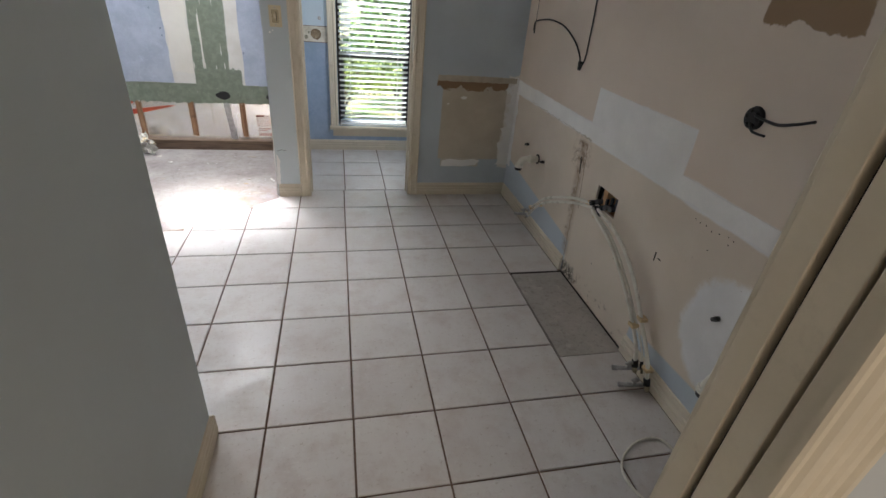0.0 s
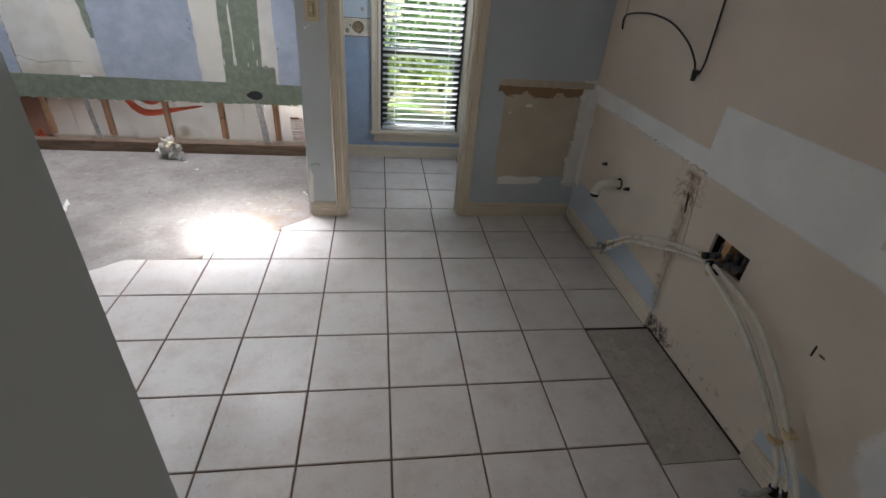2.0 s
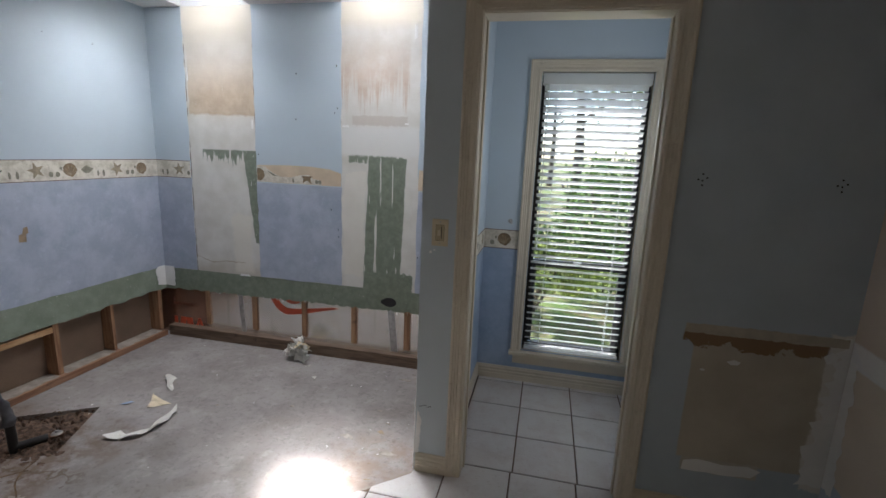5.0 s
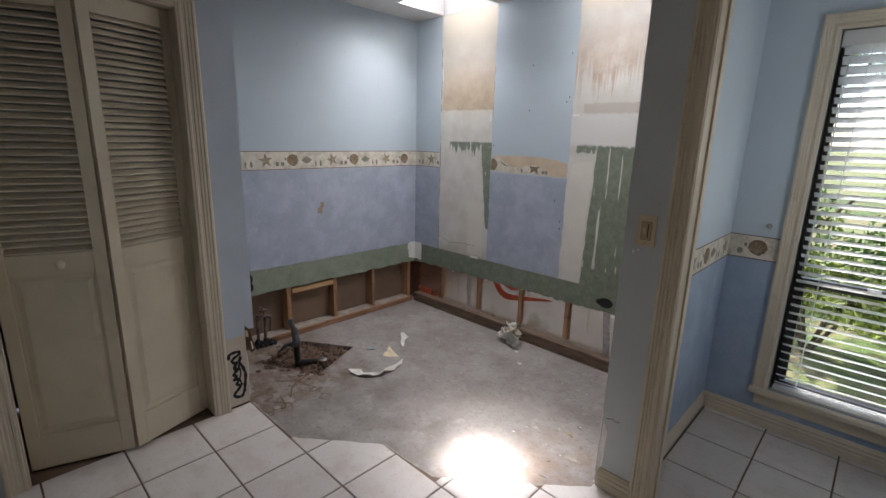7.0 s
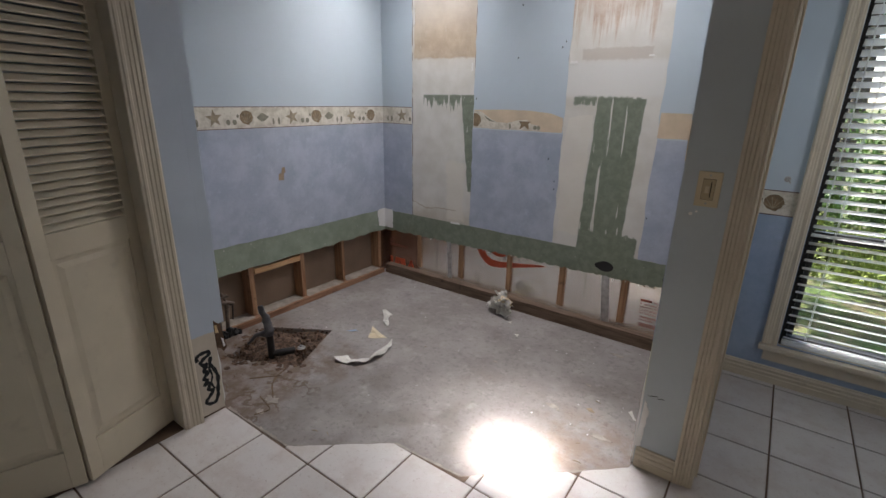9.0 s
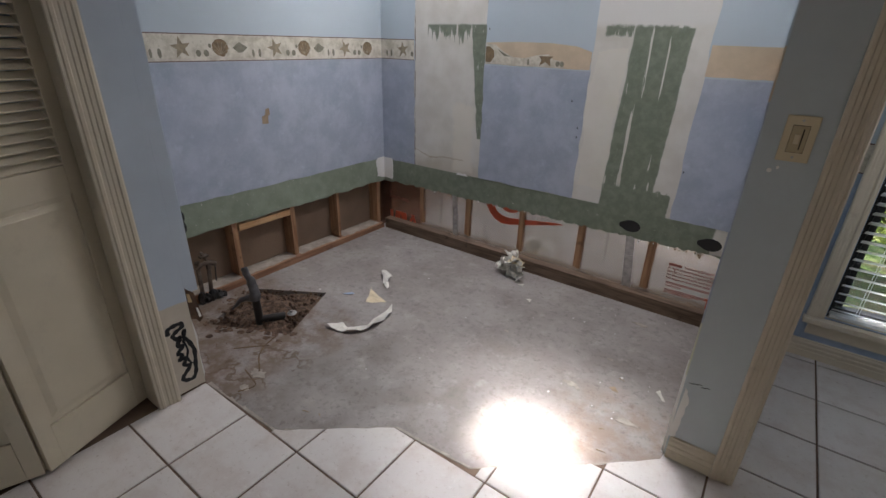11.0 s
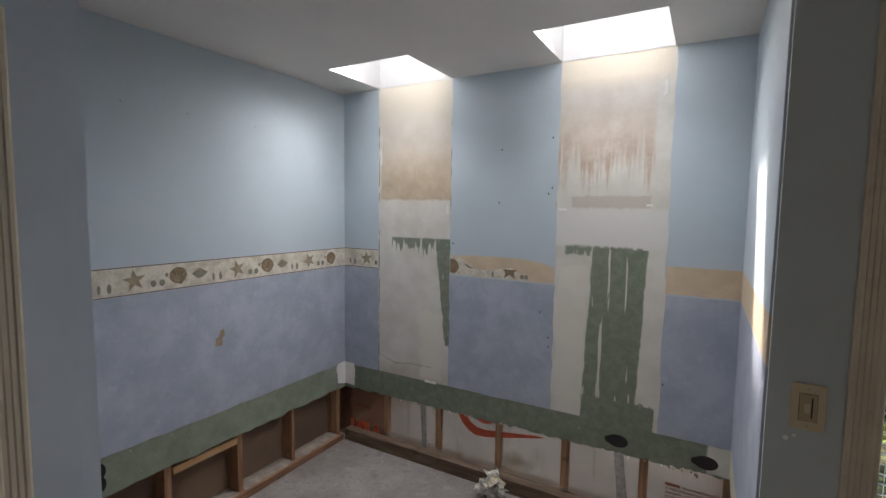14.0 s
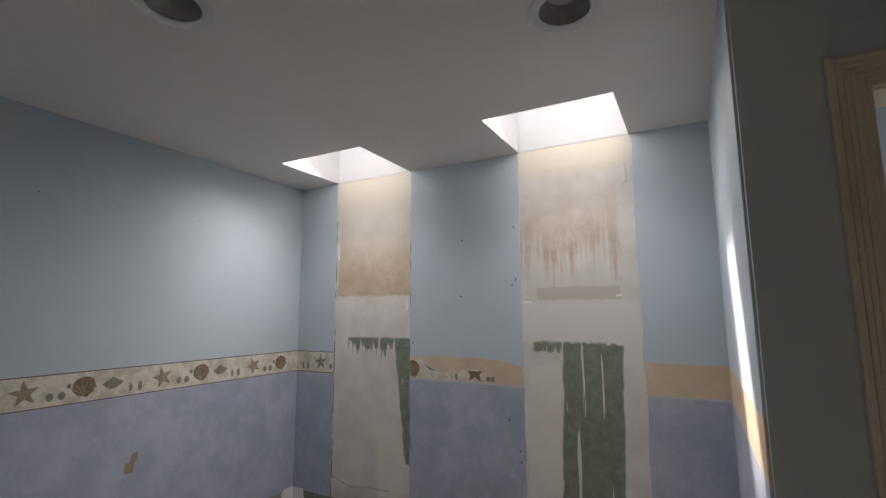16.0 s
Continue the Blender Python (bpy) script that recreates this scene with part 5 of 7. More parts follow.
# venetian blind
blind = thing("venetian_blind", None, None, "white venetian blind with its slats half open", "window blind")
by = BACK + 0.036
part("headrail", boxes((WX0 + 0.004, WX1 - 0.004, by - 0.026, by + 0.026, WZ1 - 0.07, WZ1 - 0.003)), M_BLIND, blind, "white valance", bevel=0.003)
bm = bmesh.new()
for a, b in ((-0.0245, -0.012), (-0.012, 0.0), (0.0, 0.012), (0.012, 0.0245)):
    za, zb = 0.003 - 4.2 * a * a, 0.003 - 4.2 * b * b
    v = [bm.verts.new(p) for p in ((-0.300, a, za), (0.300, a, za), (0.300, b, zb), (-0.300, b, zb), (-0.300, a, za + 0.0022), (0.300, a, za + 0.0022), (0.300, b, zb + 0.0022), (-0.300, b, zb + 0.0022))]
    for f in ((3, 2, 1, 0), (4, 5, 6, 7), (0, 1, 5, 4), (1, 2, 6, 5), (2, 3, 7, 6), (3, 0, 4, 7)):
        bm.faces.new([v[i] for i in f])
slat_mesh = mesh_of("slat", finish(bm), M_BLIND)
NS = 39
for k in range(NS):
    s = new("slat", slat_mesh)
    s.parent = blind
    tilt = -29 + rng.uniform(-1.0, 1.0) - (12 if k > NS - 5 else 0)
    s.matrix_basis = pose((WX0 + WX1) / 2, by, 0.262 + k * (1.932 - 0.262) / (NS - 1), tilt, rng.uniform(-0.15, 0.15), 0)
part("bottom_rail", boxes((WX0 + 0.014, WX1 - 0.014, by - 0.024, by + 0.024, WZ0 + 0.006, WZ0 + 0.022)), M_BLIND, blind, bevel=0.003)
for x in (WX0 + 0.11, WX1 - 0.11):
    bm = bmesh.new()
    for dy in (-0.027, 0.027):
        cyl(bm, (x, by + dy, WZ0 + 0.015), (x, by + dy, WZ1 - 0.06), 0.0012, n=6)
    part("ladder_cord", bm, M_BLIND, blind)
bm = bmesh.new()
cyl(bm, (WX0 + 0.045, by - 0.032, 0.98), (WX0 + 0.045, by - 0.032, WZ1 - 0.06), 0.003, n=8)
cyl(bm, (WX0 + 0.045, by - 0.032, 0.93), (WX0 + 0.045, by - 0.032, 0.98), 0.007, 0.005, n=10)
part("tilt_wand", bm, M_BLIND, blind)

# hook left in the nook wall
bm = bmesh.new()
cyl(bm, (0.868, BACK - 0.0005, 1.10), (0.868, BACK - 0.006, 1.10), 0.014, n=14)
tube(bm, [(0.868, BACK - 0.006, 1.10), (0.872, BACK - 0.025, 1.10), (0.882, BACK - 0.032, 1.085)], 0.004, n=8)
thing("wall_hook", bm, M_STEEL, "small metal hook on the blue wall", "hook", smooth=True)

# ---- closet bifold doors ----
def door_leaf(name, label, m, w, knob):
    """A louvred leaf: origin at its lower left corner, x along its width, front towards -y."""
    H, T, st = 2.015, 0.028, 0.047
    d = thing(name, None, None, label, "bifold door", "closet bifold doors")
    d.matrix_basis = m
    part("stile", boxes((0, st, 0, T, 0, H)), M_DOOR, d, bevel=0.002)
    part("stile", boxes((w - st, w, 0, T, 0, H)), M_DOOR, d, bevel=0.002)
    for z0, z1 in ((0, 0.16), (0.885, 0.978), (1.935, H)):
        part("rail", boxes((st + 0.0003, w - st - 0.0003, 0.001, T - 0.001, z0, z1)), M_DOOR, d, bevel=0.002)
    # raised panel with a bead round it
    bm = boxes((st + 0.001, w - st - 0.001, 0.009, 0.020, 0.161, 0.884))
    part("panel", bm, M_DOOR, d)
    bm = bmesh.new()
    x0, x1, z0, z1 = st + 0.016, w - st - 0.016, 0.178, 0.868
    a = [(x0, z0), (x1, z0), (x1, z1), (x0, z1)]
    i = 0.02
    b = [(x0 + i, z0 + i), (x1 - i, z0 + i), (x1 - i, z1 - i), (x0 + i, z1 - i)]
    lo = [bm.verts.new((x, 0.0088, z)) for x, z in a]
    hi = [bm.verts.new((x, 0.003, z)) for x, z in b]
    for k in range(4):
        bm.faces.new((lo[k], lo[(k + 1) % 4], hi[(k + 1) % 4], hi[k]))
    bm.faces.new(hi)
    part("raised_field", bm, M_DOOR, d)
    bm = bmesh.new()
    box(bm, st - 0.002, w - st + 0.002, -0.016, 0.016, -0.0033, 0.0033)
    bmesh.ops.bevel(bm, geom=[e for e in bm.edges if abs(e.verts[0].co.x - e.verts[1].co.x) > 0.1], offset=0.002, segments=1, affect="EDGES")
    me = mesh_of("louvre", finish(bm), M_DOOR)
    n = 34
    for k in range(n):
        s = new("louvre", me)
        s.parent = d
        s.matrix_basis = pose(0, T / 2 + 0.001, 0.992 + k * (1.925 - 0.992) / (n - 1), 43, 0, 0)
    if knob:
        bm = bmesh.new()
        cyl(bm, (w - st - 0.11, 0, 0.935), (w - st - 0.11, -0.018, 0.935), 0.008, n=12)
        bmesh.ops.create_uvsphere(bm, u_segments=16, v_segments=10, radius=0.019, matrix=Matrix.Translation((w - st - 0.11, -0.028, 0.935)) @ Matrix.Diagonal((1, 0.7, 1, 1)))
        part("knob", bm, M_DOOR, d, "round painted knob", smooth=True)
    return d


def leaf_pose(p, q):
    """Leaf from p to q on the plan, its front to the right of the way from p to q."""
    return pose(p[0], p[1], 0.012, 0, 0, math.degrees(math.atan2(q[1] - p[1], q[0] - p[0])))


WL = 0.387
door_leaf("bifold_door", "almond louvred bifold leaf with a round knob, slightly folded", leaf_pose((-1.226, 2.504), (-1.100, 2.870)), WL, True)
door_leaf("bifold_door", "almond louvred bifold leaf, slightly folded open", leaf_pose((-1.093, 2.884), (-1.217, 3.246)), WL, False)

# ---- switch ----
def wall_switch(x, z):
    s = thing("light_switch", None, None, "almond dimmer switch plate on the partition end", "light switch")
    y = FRONT - 0.0205
    plate = part("plate", boxes((x - 0.036, x + 0.036, y - 0.006, y, z - 0.059, z + 0.059)), M_SWITCH, s, bevel=0.0025)
    insert = part("slider_frame", boxes((x - 0.018, x + 0.018, y - 0.009, y - 0.0062, z - 0.034, z + 0.034)), M_TANPLASTIC, s, "tan dimmer insert", bevel=0.001)
    for dz in (-0.047, 0.047):
        bm = bmesh.new()
        cyl(bm, (x, y - 0.0062, z + dz), (x, y - 0.0078, z + dz), 0.0034, n=12)
        part("screw", bm, M_STEEL, plate)
    part("gap", boxes((x - 0.0188, x + 0.0188, y - 0.0072, y - 0.0061, z - 0.035, z + 0.035)), M_DARK, s)
    part("slot", boxes((x + 0.006, x + 0.009, y - 0.0094, y - 0.0089, z - 0.026, z + 0.026)), M_DARK, insert)
    part("slider", boxes((x - 0.009, x + 0.003, y - 0.015, y - 0.0091, z - 0.012, z + 0.012)), M_SWITCH, insert, bevel=0.001)


wall_switch(0.645, 1.174)
bm = bmesh.new()
cyl(bm, (0.605, FRONT - 0.0207, 1.085), (0.605, FRONT - 0.023, 1.085), 0.006, n=10)
cyl(bm, (0.622, FRONT - 0.0207, 1.095), (0.622, FRONT - 0.022, 1.095), 0.004, n=10)
part("screw_anchor", bm, M_PLASTER, wall_partition, "white plastic anchors below the switch")

# ---- ceiling lights ----
def can_light(x, y, clear):
    c = thing("recessed_light", None, None, "unlit recessed ceiling light with a white ring", "ceiling light", "recessed ceiling lights")
    c.location = (x, y, CEIL)
    bm = bmesh.new()
    n = 40
    prof = [(0.070, -0.001), (0.076, -0.005), (0.092, -0.0055), (0.101, -0.003), (0.102, -0.0004)]
    rings = [[bm.verts.new((r * math.cos(2 * math.pi * k / n), r * math.sin(2 * math.pi * k / n), z)) for k in range(n)] for r, z in prof]
    for g, h in zip(rings, rings[1:]):
        for k in range(n):
            bm.faces.new((g[k], g[(k + 1) % n], h[(k + 1) % n], h[k]))
    part("trim_ring", bm, M_SHAFT, c, "white trim ring", smooth=True)
    bm = bmesh.new()
    prof = [(0.0705, -0.0012), (0.069, 0.03), (0.066, 0.031), (0.066, 0.055), (0.063, 0.056), (0.063, 0.12), (0.001, 0.121)]
    rings = [[bm.verts.new((r * math.cos(2 * math.pi * k / n), r * math.sin(2 * math.pi * k / n), z)) for k in range(n)] for r, z in prof]
    for g, h in zip(rings, rings[1:]):
        for k in range(n):
            bm.faces.new((g[k], g[(k + 1) % n], h[(k + 1) % n], h[k]))
    part("baffle", bm, M_BAFFLE, c, "dark stepped baffle", smooth=True)
    bm = bmesh.new()
    bmesh.ops.create_uvsphere(bm, u_segments=24, v_segments=12, radius=0.056, matrix=Matrix.Translation((0, 0, 0.062)) @ Matrix.Diagonal((1, 1, 0.5, 1)))
    bulb = part("bulb", bm, M_BULB, c, "unlit frosted flood bulb", smooth=True)
    if clear:
        bm = bmesh.new()
        cyl(bm, (0, 0.01, 0.036), (0, 0.01, 0.0335), 0.012, n=10)
        part("bulb_mark", bm, M_DARK, bulb)
    return c


for k, (x, y) in enumerate(CANS):
    can_light(x, y, k == 0)
part("screw_hole", boxes(*[(x - .0028, x + .0028, y - .0028, y + .0028, CEIL - 0.0012, CEIL - 0.0002) for x, y in ((-0.30, 3.93), (-0.29, 3.95), (-0.275, 3.935), (-0.285, 3.915))]), M_DARK, ceiling, "small dark screw holes")

# ---- plumbing on the vanity wall ----
def elbow_pipe(y, z, reach, drop, label, ring):
    e = thing("drain_elbow", None, None, label, "drain pipe")
    bm = bmesh.new()
    tube(bm, [(VAN - 0.0005, y, z), (VAN - reach * 0.55, y + 0.004, z), (VAN - reach * 0.85, y + 0.008, z - drop * 0.15), (VAN - reach, y + 0.012, z - drop * 0.6), (VAN - reach - 0.004, y + 0.012, z - drop)], 0.0205, n=16)
    pipe = part("elbow", bm, M_PVC, e, smooth=True)
    bm = bmesh.new()
    cyl(bm, (VAN - 0.001, y, z), (VAN - 0.004, y, z), ring, n=20)
    part("wall_hole", bm, M_DARK, e)
    bm = bmesh.new()
    cyl(bm, (VAN - 0.045, y + 0.001, z), (VAN - 0.062, y + 0.002, z), 0.026, n=18)
    part("slip_nut", bm, M_PVC, pipe, smooth=True)
    bm = bmesh.new()
    cyl(bm, (VAN - reach - 0.004, y + 0.012, z - drop + 0.014), (VAN - reach - 0.005, y + 0.012, z - drop - 0.004), 0.027, n=18)
    part("slip_nut", bm, M_PVC, pipe, smooth=True)
    bm = bmesh.new()
    cyl(bm, (VAN - reach - 0.005, y + 0.012, z - drop - 0.0045), (VAN - reach - 0.006, y + 0.012, z - drop - 0.022), 0.025, 0.021, n=18)
    part("rubber_cap", bm, M_BLACK, pipe, "black rubber end")


elbow_pipe(3.742, 0.478, 0.115, 0.055, "white plastic drain elbow out of the stained wall", 0.032)
elbow_pipe(1.862, 0.432, 0.135, 0.075, "white plastic drain elbow out of the filled wall", 0.0225)


def stub_valve(y, z):
    s = thing("pipe_stub", None, None, "short dark capped water pipe stub in the wall", "pipe stub", "water pipe stubs")
    bm = bmesh.new()
    cyl(bm, (VAN - 0.0005, y, z), (VAN - 0.016, y, z), 0.0095, n=12)
    part("pipe", bm, M_IRON, s, smooth=True)
    bm = bmesh.new()
    cyl(bm, (VAN - 0.0165, y, z), (VAN - 0.028, y, z), 0.0075, n=8)
    part("cap", bm, M_GREYWRAP, s)


for y, z in ((3.93, 0.518), (3.642, 0.494), (2.055, 0.496), (1.855, 0.508)):
    stub_valve(y, z)

# valve manifold inside the hole
mani = thing("valve_manifold", None, None, "dark tangle of valves inside the wall hole", "valve")
bm = bmesh.new()
for y, z in ((2.94, 0.54), (2.90, 0.525), (2.86, 0.545), (2.82, 0.555)):
    cyl(bm, (VAN + 0.05, y, z), (VAN - 0.02, y - 0.01, z), 0.013, n=12)
    cyl(bm, (VAN + 0.02, y, z), (VAN + 0.02, y, z + 0.045), 0.009, n=10)
part("fitting", bm, M_GREYWRAP, mani, smooth=True)
bm = bmesh.new()
for y, z in ((2.955, 0.525), (2.92, 0.51), (2.88, 0.50)):
    cyl(bm, (VAN - 0.012, y, z), (VAN - 0.034, y, z), 0.014, n=14)
part("collar", bm, M_BLACK, mani, smooth=True)
for y, z in ((2.985, 0.515), (2.91, 0.475), (2.995, 0.50)):
    bm = bmesh.new()
    cyl(bm, (VAN - 0.01, y, z), (VAN - 0.03, y + 0.006, z - 0.004), 0.012, n=6)
    part("nut", bm, M_CLIP, mani, "yellowed plastic nut")


def hose(name, pts, r, tip, label):
    h = thing(name, None, None, label, "water hose")
    bm = bmesh.new()
    tube(bm, pts, r, n=10, steps=10)
    part("tube", bm, M_PEX, h, smooth=True)
    p, q = V(pts[-1]), V(pts[-2])
    d = (p - q).normalized()
    bm = bmesh.new()
    cyl(bm, p, p + d * 0.03, r * 1.7, n=12)
    joint = part("coupling", bm, M_BLACK if tip else M_STEEL, h, smooth=True)
    bm = bmesh.new()
    cyl(bm, p + d * 0.03, p + d * 0.055, r * 1.2, n=12)
    part("stub", bm, M_BRASS, joint, smooth=True)
    return h


hose("water_hose", [(VAN - 0.02, 2.965, 0.515), (VAN - 0.045, 3.06, 0.50), (VAN - 0.06, 3.22, 0.44), (VAN - 0.065, 3.40, 0.35), (VAN - 0.06, 3.53, 0.25), (VAN - 0.055, 3.60, 0.19)], 0.0075, False, "white plastic water hose drooping to the baseboard")
hose("water_hose", [(VAN - 0.02, 2.935, 0.505), (VAN - 0.05, 3.05, 0.478), (VAN - 0.075, 3.20, 0.42), (VAN - 0.08, 3.38, 0.33), (VAN - 0.075, 3.50, 0.235), (VAN - 0.07, 3.575, 0.16)], 0.0075, False, "white plastic water hose drooping to the baseboard")
hose("water_hose", [(VAN - 0.02, 2.90, 0.515), (VAN - 0.045, 2.82, 0.525), (VAN - 0.055, 2.684, 0.514), (VAN - 0.055, 2.569, 0.472), (VAN - 0.055, 2.452, 0.395), (VAN - 0.055, 2.333, 0.276), (VAN - 0.055, 2.225, 0.155), (VAN - 0.05, 2.195, 0.075)], 0.0082, True, "white plastic water hose bent down the wall")
hose("water_hose", [(VAN - 0.02, 2.93, 0.505), (VAN - 0.06, 2.88, 0.515), (VAN - 0.075, 2.763, 0.500), (VAN - 0.075, 2.641, 0.456), (VAN - 0.075, 2.505, 0.373), (VAN - 0.075, 2.388, 0.280), (VAN - 0.07, 2.295, 0.17), (VAN - 0.065, 2.275, 0.105)], 0.0082, True, "white plastic water hose bent down the wall")
hose("thin_hose", [(VAN - 0.02, 2.92, 0.50), (VAN - 0.05, 2.86, 0.508), (VAN - 0.06, 2.72, 0.492), (VAN - 0.062, 2.60, 0.442), (VAN - 0.062, 2.47, 0.355), (VAN - 0.062, 2.36, 0.262), (VAN - 0.06, 2.27, 0.175), (VAN - 0.055, 2.25, 0.12)], 0.0045, True, "thin clear water hose bent down the wall")
for p in ((VAN - 0.055, 2.335, 0.278), (VAN - 0.078, 2.345, 0.240), (VAN - 0.055, 2.21, 0.115), (VAN - 0.055, 3.585, 0.205), (VAN - 0.05, 3.50, 0.265)):
    c = boxes((p[0] - 0.012, p[0] + 0.022, p[1] - 0.018, p[1] + 0.018, p[2] - 0.008, p[2] + 0.008))
    thing("hose_clip", c, M_CLIP, "yellowed plastic clip on the water hoses", "clip", "hose clips", bevel=0.003)


def shutoff(p, label):
    s = thing("shutoff_valve", None, None, label, "valve", "shutoff valves by the floor")
    x, y, z = p
    bm = bmesh.new()
    cyl(bm, (VAN - 0.02, y, z), (x - 0.03, y + 0.02, z - 0.004), 0.009, n=12)
    part("body", bm, M_STEEL, s, smooth=True)
    bm = bmesh.new()
    cyl(bm, (x - 0.031, y + 0.02, z - 0.004), (x - 0.05, y + 0.026, z - 0.004), 0.012, n=6)
    part("nut", bm, M_STEEL, s)
    bm = bmesh.new()
    cyl(bm, (x + 0.01, y + 0.006, z), (x + 0.01, y + 0.006, z + 0.028), 0.006, n=10)
    bmesh.ops.create_uvsphere(bm, u_segments=12, v_segments=8, radius=0.017, matrix=Matrix.Translation((x + 0.01, y + 0.006, z + 0.032)) @ Matrix.Diagonal((1.3, 0.5, 0.6, 1)))
    part("handle", bm, M_STEEL, s, smooth=True)


shutoff((2.165, 2.265, 0.062), "dull metal shutoff valve by the baseboard")
shutoff((2.165, 2.20, 0.030), "dull metal shutoff valve lying on the tile")
shutoff((2.19, 3.66, 0.12), "dull metal shutoff valve above the baseboard")

# ---- wires ----
def wire(name, pts, r, label, mat=None):
    bm = bmesh.new()
    tube(bm, pts, r, n=8, steps=10)
    return thing(name, bm, mat or M_BLACK, label, "wire", smooth=True)


wire("black_cable", [(VAN - 0.004, 4.14, 1.19), (VAN - 0.014, 4.135, 1.225), (VAN - 0.02, 4.10, 1.262), (VAN - 0.025, 3.95, 1.284), (VAN - 0.03, 3.80, 1.288), (VAN - 0.03, 3.64, 1.268), (VAN - 0.03, 3.50, 1.218), (VAN - 0.025, 3.438, 1.172), (VAN - 0.02, 3.415, 1.138), (VAN - 0.02, 3.407, 1.105)], 0.0044, "black electric cable hanging on the beige wall")
wire("black_cable", [(VAN - 0.020, 3.400, 1.105), (VAN - 0.018, 3.376, 1.122), (VAN - 0.014, 3.370, 1.165), (VAN - 0.012, 3.374, 1.20), (VAN - 0.008, 3.383, 1.30), (VAN - 0.008, 3.39, 1.45), (VAN - 0.004, 3.392, 1.62)], 0.0038, "black electric cable hanging on the beige wall")
wire("thin_wire", [(VAN - 0.004, 4.138, 1.20), (VAN - 0.006, 4.139, 1.30), (VAN - 0.004, 4.138, 1.45), (VAN - 0.003, 4.138, 1.62)], 0.0014, "thin dark wire down the beige wall")
bm = bmesh.new()
cyl(bm, (VAN - 0.018, 3.402, 1.128), (VAN - 0.02, 3.403, 1.085), 0.014, 0.009, n=12)
thing("wire_nut", bm, M_BLACK, "black tape wrapped on cable ends", "wire nut", smooth=True)
jb = thing("junction_box", None, None, "round black junction box with loose wires", "junction box")
bm = bmesh.new()
cyl(bm, (VAN - 0.0005, 2.236, 1.14), (VAN - 0.012, 2.236, 1.14), 0.037, 0.033, n=20)
part("box_face", bm, M_BLACK, jb, bevel=0.002)
bm = bmesh.new()
for a in range(0, 360, 60):
    q = radians(a)
    cyl(bm, (VAN - 0.0125, 2.236 + 0.021 * math.cos(q), 1.14 + 0.021 * math.sin(q)), (VAN - 0.0175, 2.236 + 0.024 * math.cos(q), 1.14 + 0.025 * math.sin(q)), 0.006, n=8)
part("wire_end", bm, M_BLACK, jb)
wire("loose_wire", [(VAN - 0.014, 2.225, 1.15), (VAN - 0.03, 2.18, 1.150), (VAN - 0.035, 2.12, 1.150), (VAN - 0.03, 2.07, 1.165), (VAN - 0.03, 2.02, 1.185)], 0.0045, "loose black wire from the junction box")
wire("loose_wire", [(VAN - 0.014, 2.235, 1.125), (VAN - 0.03, 2.20, 1.108), (VAN - 0.032, 2.15, 1.108)], 0.004, "loose black wire from the junction box")
wire("white_cable", [(2.13, 1.83, 0.006), (2.165, 1.90, 0.008), (2.14, 1.965, 0.006), (2.05, 1.965, 0.006), (1.955, 1.905, 0.006), (1.925, 1.83, 0.006), (1.96, 1.73, 0.006), (2.03, 1.63, 0.006)], 0.0045, "white cable looped on the floor tiles", M_PEX)

# scratch marks on the stripped wall
part("scratch", boxes((VAN - 0.0012, VAN - 0.0002, 2.44, 2.447, 0.495, 0.535), (VAN - 0.0012, VAN - 0.0002, 2.405, 2.425, 0.515, 0.52)), M_DARK, wall_vanity, "dark scratches")
part("nail_hole", boxes(*[(VAN - 0.0012, VAN - 0.0002, y - 0.0022, y + 0.0022, z - 0.0018, z + 0.0018) for y, z in ((2.312, 0.754), (2.285, 0.752), (2.255, 0.755), (2.225, 0.748), (2.19, 0.756), (2.15, 0.765), (2.126, 0.762), (2.14, 0.74), (2.21, 0.68), (2.63, 0.43), (2.57, 0.30), (2.70, 0.35), (2.86, 0.22))]), M_DARK, wall_vanity, "row of small dark holes")

# ---- marker scribble on the stub wall ----
def ribbon(bm, pts, w, put, a, b):
    path = [p for p in smooth_path([(u, v, 0) for u, v in pts], 5)]
    L, R = [], []
    for i, p in enumerate(path):
        d = (path[min(i + 1, len(path) - 1)] - path[max(i - 1, 0)]).normalized()
        n = V((-d.y, d.x, 0)) * w / 2 * (0.8 + 0.4 * math.sin(i * 0.7) ** 2)
        L.append(p + n), R.append(p - n)
    for i in range(len(path) - 1):
        prism(bm, [tuple(L[i][:2]), tuple(R[i][:2]), tuple(R[i + 1][:2]), tuple(L[i + 1][:2])], a, b, put)


bm = bmesh.new()
ribbon(bm, [(3.345, 0.298), (3.342, 0.318), (3.36, 0.330), (3.395, 0.330), (3.40, 0.315), (3.37, 0.300), (3.358, 0.285), (3.372, 0.268), (3.385, 0.270), (3.366, 0.240), (3.385, 0.228), (3.362, 0.205), (3.375, 0.190), (3.362, 0.172), (3.385, 0.168), (3.375, 0.140), (3.395, 0.125), (3.372, 0.10), (3.358, 0.085), (3.365, 0.068), (3.395, 0.060), (3.412, 0.085), (3.418, 0.125), (3.425, 0.185), (3.412, 0.235), (3.398, 0.262), (3.405, 0.30)], 0.0165, ON_X(-1.125), 0.0003, 0.0012)
ribbon(bm, [(3.388, 0.255), (3.40, 0.205), (3.392, 0.165), (3.405, 0.13)], 0.009, ON_X(-1.125), 0.0013, 0.0018)
part("marker_scribble", bm, M_INK, wall_stub, "black marker scribble")

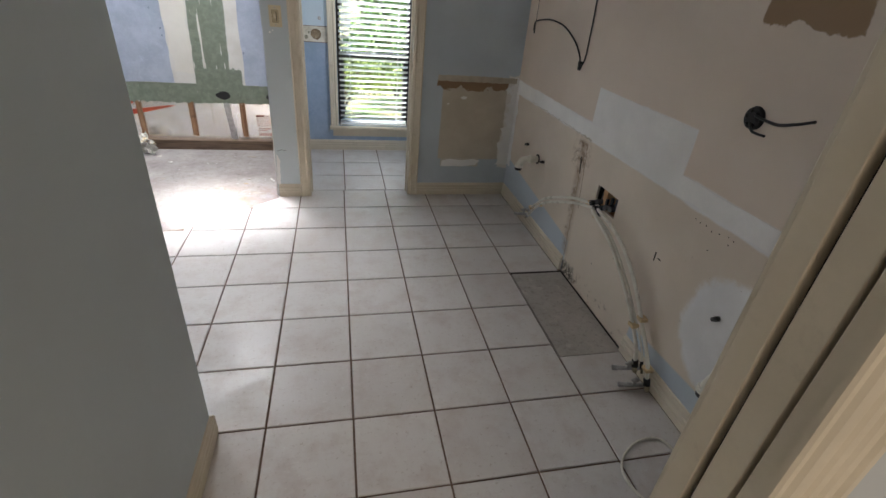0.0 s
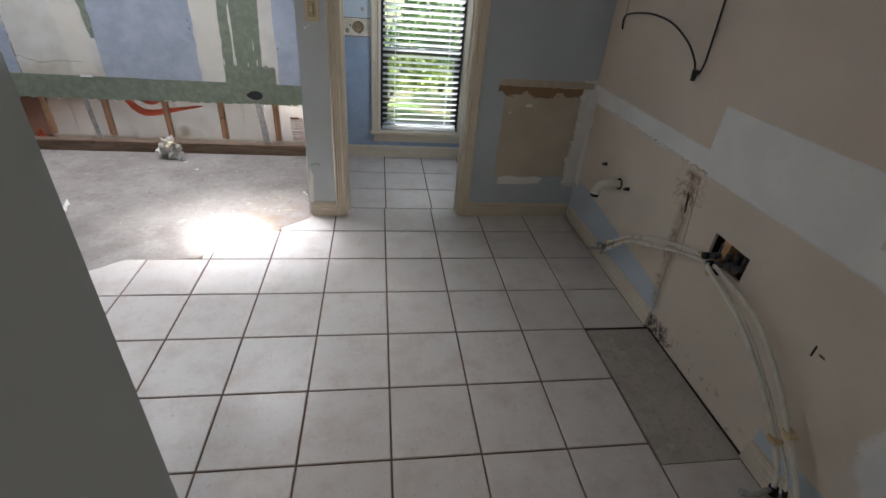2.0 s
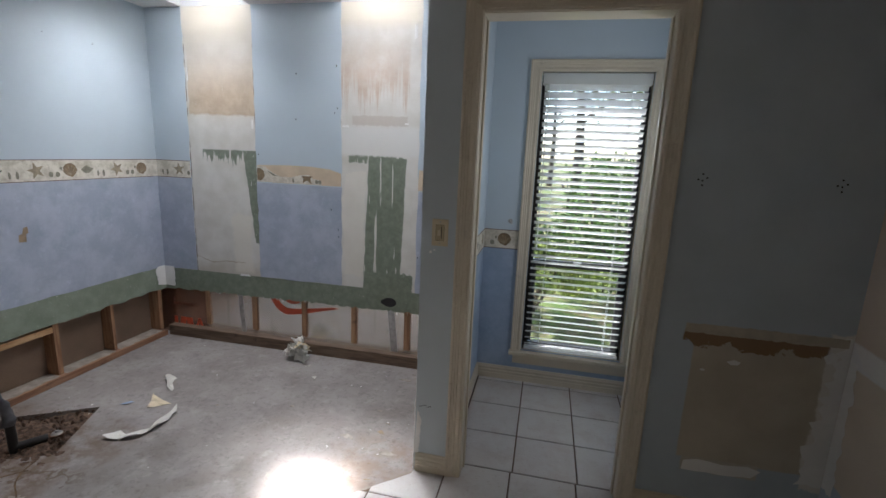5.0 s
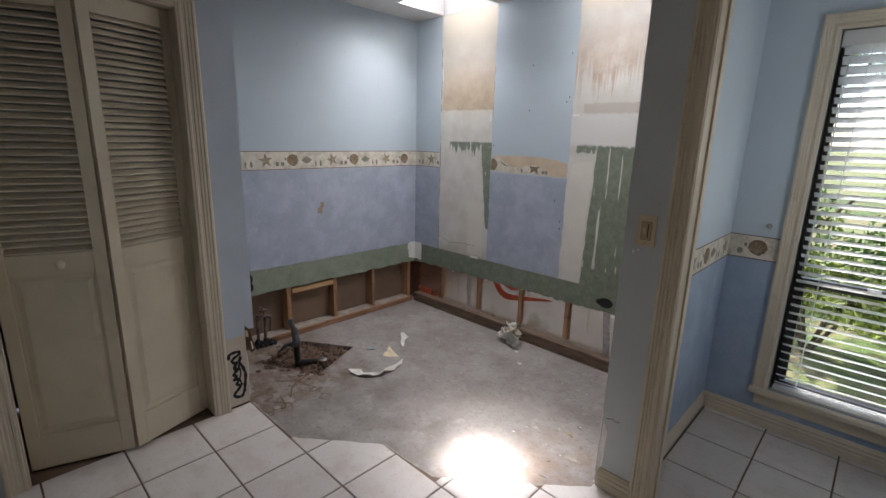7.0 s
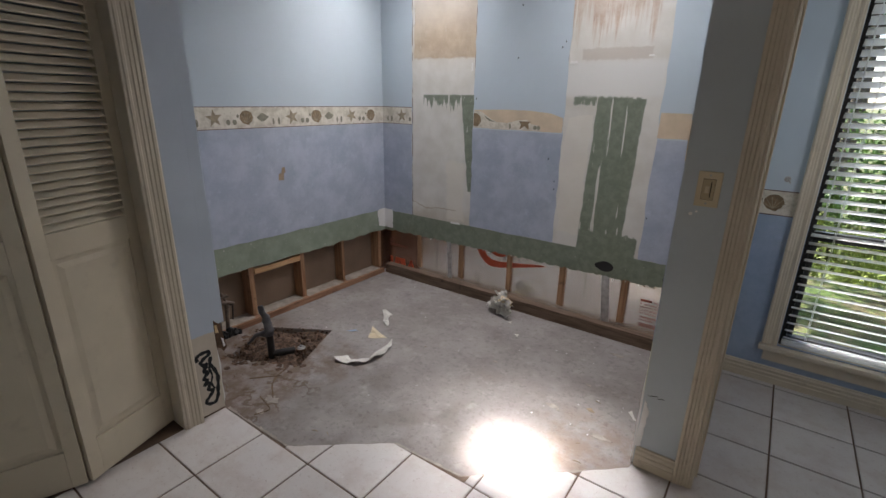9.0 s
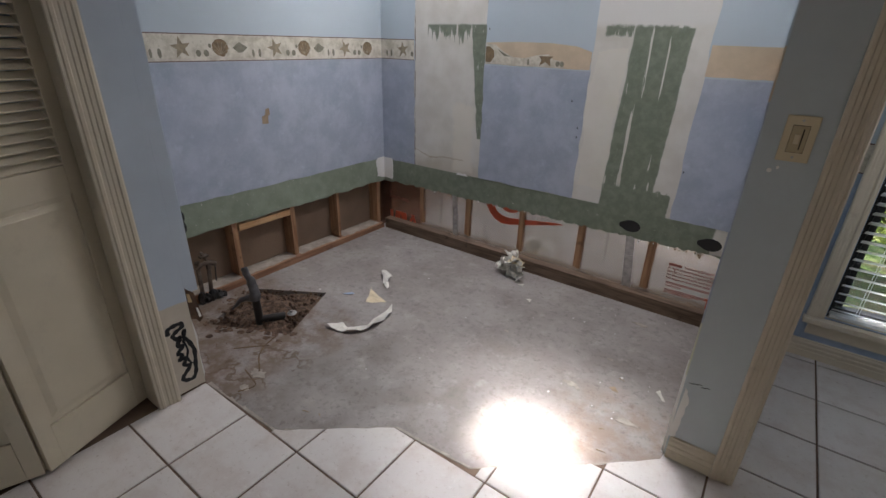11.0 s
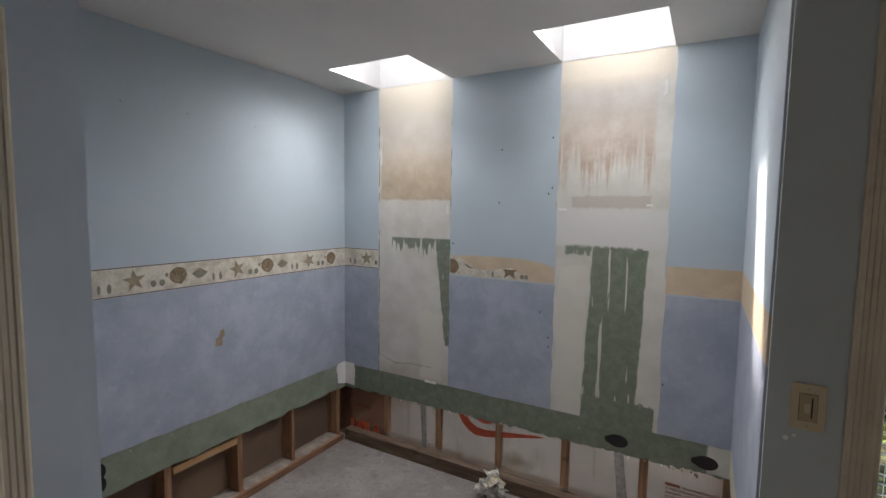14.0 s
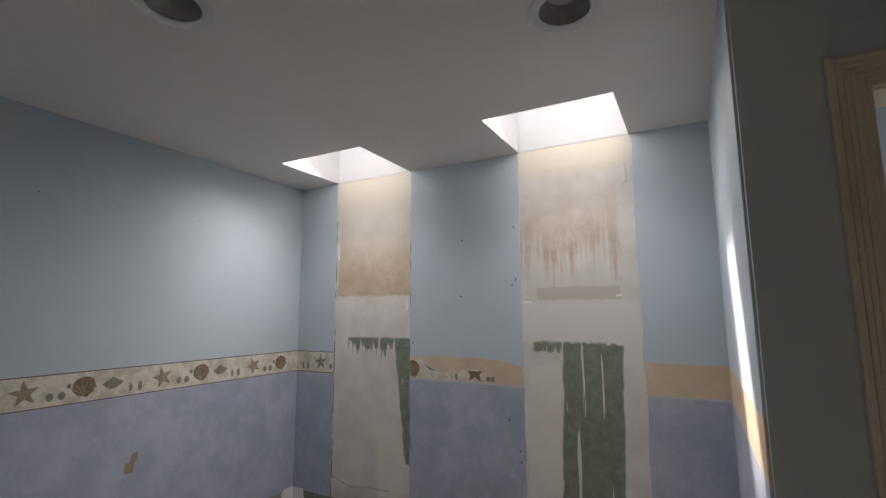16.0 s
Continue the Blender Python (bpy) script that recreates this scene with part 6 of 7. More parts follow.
# ---- pit with drain pipes ----
def pit_dirt(bm):
    n = 26
    c = sum((V((x, y, 0)) for x, y in PIT), V()) / 4
    rows = []
    for i in range(n + 1):
        row = []
        for j in range(n + 1):
            u, v = i / n, j / n
            p = V((*PIT[0], 0)) * (1 - u) * (1 - v) + V((*PIT[1], 0)) * u * (1 - v) + V((*PIT[2], 0)) * u * v + V((*PIT[3], 0)) * (1 - u) * v
            p = c + (p - c) * 0.998
            h = noise.noise(p * 11) * 0.022 + noise.noise(p * 35) * 0.012 + noise.noise(p * 80) * 0.006
            edge = min(u, v, 1 - u, 1 - v)
            row.append(bm.verts.new((p.x, p.y, -0.034 + h + 0.030 * math.exp(-((u - 0.45) ** 2 + (v - 0.5) ** 2) * 9) - 0.006 * max(0, 0.1 - edge) / 0.1)))
        rows.append(row)
    for i in range(n):
        for j in range(n):
            bm.faces.new((rows[i][j], rows[i + 1][j], rows[i + 1][j + 1], rows[i][j + 1]))


pit = thing("dirt_fill", quick(pit_dirt), M_DIRT, "loose brown dirt in the broken floor opening", "dirt", kind="stuff", smooth=True)
bm = bmesh.new()
for k in range(500):
    if k < 330:
        u, v = rng.random(), rng.random()
        p = V((*PIT[0], 0)) * (1 - u) * (1 - v) + V((*PIT[1], 0)) * u * (1 - v) + V((*PIT[2], 0)) * u * v + V((*PIT[3], 0)) * (1 - u) * v
        z, s = -0.024 + rng.uniform(-0.012, 0.016), rng.uniform(0.003, 0.016)
    else:
        a = rng.uniform(0, 6.28)
        q = 0.22 + abs(rng.gauss(0, 0.10))
        p = V((-1.47 + q * math.cos(a) * 1.1, 3.93 + q * math.sin(a), 0))
        if p.x < LEFT + 0.05 or p.y < 3.47:
            continue
        z, s = -0.0095, rng.uniform(0.001, 0.0035)
    m = Matrix.Translation((p.x, p.y, z)) @ Euler((rng.uniform(0, 6), rng.uniform(0, 6), rng.uniform(0, 6))).to_matrix().to_4x4() @ Matrix.Diagonal((s, s * rng.uniform(0.5, 1), s * rng.uniform(0.4, 0.8), 1))
    bmesh.ops.create_icosphere(bm, subdivisions=1, radius=1.0, matrix=m)
chips = bmesh.new()
for k in range(70):
    u, v = rng.random(), rng.random()
    p = V((*PIT[0], 0)) * (1 - u) * (1 - v) + V((*PIT[1], 0)) * u * (1 - v) + V((*PIT[2], 0)) * u * v + V((*PIT[3], 0)) * (1 - u) * v
    s = rng.uniform(0.006, 0.022)
    m = Matrix.Translation((p.x, p.y, -0.014 + rng.uniform(-0.012, 0.012))) @ Euler((rng.uniform(-0.5, 0.5), rng.uniform(-0.5, 0.5), rng.uniform(0, 6))).to_matrix().to_4x4() @ Matrix.Diagonal((s, s * rng.uniform(0.15, 0.4), 0.003, 1))
    bmesh.ops.create_cube(chips, size=1.0, matrix=m)
thing("wood_chips", chips, M_RUST, "small brown wood chips on the dirt", "debris", kind="stuff")
thing("rubble", bm, M_DIRT, "brown crumbs of dirt and mortar round the pit", "rubble", kind="stuff")

bm = bmesh.new()
for line, w in (([(-1.19, 3.84), (-1.166, 3.759), (-1.124, 3.697), (-1.06, 3.656), (-1.03, 3.63)], 0.007), ([(-1.09, 3.60), (-1.02, 3.59), (-0.956, 3.573), (-0.965, 3.53), (-0.99, 3.50)], 0.005), ([(-1.15, 3.78), (-1.20, 3.74), (-1.27, 3.66)], 0.005)):
    ribbon(bm, [(x + rng.uniform(-.008, .008), y + rng.uniform(-.008, .008)) for x, y in line], w, ON_Z(-0.0100), 0.0002, 0.0024)
thing("mortar_crust", bm, M_CRUST, "brown crusty mortar line on the slab", "debris", kind="stuff")

# dirt thrown over the broken rim
bm = bmesh.new()
spill = random.Random(33)
for k in range(70):
    f = spill.random()
    if k < 42:
        x, y = -1.56 + 0.40 * f + spill.gauss(0, 0.03), 3.70 + 0.20 * f + spill.gauss(-0.01, 0.03)
    else:
        x, y = -1.56 - 0.165 * f + spill.gauss(0, 0.025), 3.70 + 0.36 * f + spill.gauss(0, 0.03)
    w = spill.uniform(0.005, 0.02)
    prism(bm, [(x + w * math.cos(a) * spill.uniform(0.5, 1.1), y + w * math.sin(a) * spill.uniform(0.5, 1.1)) for a in [q * math.pi / 7 for q in range(14)]], 0.0, spill.uniform(0.0008, 0.004), ON_Z(-0.0102))
thing("dirt_spill", bm, M_DIRT, "loose brown dirt spilled over the pit rim", "dirt", kind="stuff")

trap = thing("drain_pipe", None, None, "black drain pipe standing in the dirt pit", "drain pipe")
bm = bmesh.new()
tube(bm, [(-1.392, 3.882, -0.075), (-1.392, 3.882, 0.02), (-1.394, 3.880, 0.14)], 0.0205, n=16)
part("riser", bm, M_IRON, trap, smooth=True)
bm = bmesh.new()
tube(bm, [(-1.394, 3.880, 0.12), (-1.398, 3.880, 0.17), (-1.415, 3.882, 0.22), (-1.430, 3.868, 0.275), (-1.428, 3.868, 0.30)], 0.027, n=9, radii=lambda t: 1.08 - 0.62 * t + 0.06 * math.sin(t * 17))
tube(bm, [(-1.40, 3.876, 0.13), (-1.45, 3.84, 0.115), (-1.49, 3.80, 0.06)], 0.024, n=7, radii=lambda t: 1.0 - 0.75 * t + 0.06 * math.sin(t * 13))
for v in bm.verts:
    v.co += V((noise.noise(v.co * 38), noise.noise(v.co * 38 + V((7, 0, 0))), noise.noise(v.co * 38 + V((0, 7, 0))))) * 0.007
part("tape_wrap", bm, M_GREYWRAP, trap, "grey crumpled tape wrap", smooth=True)
bm = bmesh.new()
tube(bm, [(-1.392, 3.882, -0.006), (-1.36, 3.925, -0.004), (-1.315, 3.99, -0.004)], 0.021, n=14)
part("horizontal_pipe", bm, M_IRON, trap, smooth=True)
bm = bmesh.new()
cyl(bm, (-1.295, 4.018, -0.06), (-1.295, 4.018, 0.0), 0.030, n=22)
cyl(bm, (-1.295, 4.018, 0.0005), (-1.295, 4.018, 0.006), 0.033, n=22)
flange = part("drain_body", bm, M_RUST, trap, "rusty metal drain flange", smooth=False, bevel=0.001)
bm = bmesh.new()
cyl(bm, (-1.295, 4.018, 0.0065), (-1.295, 4.018, 0.013), 0.026, 0.02, n=18)
cyl(bm, (-1.295, 4.018, 0.0135), (-1.295, 4.018, 0.022), 0.008, n=10)
part("drain_cap", bm, M_STEEL, flange, "steel drain cap")

# old shower valves by the stub wall
ov = thing("old_water_valves", None, None, "dark corroded water pipes standing by the wall", "water pipes")
VX = LEFT + 0.04
for y, lean, h in ((3.795, 0.004, 0.235), (3.842, 0.016, 0.215)):
    bm = bmesh.new()
    cyl(bm, (VX, y, -0.010), (VX, y + lean, h), 0.0115, n=14)
    part("pipe", bm, M_OLDPIPE, ov, smooth=True)
    bm = bmesh.new()
    cyl(bm, (VX, y + lean, h - 0.03), (VX, y + lean, h + 0.008), 0.0165, 0.015, n=8)
    part("nut", bm, M_OLDPIPE, ov)
bm = bmesh.new()
tube(bm, [(VX + 0.004, 3.785, 0.20), (VX + 0.010, 3.815, 0.222), (VX + 0.012, 3.85, 0.228), (VX + 0.016, 3.892, 0.206)], 0.012, n=10, radii=lambda q: 0.85 + 0.25 * abs(math.sin(q * 9)))
body = part("valve_body", bm, M_OLDPIPE, ov, smooth=True)
bm = bmesh.new()
cyl(bm, (VX + 0.012, 3.85, 0.228), (VX + 0.008, 3.832, 0.285), 0.008, 0.006, n=10)
box(bm, VX - 0.006, VX + 0.022, 3.815, 3.862, 0.262, 0.274, Matrix.Identity(4))
cyl(bm, (VX + 0.008, 3.834, 0.272), (VX + 0.006, 3.828, 0.296), 0.011, 0.007, n=8)
part("valve_handle", bm, M_OLDPIPE, body, bevel=0.001)
bm = bmesh.new()
cyl(bm, (VX + 0.006, 3.882, 0.10), (VX + 0.014, 3.888, 0.202), 0.004, n=8)
part("loose_tube", bm, M_IRON, ov, smooth=True)
bm = bmesh.new()
for y, q, h in ((3.785, 0.022, 0.075), (3.815, 0.024, 0.055), (3.85, 0.026, 0.07), (3.885, 0.022, 0.05), (3.91, 0.018, 0.03)):
    v = bmesh.ops.create_icosphere(bm, subdivisions=2, radius=1.0, matrix=pose(VX + 0.006, y, h / 2 - 0.012) @ Matrix.Diagonal((q, q, h / 2 + 0.004, 1)))["verts"]
    for w in v:
        w.co += (w.co - V((VX, y, h / 2))) * 0.5 * noise.noise(w.co * 60)
        w.co.z = max(w.co.z, -0.0102)
part("torn_sleeve", bm, M_BLACK, ov, "torn black plastic sleeve round the pipe feet")

# ---- scraps on the slab ----
def scrap(pts, mat, label, lift=0.012, seed=1, fold=14.0):
    """A thin creased piece of paper over a flat outline."""
    bm = bmesh.new()
    prism(bm, pts, 0.0, 0.0009, ON_Z(-0.0085))
    bmesh.ops.recalc_face_normals(bm, faces=bm.faces[:])
    bmesh.ops.triangulate(bm, faces=bm.faces[:])
    bmesh.ops.subdivide_edges(bm, edges=bm.edges[:], cuts=1, use_grid_fill=True)
    for v in bm.verts:
        x, y = v.co.x, v.co.y
        v.co.z += lift * abs(noise.noise(V((x * fold + seed * 7.3, y * fold, 1.7)))) * 2.2
    lowest = min(v.co.z for v in bm.verts)
    for v in bm.verts:
        v.co.z += -0.0098 - lowest
    return thing("paper_scrap", bm, mat, label, "paper scrap", "paper scraps on the slab")


scrap([(-1.060, 4.062), (-1.03, 4.10), (-1.013, 4.130), (-0.975, 4.122), (-0.930, 4.128), (-0.905, 4.20), (-0.91, 4.30), (-0.925, 4.42), (-0.885, 4.37), (-0.865, 4.29), (-0.858, 4.205), (-0.885, 4.13), (-0.912, 4.095), (-0.96, 4.075), (-1.02, 4.055)], M_PAPER, "long curled strip of torn white wallpaper", 0.027, 1, 11.0)
scrap([(-1.183, 4.519), (-1.16, 4.49), (-0.984, 4.438), (-1.03, 4.405), (-1.075, 4.359), (-1.12, 4.43)], M_PAPERBACK, "yellowed triangular scrap of torn wallpaper", 0.012, 2)
scrap([(-1.262, 4.684), (-1.22, 4.69), (-1.141, 4.665), (-1.15, 4.63), (-1.10, 4.585), (-1.079, 4.550), (-1.12, 4.57), (-1.16, 4.591), (-1.20, 4.64)], M_PAPER, "small white scrap of torn wallpaper", 0.03, 3)
scrap([(-1.262, 4.352), (-1.225, 4.40), (-1.200, 4.393), (-1.215, 4.36)], M_BLUESCRAP, "small blue scrap of wallpaper", 0.006, 4)
scrap([(-0.50, 5.12), (-0.46, 5.14), (-0.455, 5.105)], M_PAPER, "tiny white paper scrap", 0.01, 5)
scrap([(-0.37, 4.98), (-0.34, 5.0), (-0.335, 4.965)], M_PAPER, "tiny white paper scrap", 0.01, 6)
scrap([(0.28, 4.51), (0.30, 4.53), (0.325, 4.505), (0.30, 4.495)], M_TORN, "small crumbled plaster flake", 0.008, 7)
scrap([(0.455, 4.615), (0.468, 4.632), (0.502, 4.57), (0.492, 4.566)], M_PAPER, "small curled paper flake", 0.012, 8)


def crumpled(x, y, r):
    """A loose ball of folded sheets."""
    q = random.Random(21)
    top = thing("crumpled_paper", None, None, "crumpled ball of torn white wallpaper", "paper")
    lumps = []
    for k in range(11):
        bm = bmesh.new()
        n = 6
        turn = Euler((q.uniform(0, 6.3), q.uniform(0, 6.3), q.uniform(0, 6.3))).to_matrix()
        off = V((q.gauss(0, 0.34), q.gauss(0, 0.30), q.gauss(0, 0.24))) * r
        rows = []
        for a in range(n + 1):
            row = []
            for b in range(n + 1):
                u, v = (a / n - 0.5) * 1.5, (b / n - 0.5) * 1.3
                fold = 0.42 * abs(noise.noise(V((u * 2.2 + k * 3.1, v * 2.2, k)))) + 0.22 * abs(noise.noise(V((u * 5 + k, v * 5, 4))))
                p = V((u, v, fold * 1.8 - 0.7 * (u * u + v * v)))
                row.append(bm.verts.new(off + turn @ (p * r)))
            rows.append(row)
        for a in range(n):
            for b in range(n):
                bm.faces.new((rows[a][b], rows[a + 1][b], rows[a + 1][b + 1], rows[a][b + 1]))
        bmesh.ops.triangulate(bm, faces=bm.faces[:])
        lumps.append(bm)
    lo = min(v.co.z for bm in lumps for v in bm.verts)
    for k, bm in enumerate(lumps):
        for v in bm.verts:
            v.co = V((v.co.x + x, v.co.y + y, (v.co.z - lo) * 0.82 - 0.0102))
        part("folded_sheet", bm, M_PAPERBACK if k in (3, 8) else M_PAPER, top)
    return top


crumpled(-0.60, 5.20, 0.074)

# flakes and grit on the slab
bm = bmesh.new()
for k in range(36):
    if k < 14:
        x, y = rng.uniform(0.05, 0.55), rng.gauss(4.45, 0.2)
    else:
        x, y = rng.uniform(-1.7, 0.5), rng.uniform(3.8, 5.25)
    if y < 4.3 and x > -0.3 or y < 3.85 or not (LEFT + 0.06 < x < PART) or y > 5.28:
        continue
    s = rng.uniform(0.0015, 0.006) * (1.8 if rng.random() < 0.06 else 1)
    a = rng.uniform(0, 6.28)
    prism(bm, [(x + s * math.cos(a + q) * rng.uniform(0.5, 1.2), y + s * math.sin(a + q) * rng.uniform(0.5, 1.2)) for q in (0, 1.4, 2.7, 4.3)], 0.0002, 0.0018, ON_Z(-0.010))
thing("plaster_flakes", bm, M_PLASTER, "small white plaster flakes and grit on the slab", "debris", kind="stuff")

# old adhesive, splinters and the thinset left along the cut tiles
def blob(bm, x, y, w, h, seed, z0, z1):
    q = random.Random(seed)
    prism(bm, [(x + w * math.cos(a) * q.uniform(0.55, 1.1), y + h * math.sin(a) * q.uniform(0.55, 1.1)) for a in [k * math.pi / 9 for k in range(18)]], z0, z1, ON_Z(-0.0100))


bm = bmesh.new()
for k, (x, y, w, h) in enumerate(((0.135, 4.435, 0.04, 0.018), (0.17, 4.42, 0.014, 0.010), (0.252, 5.13, 0.045, 0.02), (0.22, 4.72, 0.02, 0.012), (0.40, 4.35, 0.06, 0.02), (-0.30, 4.62, 0.018, 0.01), (-1.02, 3.62, 0.05, 0.03), (-0.98, 3.53, 0.03, 0.02))):
    blob(bm, x, y, w, h, 40 + k, 0.0002, 0.0016)
thing("adhesive_patches", bm, M_ADHESIVE, "thin tan patches of old adhesive on the slab", "debris", kind="stuff")
bm = bmesh.new()
for x, y, a, l in ((0.37, 4.139, 0.1, 0.018), (0.335, 4.25, 0.5, 0.010), (-0.66, 3.60, 0.3, 0.016), (-0.60, 3.62, -0.4, 0.012), (0.31, 4.60, -0.3, 0.014), (-0.72, 4.50, 0.4, 0.008)):
    tube(bm, [(x - l * math.cos(a), y - l * math.sin(a), -0.0075), (x, y, -0.005), (x + l * math.cos(a), y + l * math.sin(a), -0.0065)], 0.0018, n=5, steps=3, radii=lambda q: 1.1 - 0.8 * abs(q - 0.4))
thing("wood_splinters", bm, M_TORN, "thin brown wood splinters on the slab", "debris", kind="stuff")
bm = bmesh.new()
for (a, b), (c, d) in zip(EDGE[1:], EDGE[2:]):
    n = max(3, int(math.hypot(c - a, d - b) / 0.03))
    for k in range(n):
        u0, u1 = k / n, (k + 1) / n
        w = rng.uniform(0.006, 0.016)
        p, q = (a + (c - a) * u0, b + (d - b) * u0), (a + (c - a) * u1, b + (d - b) * u1)
        prism(bm, [(p[0], p[1] + 0.001), (q[0], q[1] + 0.001), (q[0], q[1] + w), (p[0], p[1] + w * rng.uniform(0.7, 1.3))], 0.0, rng.uniform(0.002, 0.005), ON_Z(-0.0100))
thing("thinset_edge", bm, M_ADHESIVE, "crumbly tan thinset along the cut tile edge", "mortar", kind="stuff")

# ---- outdoors ----
def ground_material():
    n = Nodes("leafy_ground", 0.95)
    col = n.mix(n.ramp(n.noise(1.6, 6, 0.7), 0.38, 0.62), (0.07, 0.12, 0.03), (0.19, 0.15, 0.09))
    col = n.mix(n.ramp(n.noise(9, 6, 0.7), 0.45, 0.65, 0, 0.7), col, (0.13, 0.20, 0.05))
    col = n.mix(n.ramp(n.noise(14, 5, 0.7), 0.60, 0.70, 0, 0.8), col, (0.34, 0.20, 0.13))
    n.bump(n.noise(40, 5), 0.6, 0.02)
    return n.done(col)


bm = bmesh.new()
bmesh.ops.create_grid(bm, x_segments=1, y_segments=1, size=400, matrix=Matrix.Translation((0, 0, -0.22)))
thing("ground", bm, ground_material(), "leafy lawn and bare soil", "ground", kind="structure")
M_LEAF = plain("green_foliage", (0.11, 0.19, 0.045), 0.6, 0.5, 3, 20, 0.1)
M_LEAFY = plain("yellow_green_foliage", (0.17, 0.22, 0.045), 0.6, 0.5, 3, 20, 0.1)
M_BARK = plain("grey_brown_bark", (0.11, 0.085, 0.065), 0.95, 0.4, 9, 60, 0.9, dist=0.02)


def leaf_crown(bm, centre, size, count, leaf, r):
    for k in range(count):
        d = V((r.gauss(0, 1), r.gauss(0, 1), r.gauss(0, 1))).normalized() * (r.random() ** 0.4)
        p = V(centre) + V((d.x * size[0], d.y * size[1], d.z * size[2]))
        if noise.noise(p * (1.6 / max(size[2], 0.3))) < -0.12:
            continue
        m = Matrix.Translation(p) @ Euler((r.uniform(0, 6.3), r.uniform(0, 6.3), r.uniform(0, 6.3))).to_matrix().to_4x4()
        s = leaf * r.uniform(0.6, 1.3)
        v = [bm.verts.new(m @ V(q)) for q in ((-s, 0, 0), (0, -s * 0.38, s * 0.1), (s, 0, 0), (0, s * 0.38, s * 0.1))]
        bm.faces.new(v)


def tree(x, y, h, spread, leafmat, label, seed, count=5000):
    r = random.Random(seed)
    t = thing("tree", None, None, label, "tree")
    bm = bmesh.new()
    top = (x + r.uniform(-.3, .3), y + r.uniform(-.3, .3), h * 0.8)
    tube(bm, [(x, y, -0.25), (x + .05, y, h * 0.3), top], 0.16, n=12, radii=lambda q: 1.15 - 0.9 * q)
    limbs = []
    for k in range(7):
        a = k * 0.9 + r.uniform(-.3, .3)
        z = h * (0.38 + 0.06 * k)
        e = (x + spread * 0.7 * math.cos(a), y + spread * 0.7 * math.sin(a), z + h * 0.16)
        tube(bm, [(x + .05, y, z), ((x + e[0]) / 2, (y + e[1]) / 2, z + h * 0.11), e], 0.055, n=8, steps=5, radii=lambda q: 1.1 - 0.9 * q)
        limbs.append(e)
    part("trunk", bm, M_BARK, t, smooth=True)
    bm = bmesh.new()
    for e in limbs + [top]:
        leaf_crown(bm, e, (spread * 0.5, spread * 0.5, h * 0.14), count // 8, 0.085, r)
    part("crown", bm, leafmat, t)


def shrub(x, y, w, h, mat, seed, label, count=6000):
    r = random.Random(seed)
    t = thing("shrub", None, None, label, "shrub", "shrubs outside the window")
    bm = bmesh.new()
    for k in range(6):
        a = k * 1.05
        tube(bm, [(x, y, -0.24), (x + 0.2 * w * math.cos(a), y + 0.2 * w * math.sin(a), h * 0.4), (x + 0.4 * w * math.cos(a), y + 0.4 * w * math.sin(a), h * 0.8)], 0.016, n=6, steps=4)
    part("stem", bm, M_BARK, t)
    bm = bmesh.new()
    for k in range(5):
        leaf_crown(bm, (x + r.uniform(-.35, .35) * w, y + r.uniform(-.35, .35) * w, h * r.uniform(0.25, 0.85)), (w * 0.4, w * 0.4, h * 0.28), count // 5, 0.045, r)
    part("foliage", bm, mat, t)


tree(1.7, 14.0, 6.2, 2.6, M_LEAFY, "leafy yellow-green tree beyond the window", 21, 9000)
tree(4.0, 15.5, 6.8, 2.8, M_LEAF, "leafy green tree beyond the window", 22, 9000)
tree(4.6, 19.5, 7.5, 3.0, M_LEAF, "tall leafy green tree beyond the window", 3)
tree(-2.5, 24.0, 8.5, 3.4, M_LEAFY, "yellow-green leafy tree beyond the window", 5)
tree(1.2, 33.0, 9.0, 4.0, M_LEAF, "leafy green tree further off", 7)
tree(10.5, 17.5, 8.0, 3.6, M_LEAFY, "broad yellow-green tree beyond the window", 8)
tree(15.0, 23.0, 10.0, 4.2, M_LEAF, "tall leafy green tree further off", 9)
tree(8.2, 27.0, 11.0, 4.4, M_LEAF, "tall leafy green tree further off", 10)
shrub(1.0, 7.3, 1.2, 0.55, M_LEAFY, 15, "low leafy yellow-green bush near the window")
shrub(2.2, 7.6, 1.3, 0.75, M_LEAF, 16, "low leafy green bush near the window")
shrub(3.3, 8.2, 1.5, 1.0, M_LEAFY, 17, "yellow-green leafy garden shrub")
shrub(1.9, 8.6, 1.6, 1.5, M_LEAF, 11, "leafy green garden shrub")
shrub(0.3, 9.4, 1.8, 1.2, M_LEAFY, 12, "low yellow-green leafy garden shrub")
shrub(3.4, 10.5, 2.2, 1.6, M_LEAF, 13, "leafy green garden shrub")
shrub(-1.6, 11.5, 2.4, 1.5, M_LEAF, 14, "leafy green garden shrub")

# ---- floor tiles ----
def tile_mesh(outline):
    """A tile with a softened rim; outline counter-clockwise."""
    me = bpy.data.meshes.new("tile")
    n = len(outline)
    c = V((sum(p[0] for p in outline) / n, sum(p[1] for p in outline) / n))
    vs, fs = [], []
    for inset, z in ((0.0, -0.0085), (0.0, -0.0018), (0.0022, 0.0)):
        for p in outline:
            q = V(p)
            d = c - q
            vs.append((*(q + d.normalized() * inset * 1.4), z))
    for k in range(2):
        for i in range(n):
            j = (i + 1) % n
            fs.append((k * n + i, k * n + j, (k + 1) * n + j, (k + 1) * n + i))
    fs.append(tuple(range(2 * n, 3 * n)))
    me.from_pydata(vs, [], fs)
    me.materials.append(M_TILE)
    return me


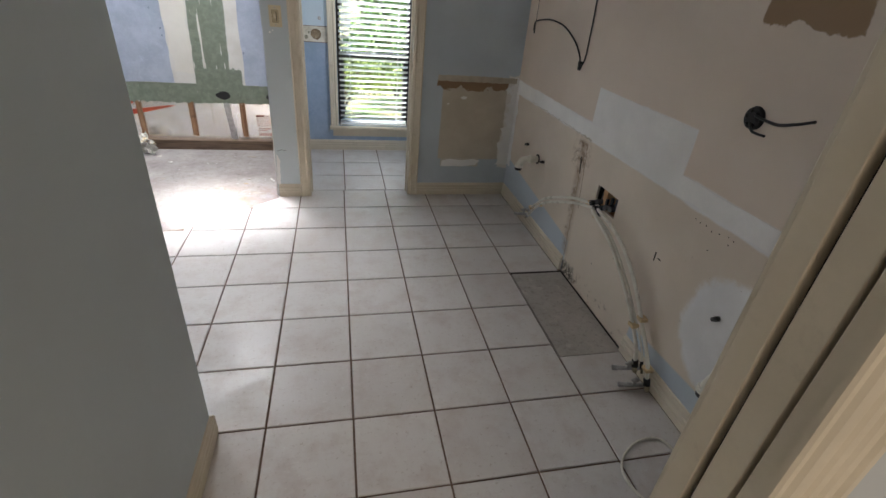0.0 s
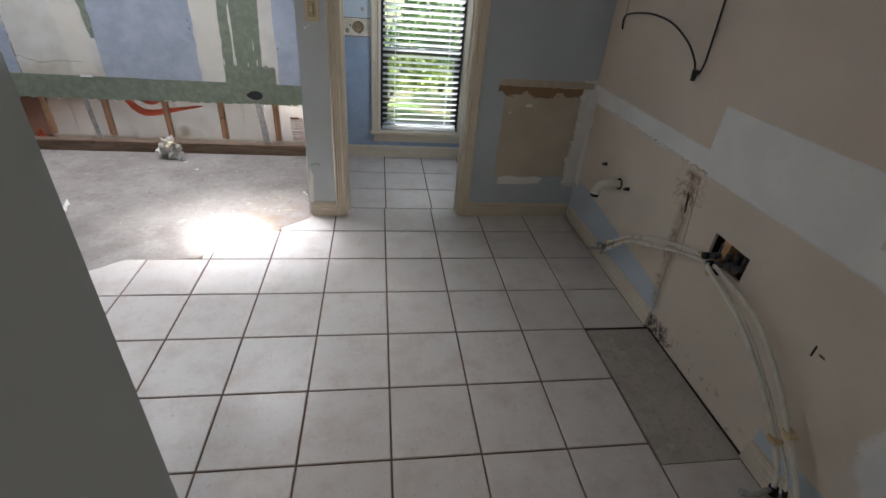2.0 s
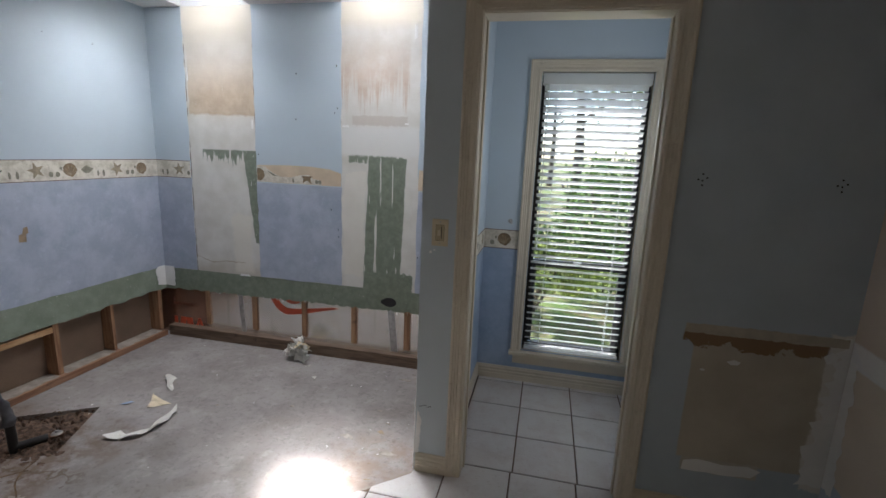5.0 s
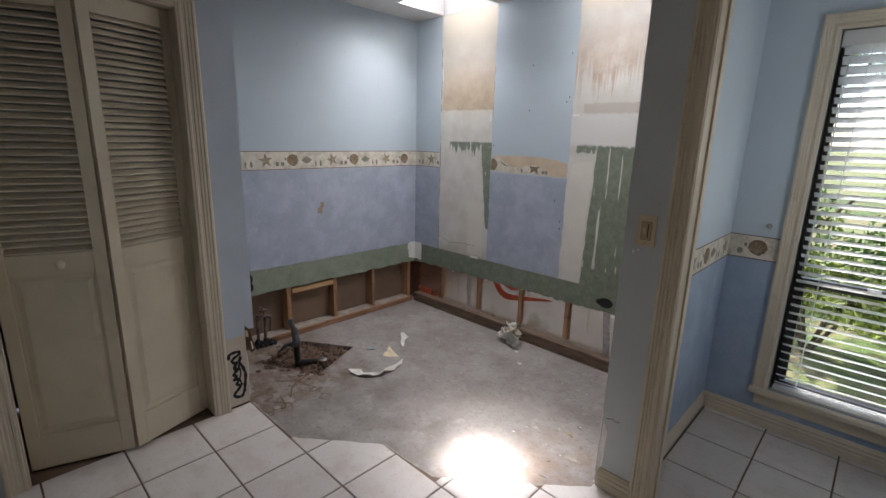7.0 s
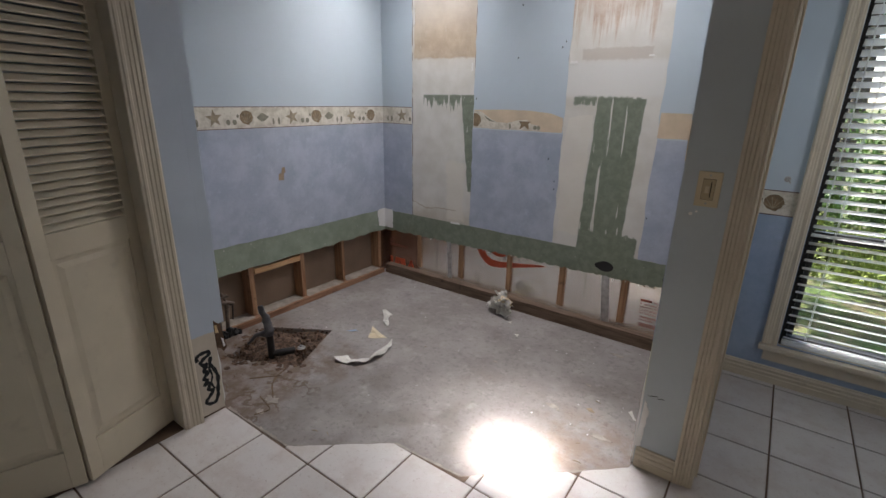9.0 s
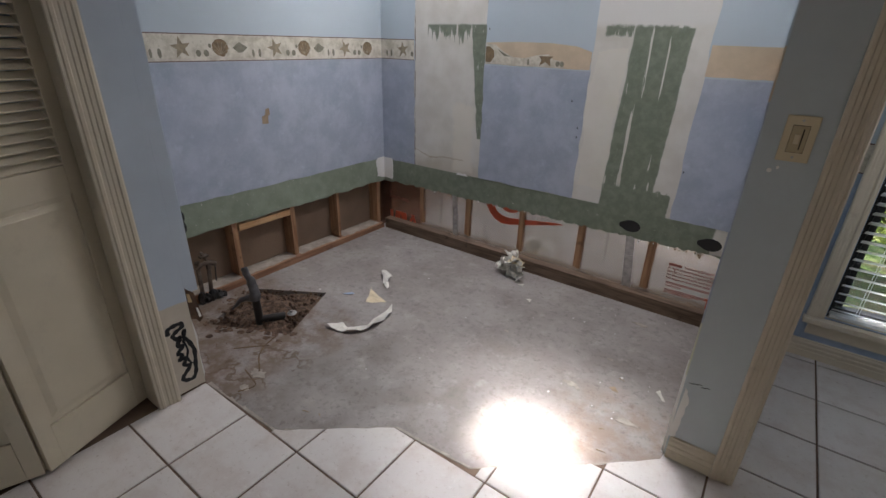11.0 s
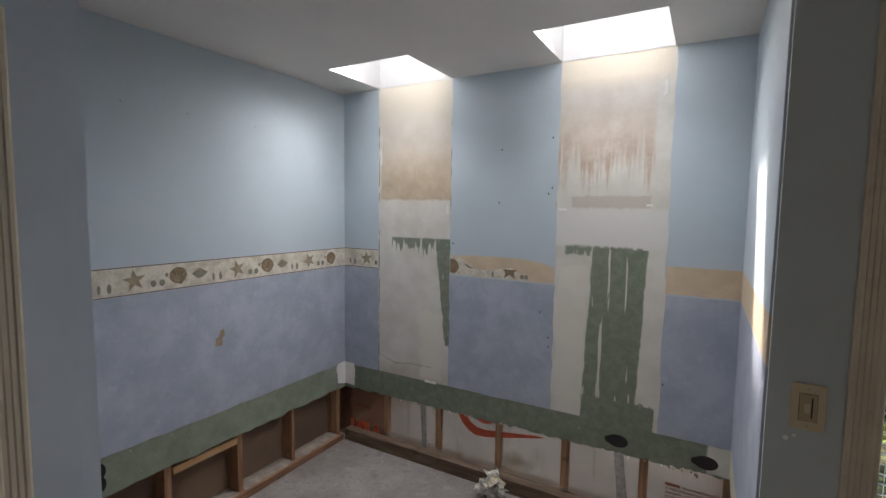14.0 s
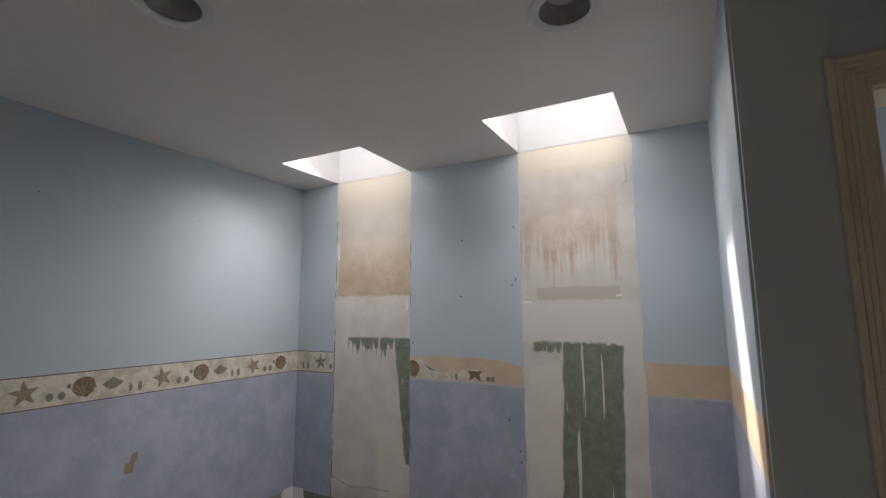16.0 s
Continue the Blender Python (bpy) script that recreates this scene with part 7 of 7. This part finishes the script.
G = 0.0074
h = TP / 2 - G / 2
whole = tile_mesh([(-h, -h), (h, -h), (h, h), (-h, h)])


def in_rooms(x, y):
    main = -1.125 < x < VAN and 2.21 < y < FRONT
    entry = 0.54 < x < VAN and 1.32 < y < 2.21
    hall = 0.40 < x < VAN and -1.2 < y < 1.32
    nook = 0.71 < x < 1.85 and FRONT - 0.01 < y < BACK
    return main or entry or hall or nook


for i in range(-8, 6):
    for j in range(-16, 8):
        nook = 0.010 if TY + TP * j > FRONT - 0.1 else 0.0
        x0, x1 = TX + TP * i + G / 2 + nook, TX + TP * (i + 1) - G / 2 + nook
        y0, y1 = TY + TP * j + G / 2, TY + TP * (j + 1) - G / 2
        if not any(in_rooms(a, b) for a in (x0, x1, (x0 + x1) / 2) for b in (y0, y1, (y0 + y1) / 2)):
            continue
        # trimmed to the rooms
        cx0, cx1, cy0, cy1 = x0, x1, y0, y1
        cx1 = min(cx1, VAN + 0.004)
        if y0 < BACK < y1:
            cy1 = BACK
        if (y0 + y1) / 2 > FRONT + 0.05:
            cx0 = max(cx0, 0.712)
            if cx0 >= cx1 - 0.01 or cx0 > 1.9:
                continue
        if (x0 + x1) / 2 > 1.945 and y1 > 2.44 and y0 < 3.13:
            if y0 < 2.43:
                cy1 = min(cy1, 2.436)
            else:
                continue
        cut = min(slab_edge(x) for x in [cx0 + (cx1 - cx0) * k / 24 for k in range(25)])
        lo = cy0
        if cut < cy1:
            top = [(cx1, min(cy1, slab_edge(cx1) if slab_edge(cx1) < 90 else cy1))]
            ks = sorted([cx0 + (cx1 - cx0) * k / 8 for k in range(1, 8)] + [e[0] for e in EDGE if cx0 < e[0] < cx1], reverse=True)
            top += [(x, min(cy1, slab_edge(x)) + (rng.uniform(-0.004, 0.004) if slab_edge(x) < cy1 else 0)) for x in ks]
            top += [(cx0, min(cy1, slab_edge(cx0) if slab_edge(cx0) < 90 else cy1))]
            good = [(x, y) for x, y in top if y > lo + 0.012]
            if len(good) < 2:
                continue
            gx = [x for x, _ in good]
            outline = [(min(gx), lo), (max(gx), lo)] + good
            cxm, cym = (min(gx) + max(gx)) / 2, (lo + max(y for _, y in good)) / 2
            me = tile_mesh([(x - cxm, y - cym) for x, y in outline])
            t = new("tile", me)
            t.location = (cxm, cym, 0)
        elif (cx0, cx1, cy0, cy1) == (x0, x1, y0, y1):
            t = new("tile", whole)
            t.matrix_basis = pose((x0 + x1) / 2, (y0 + y1) / 2, rng.uniform(-0.0004, 0.0004), rng.uniform(-0.08, 0.08), rng.uniform(-0.08, 0.08), 0)
        else:
            cxm, cym = (cx0 + cx1) / 2, (cy0 + cy1) / 2
            a, b = (cx1 - cx0) / 2, (cy1 - cy0) / 2
            if a < 0.01 or b < 0.01:
                continue
            t = new("tile", tile_mesh([(-a, -b), (a, -b), (a, b), (-a, b)]))
            t.location = (cxm, cym, 0)
        t.parent = floor
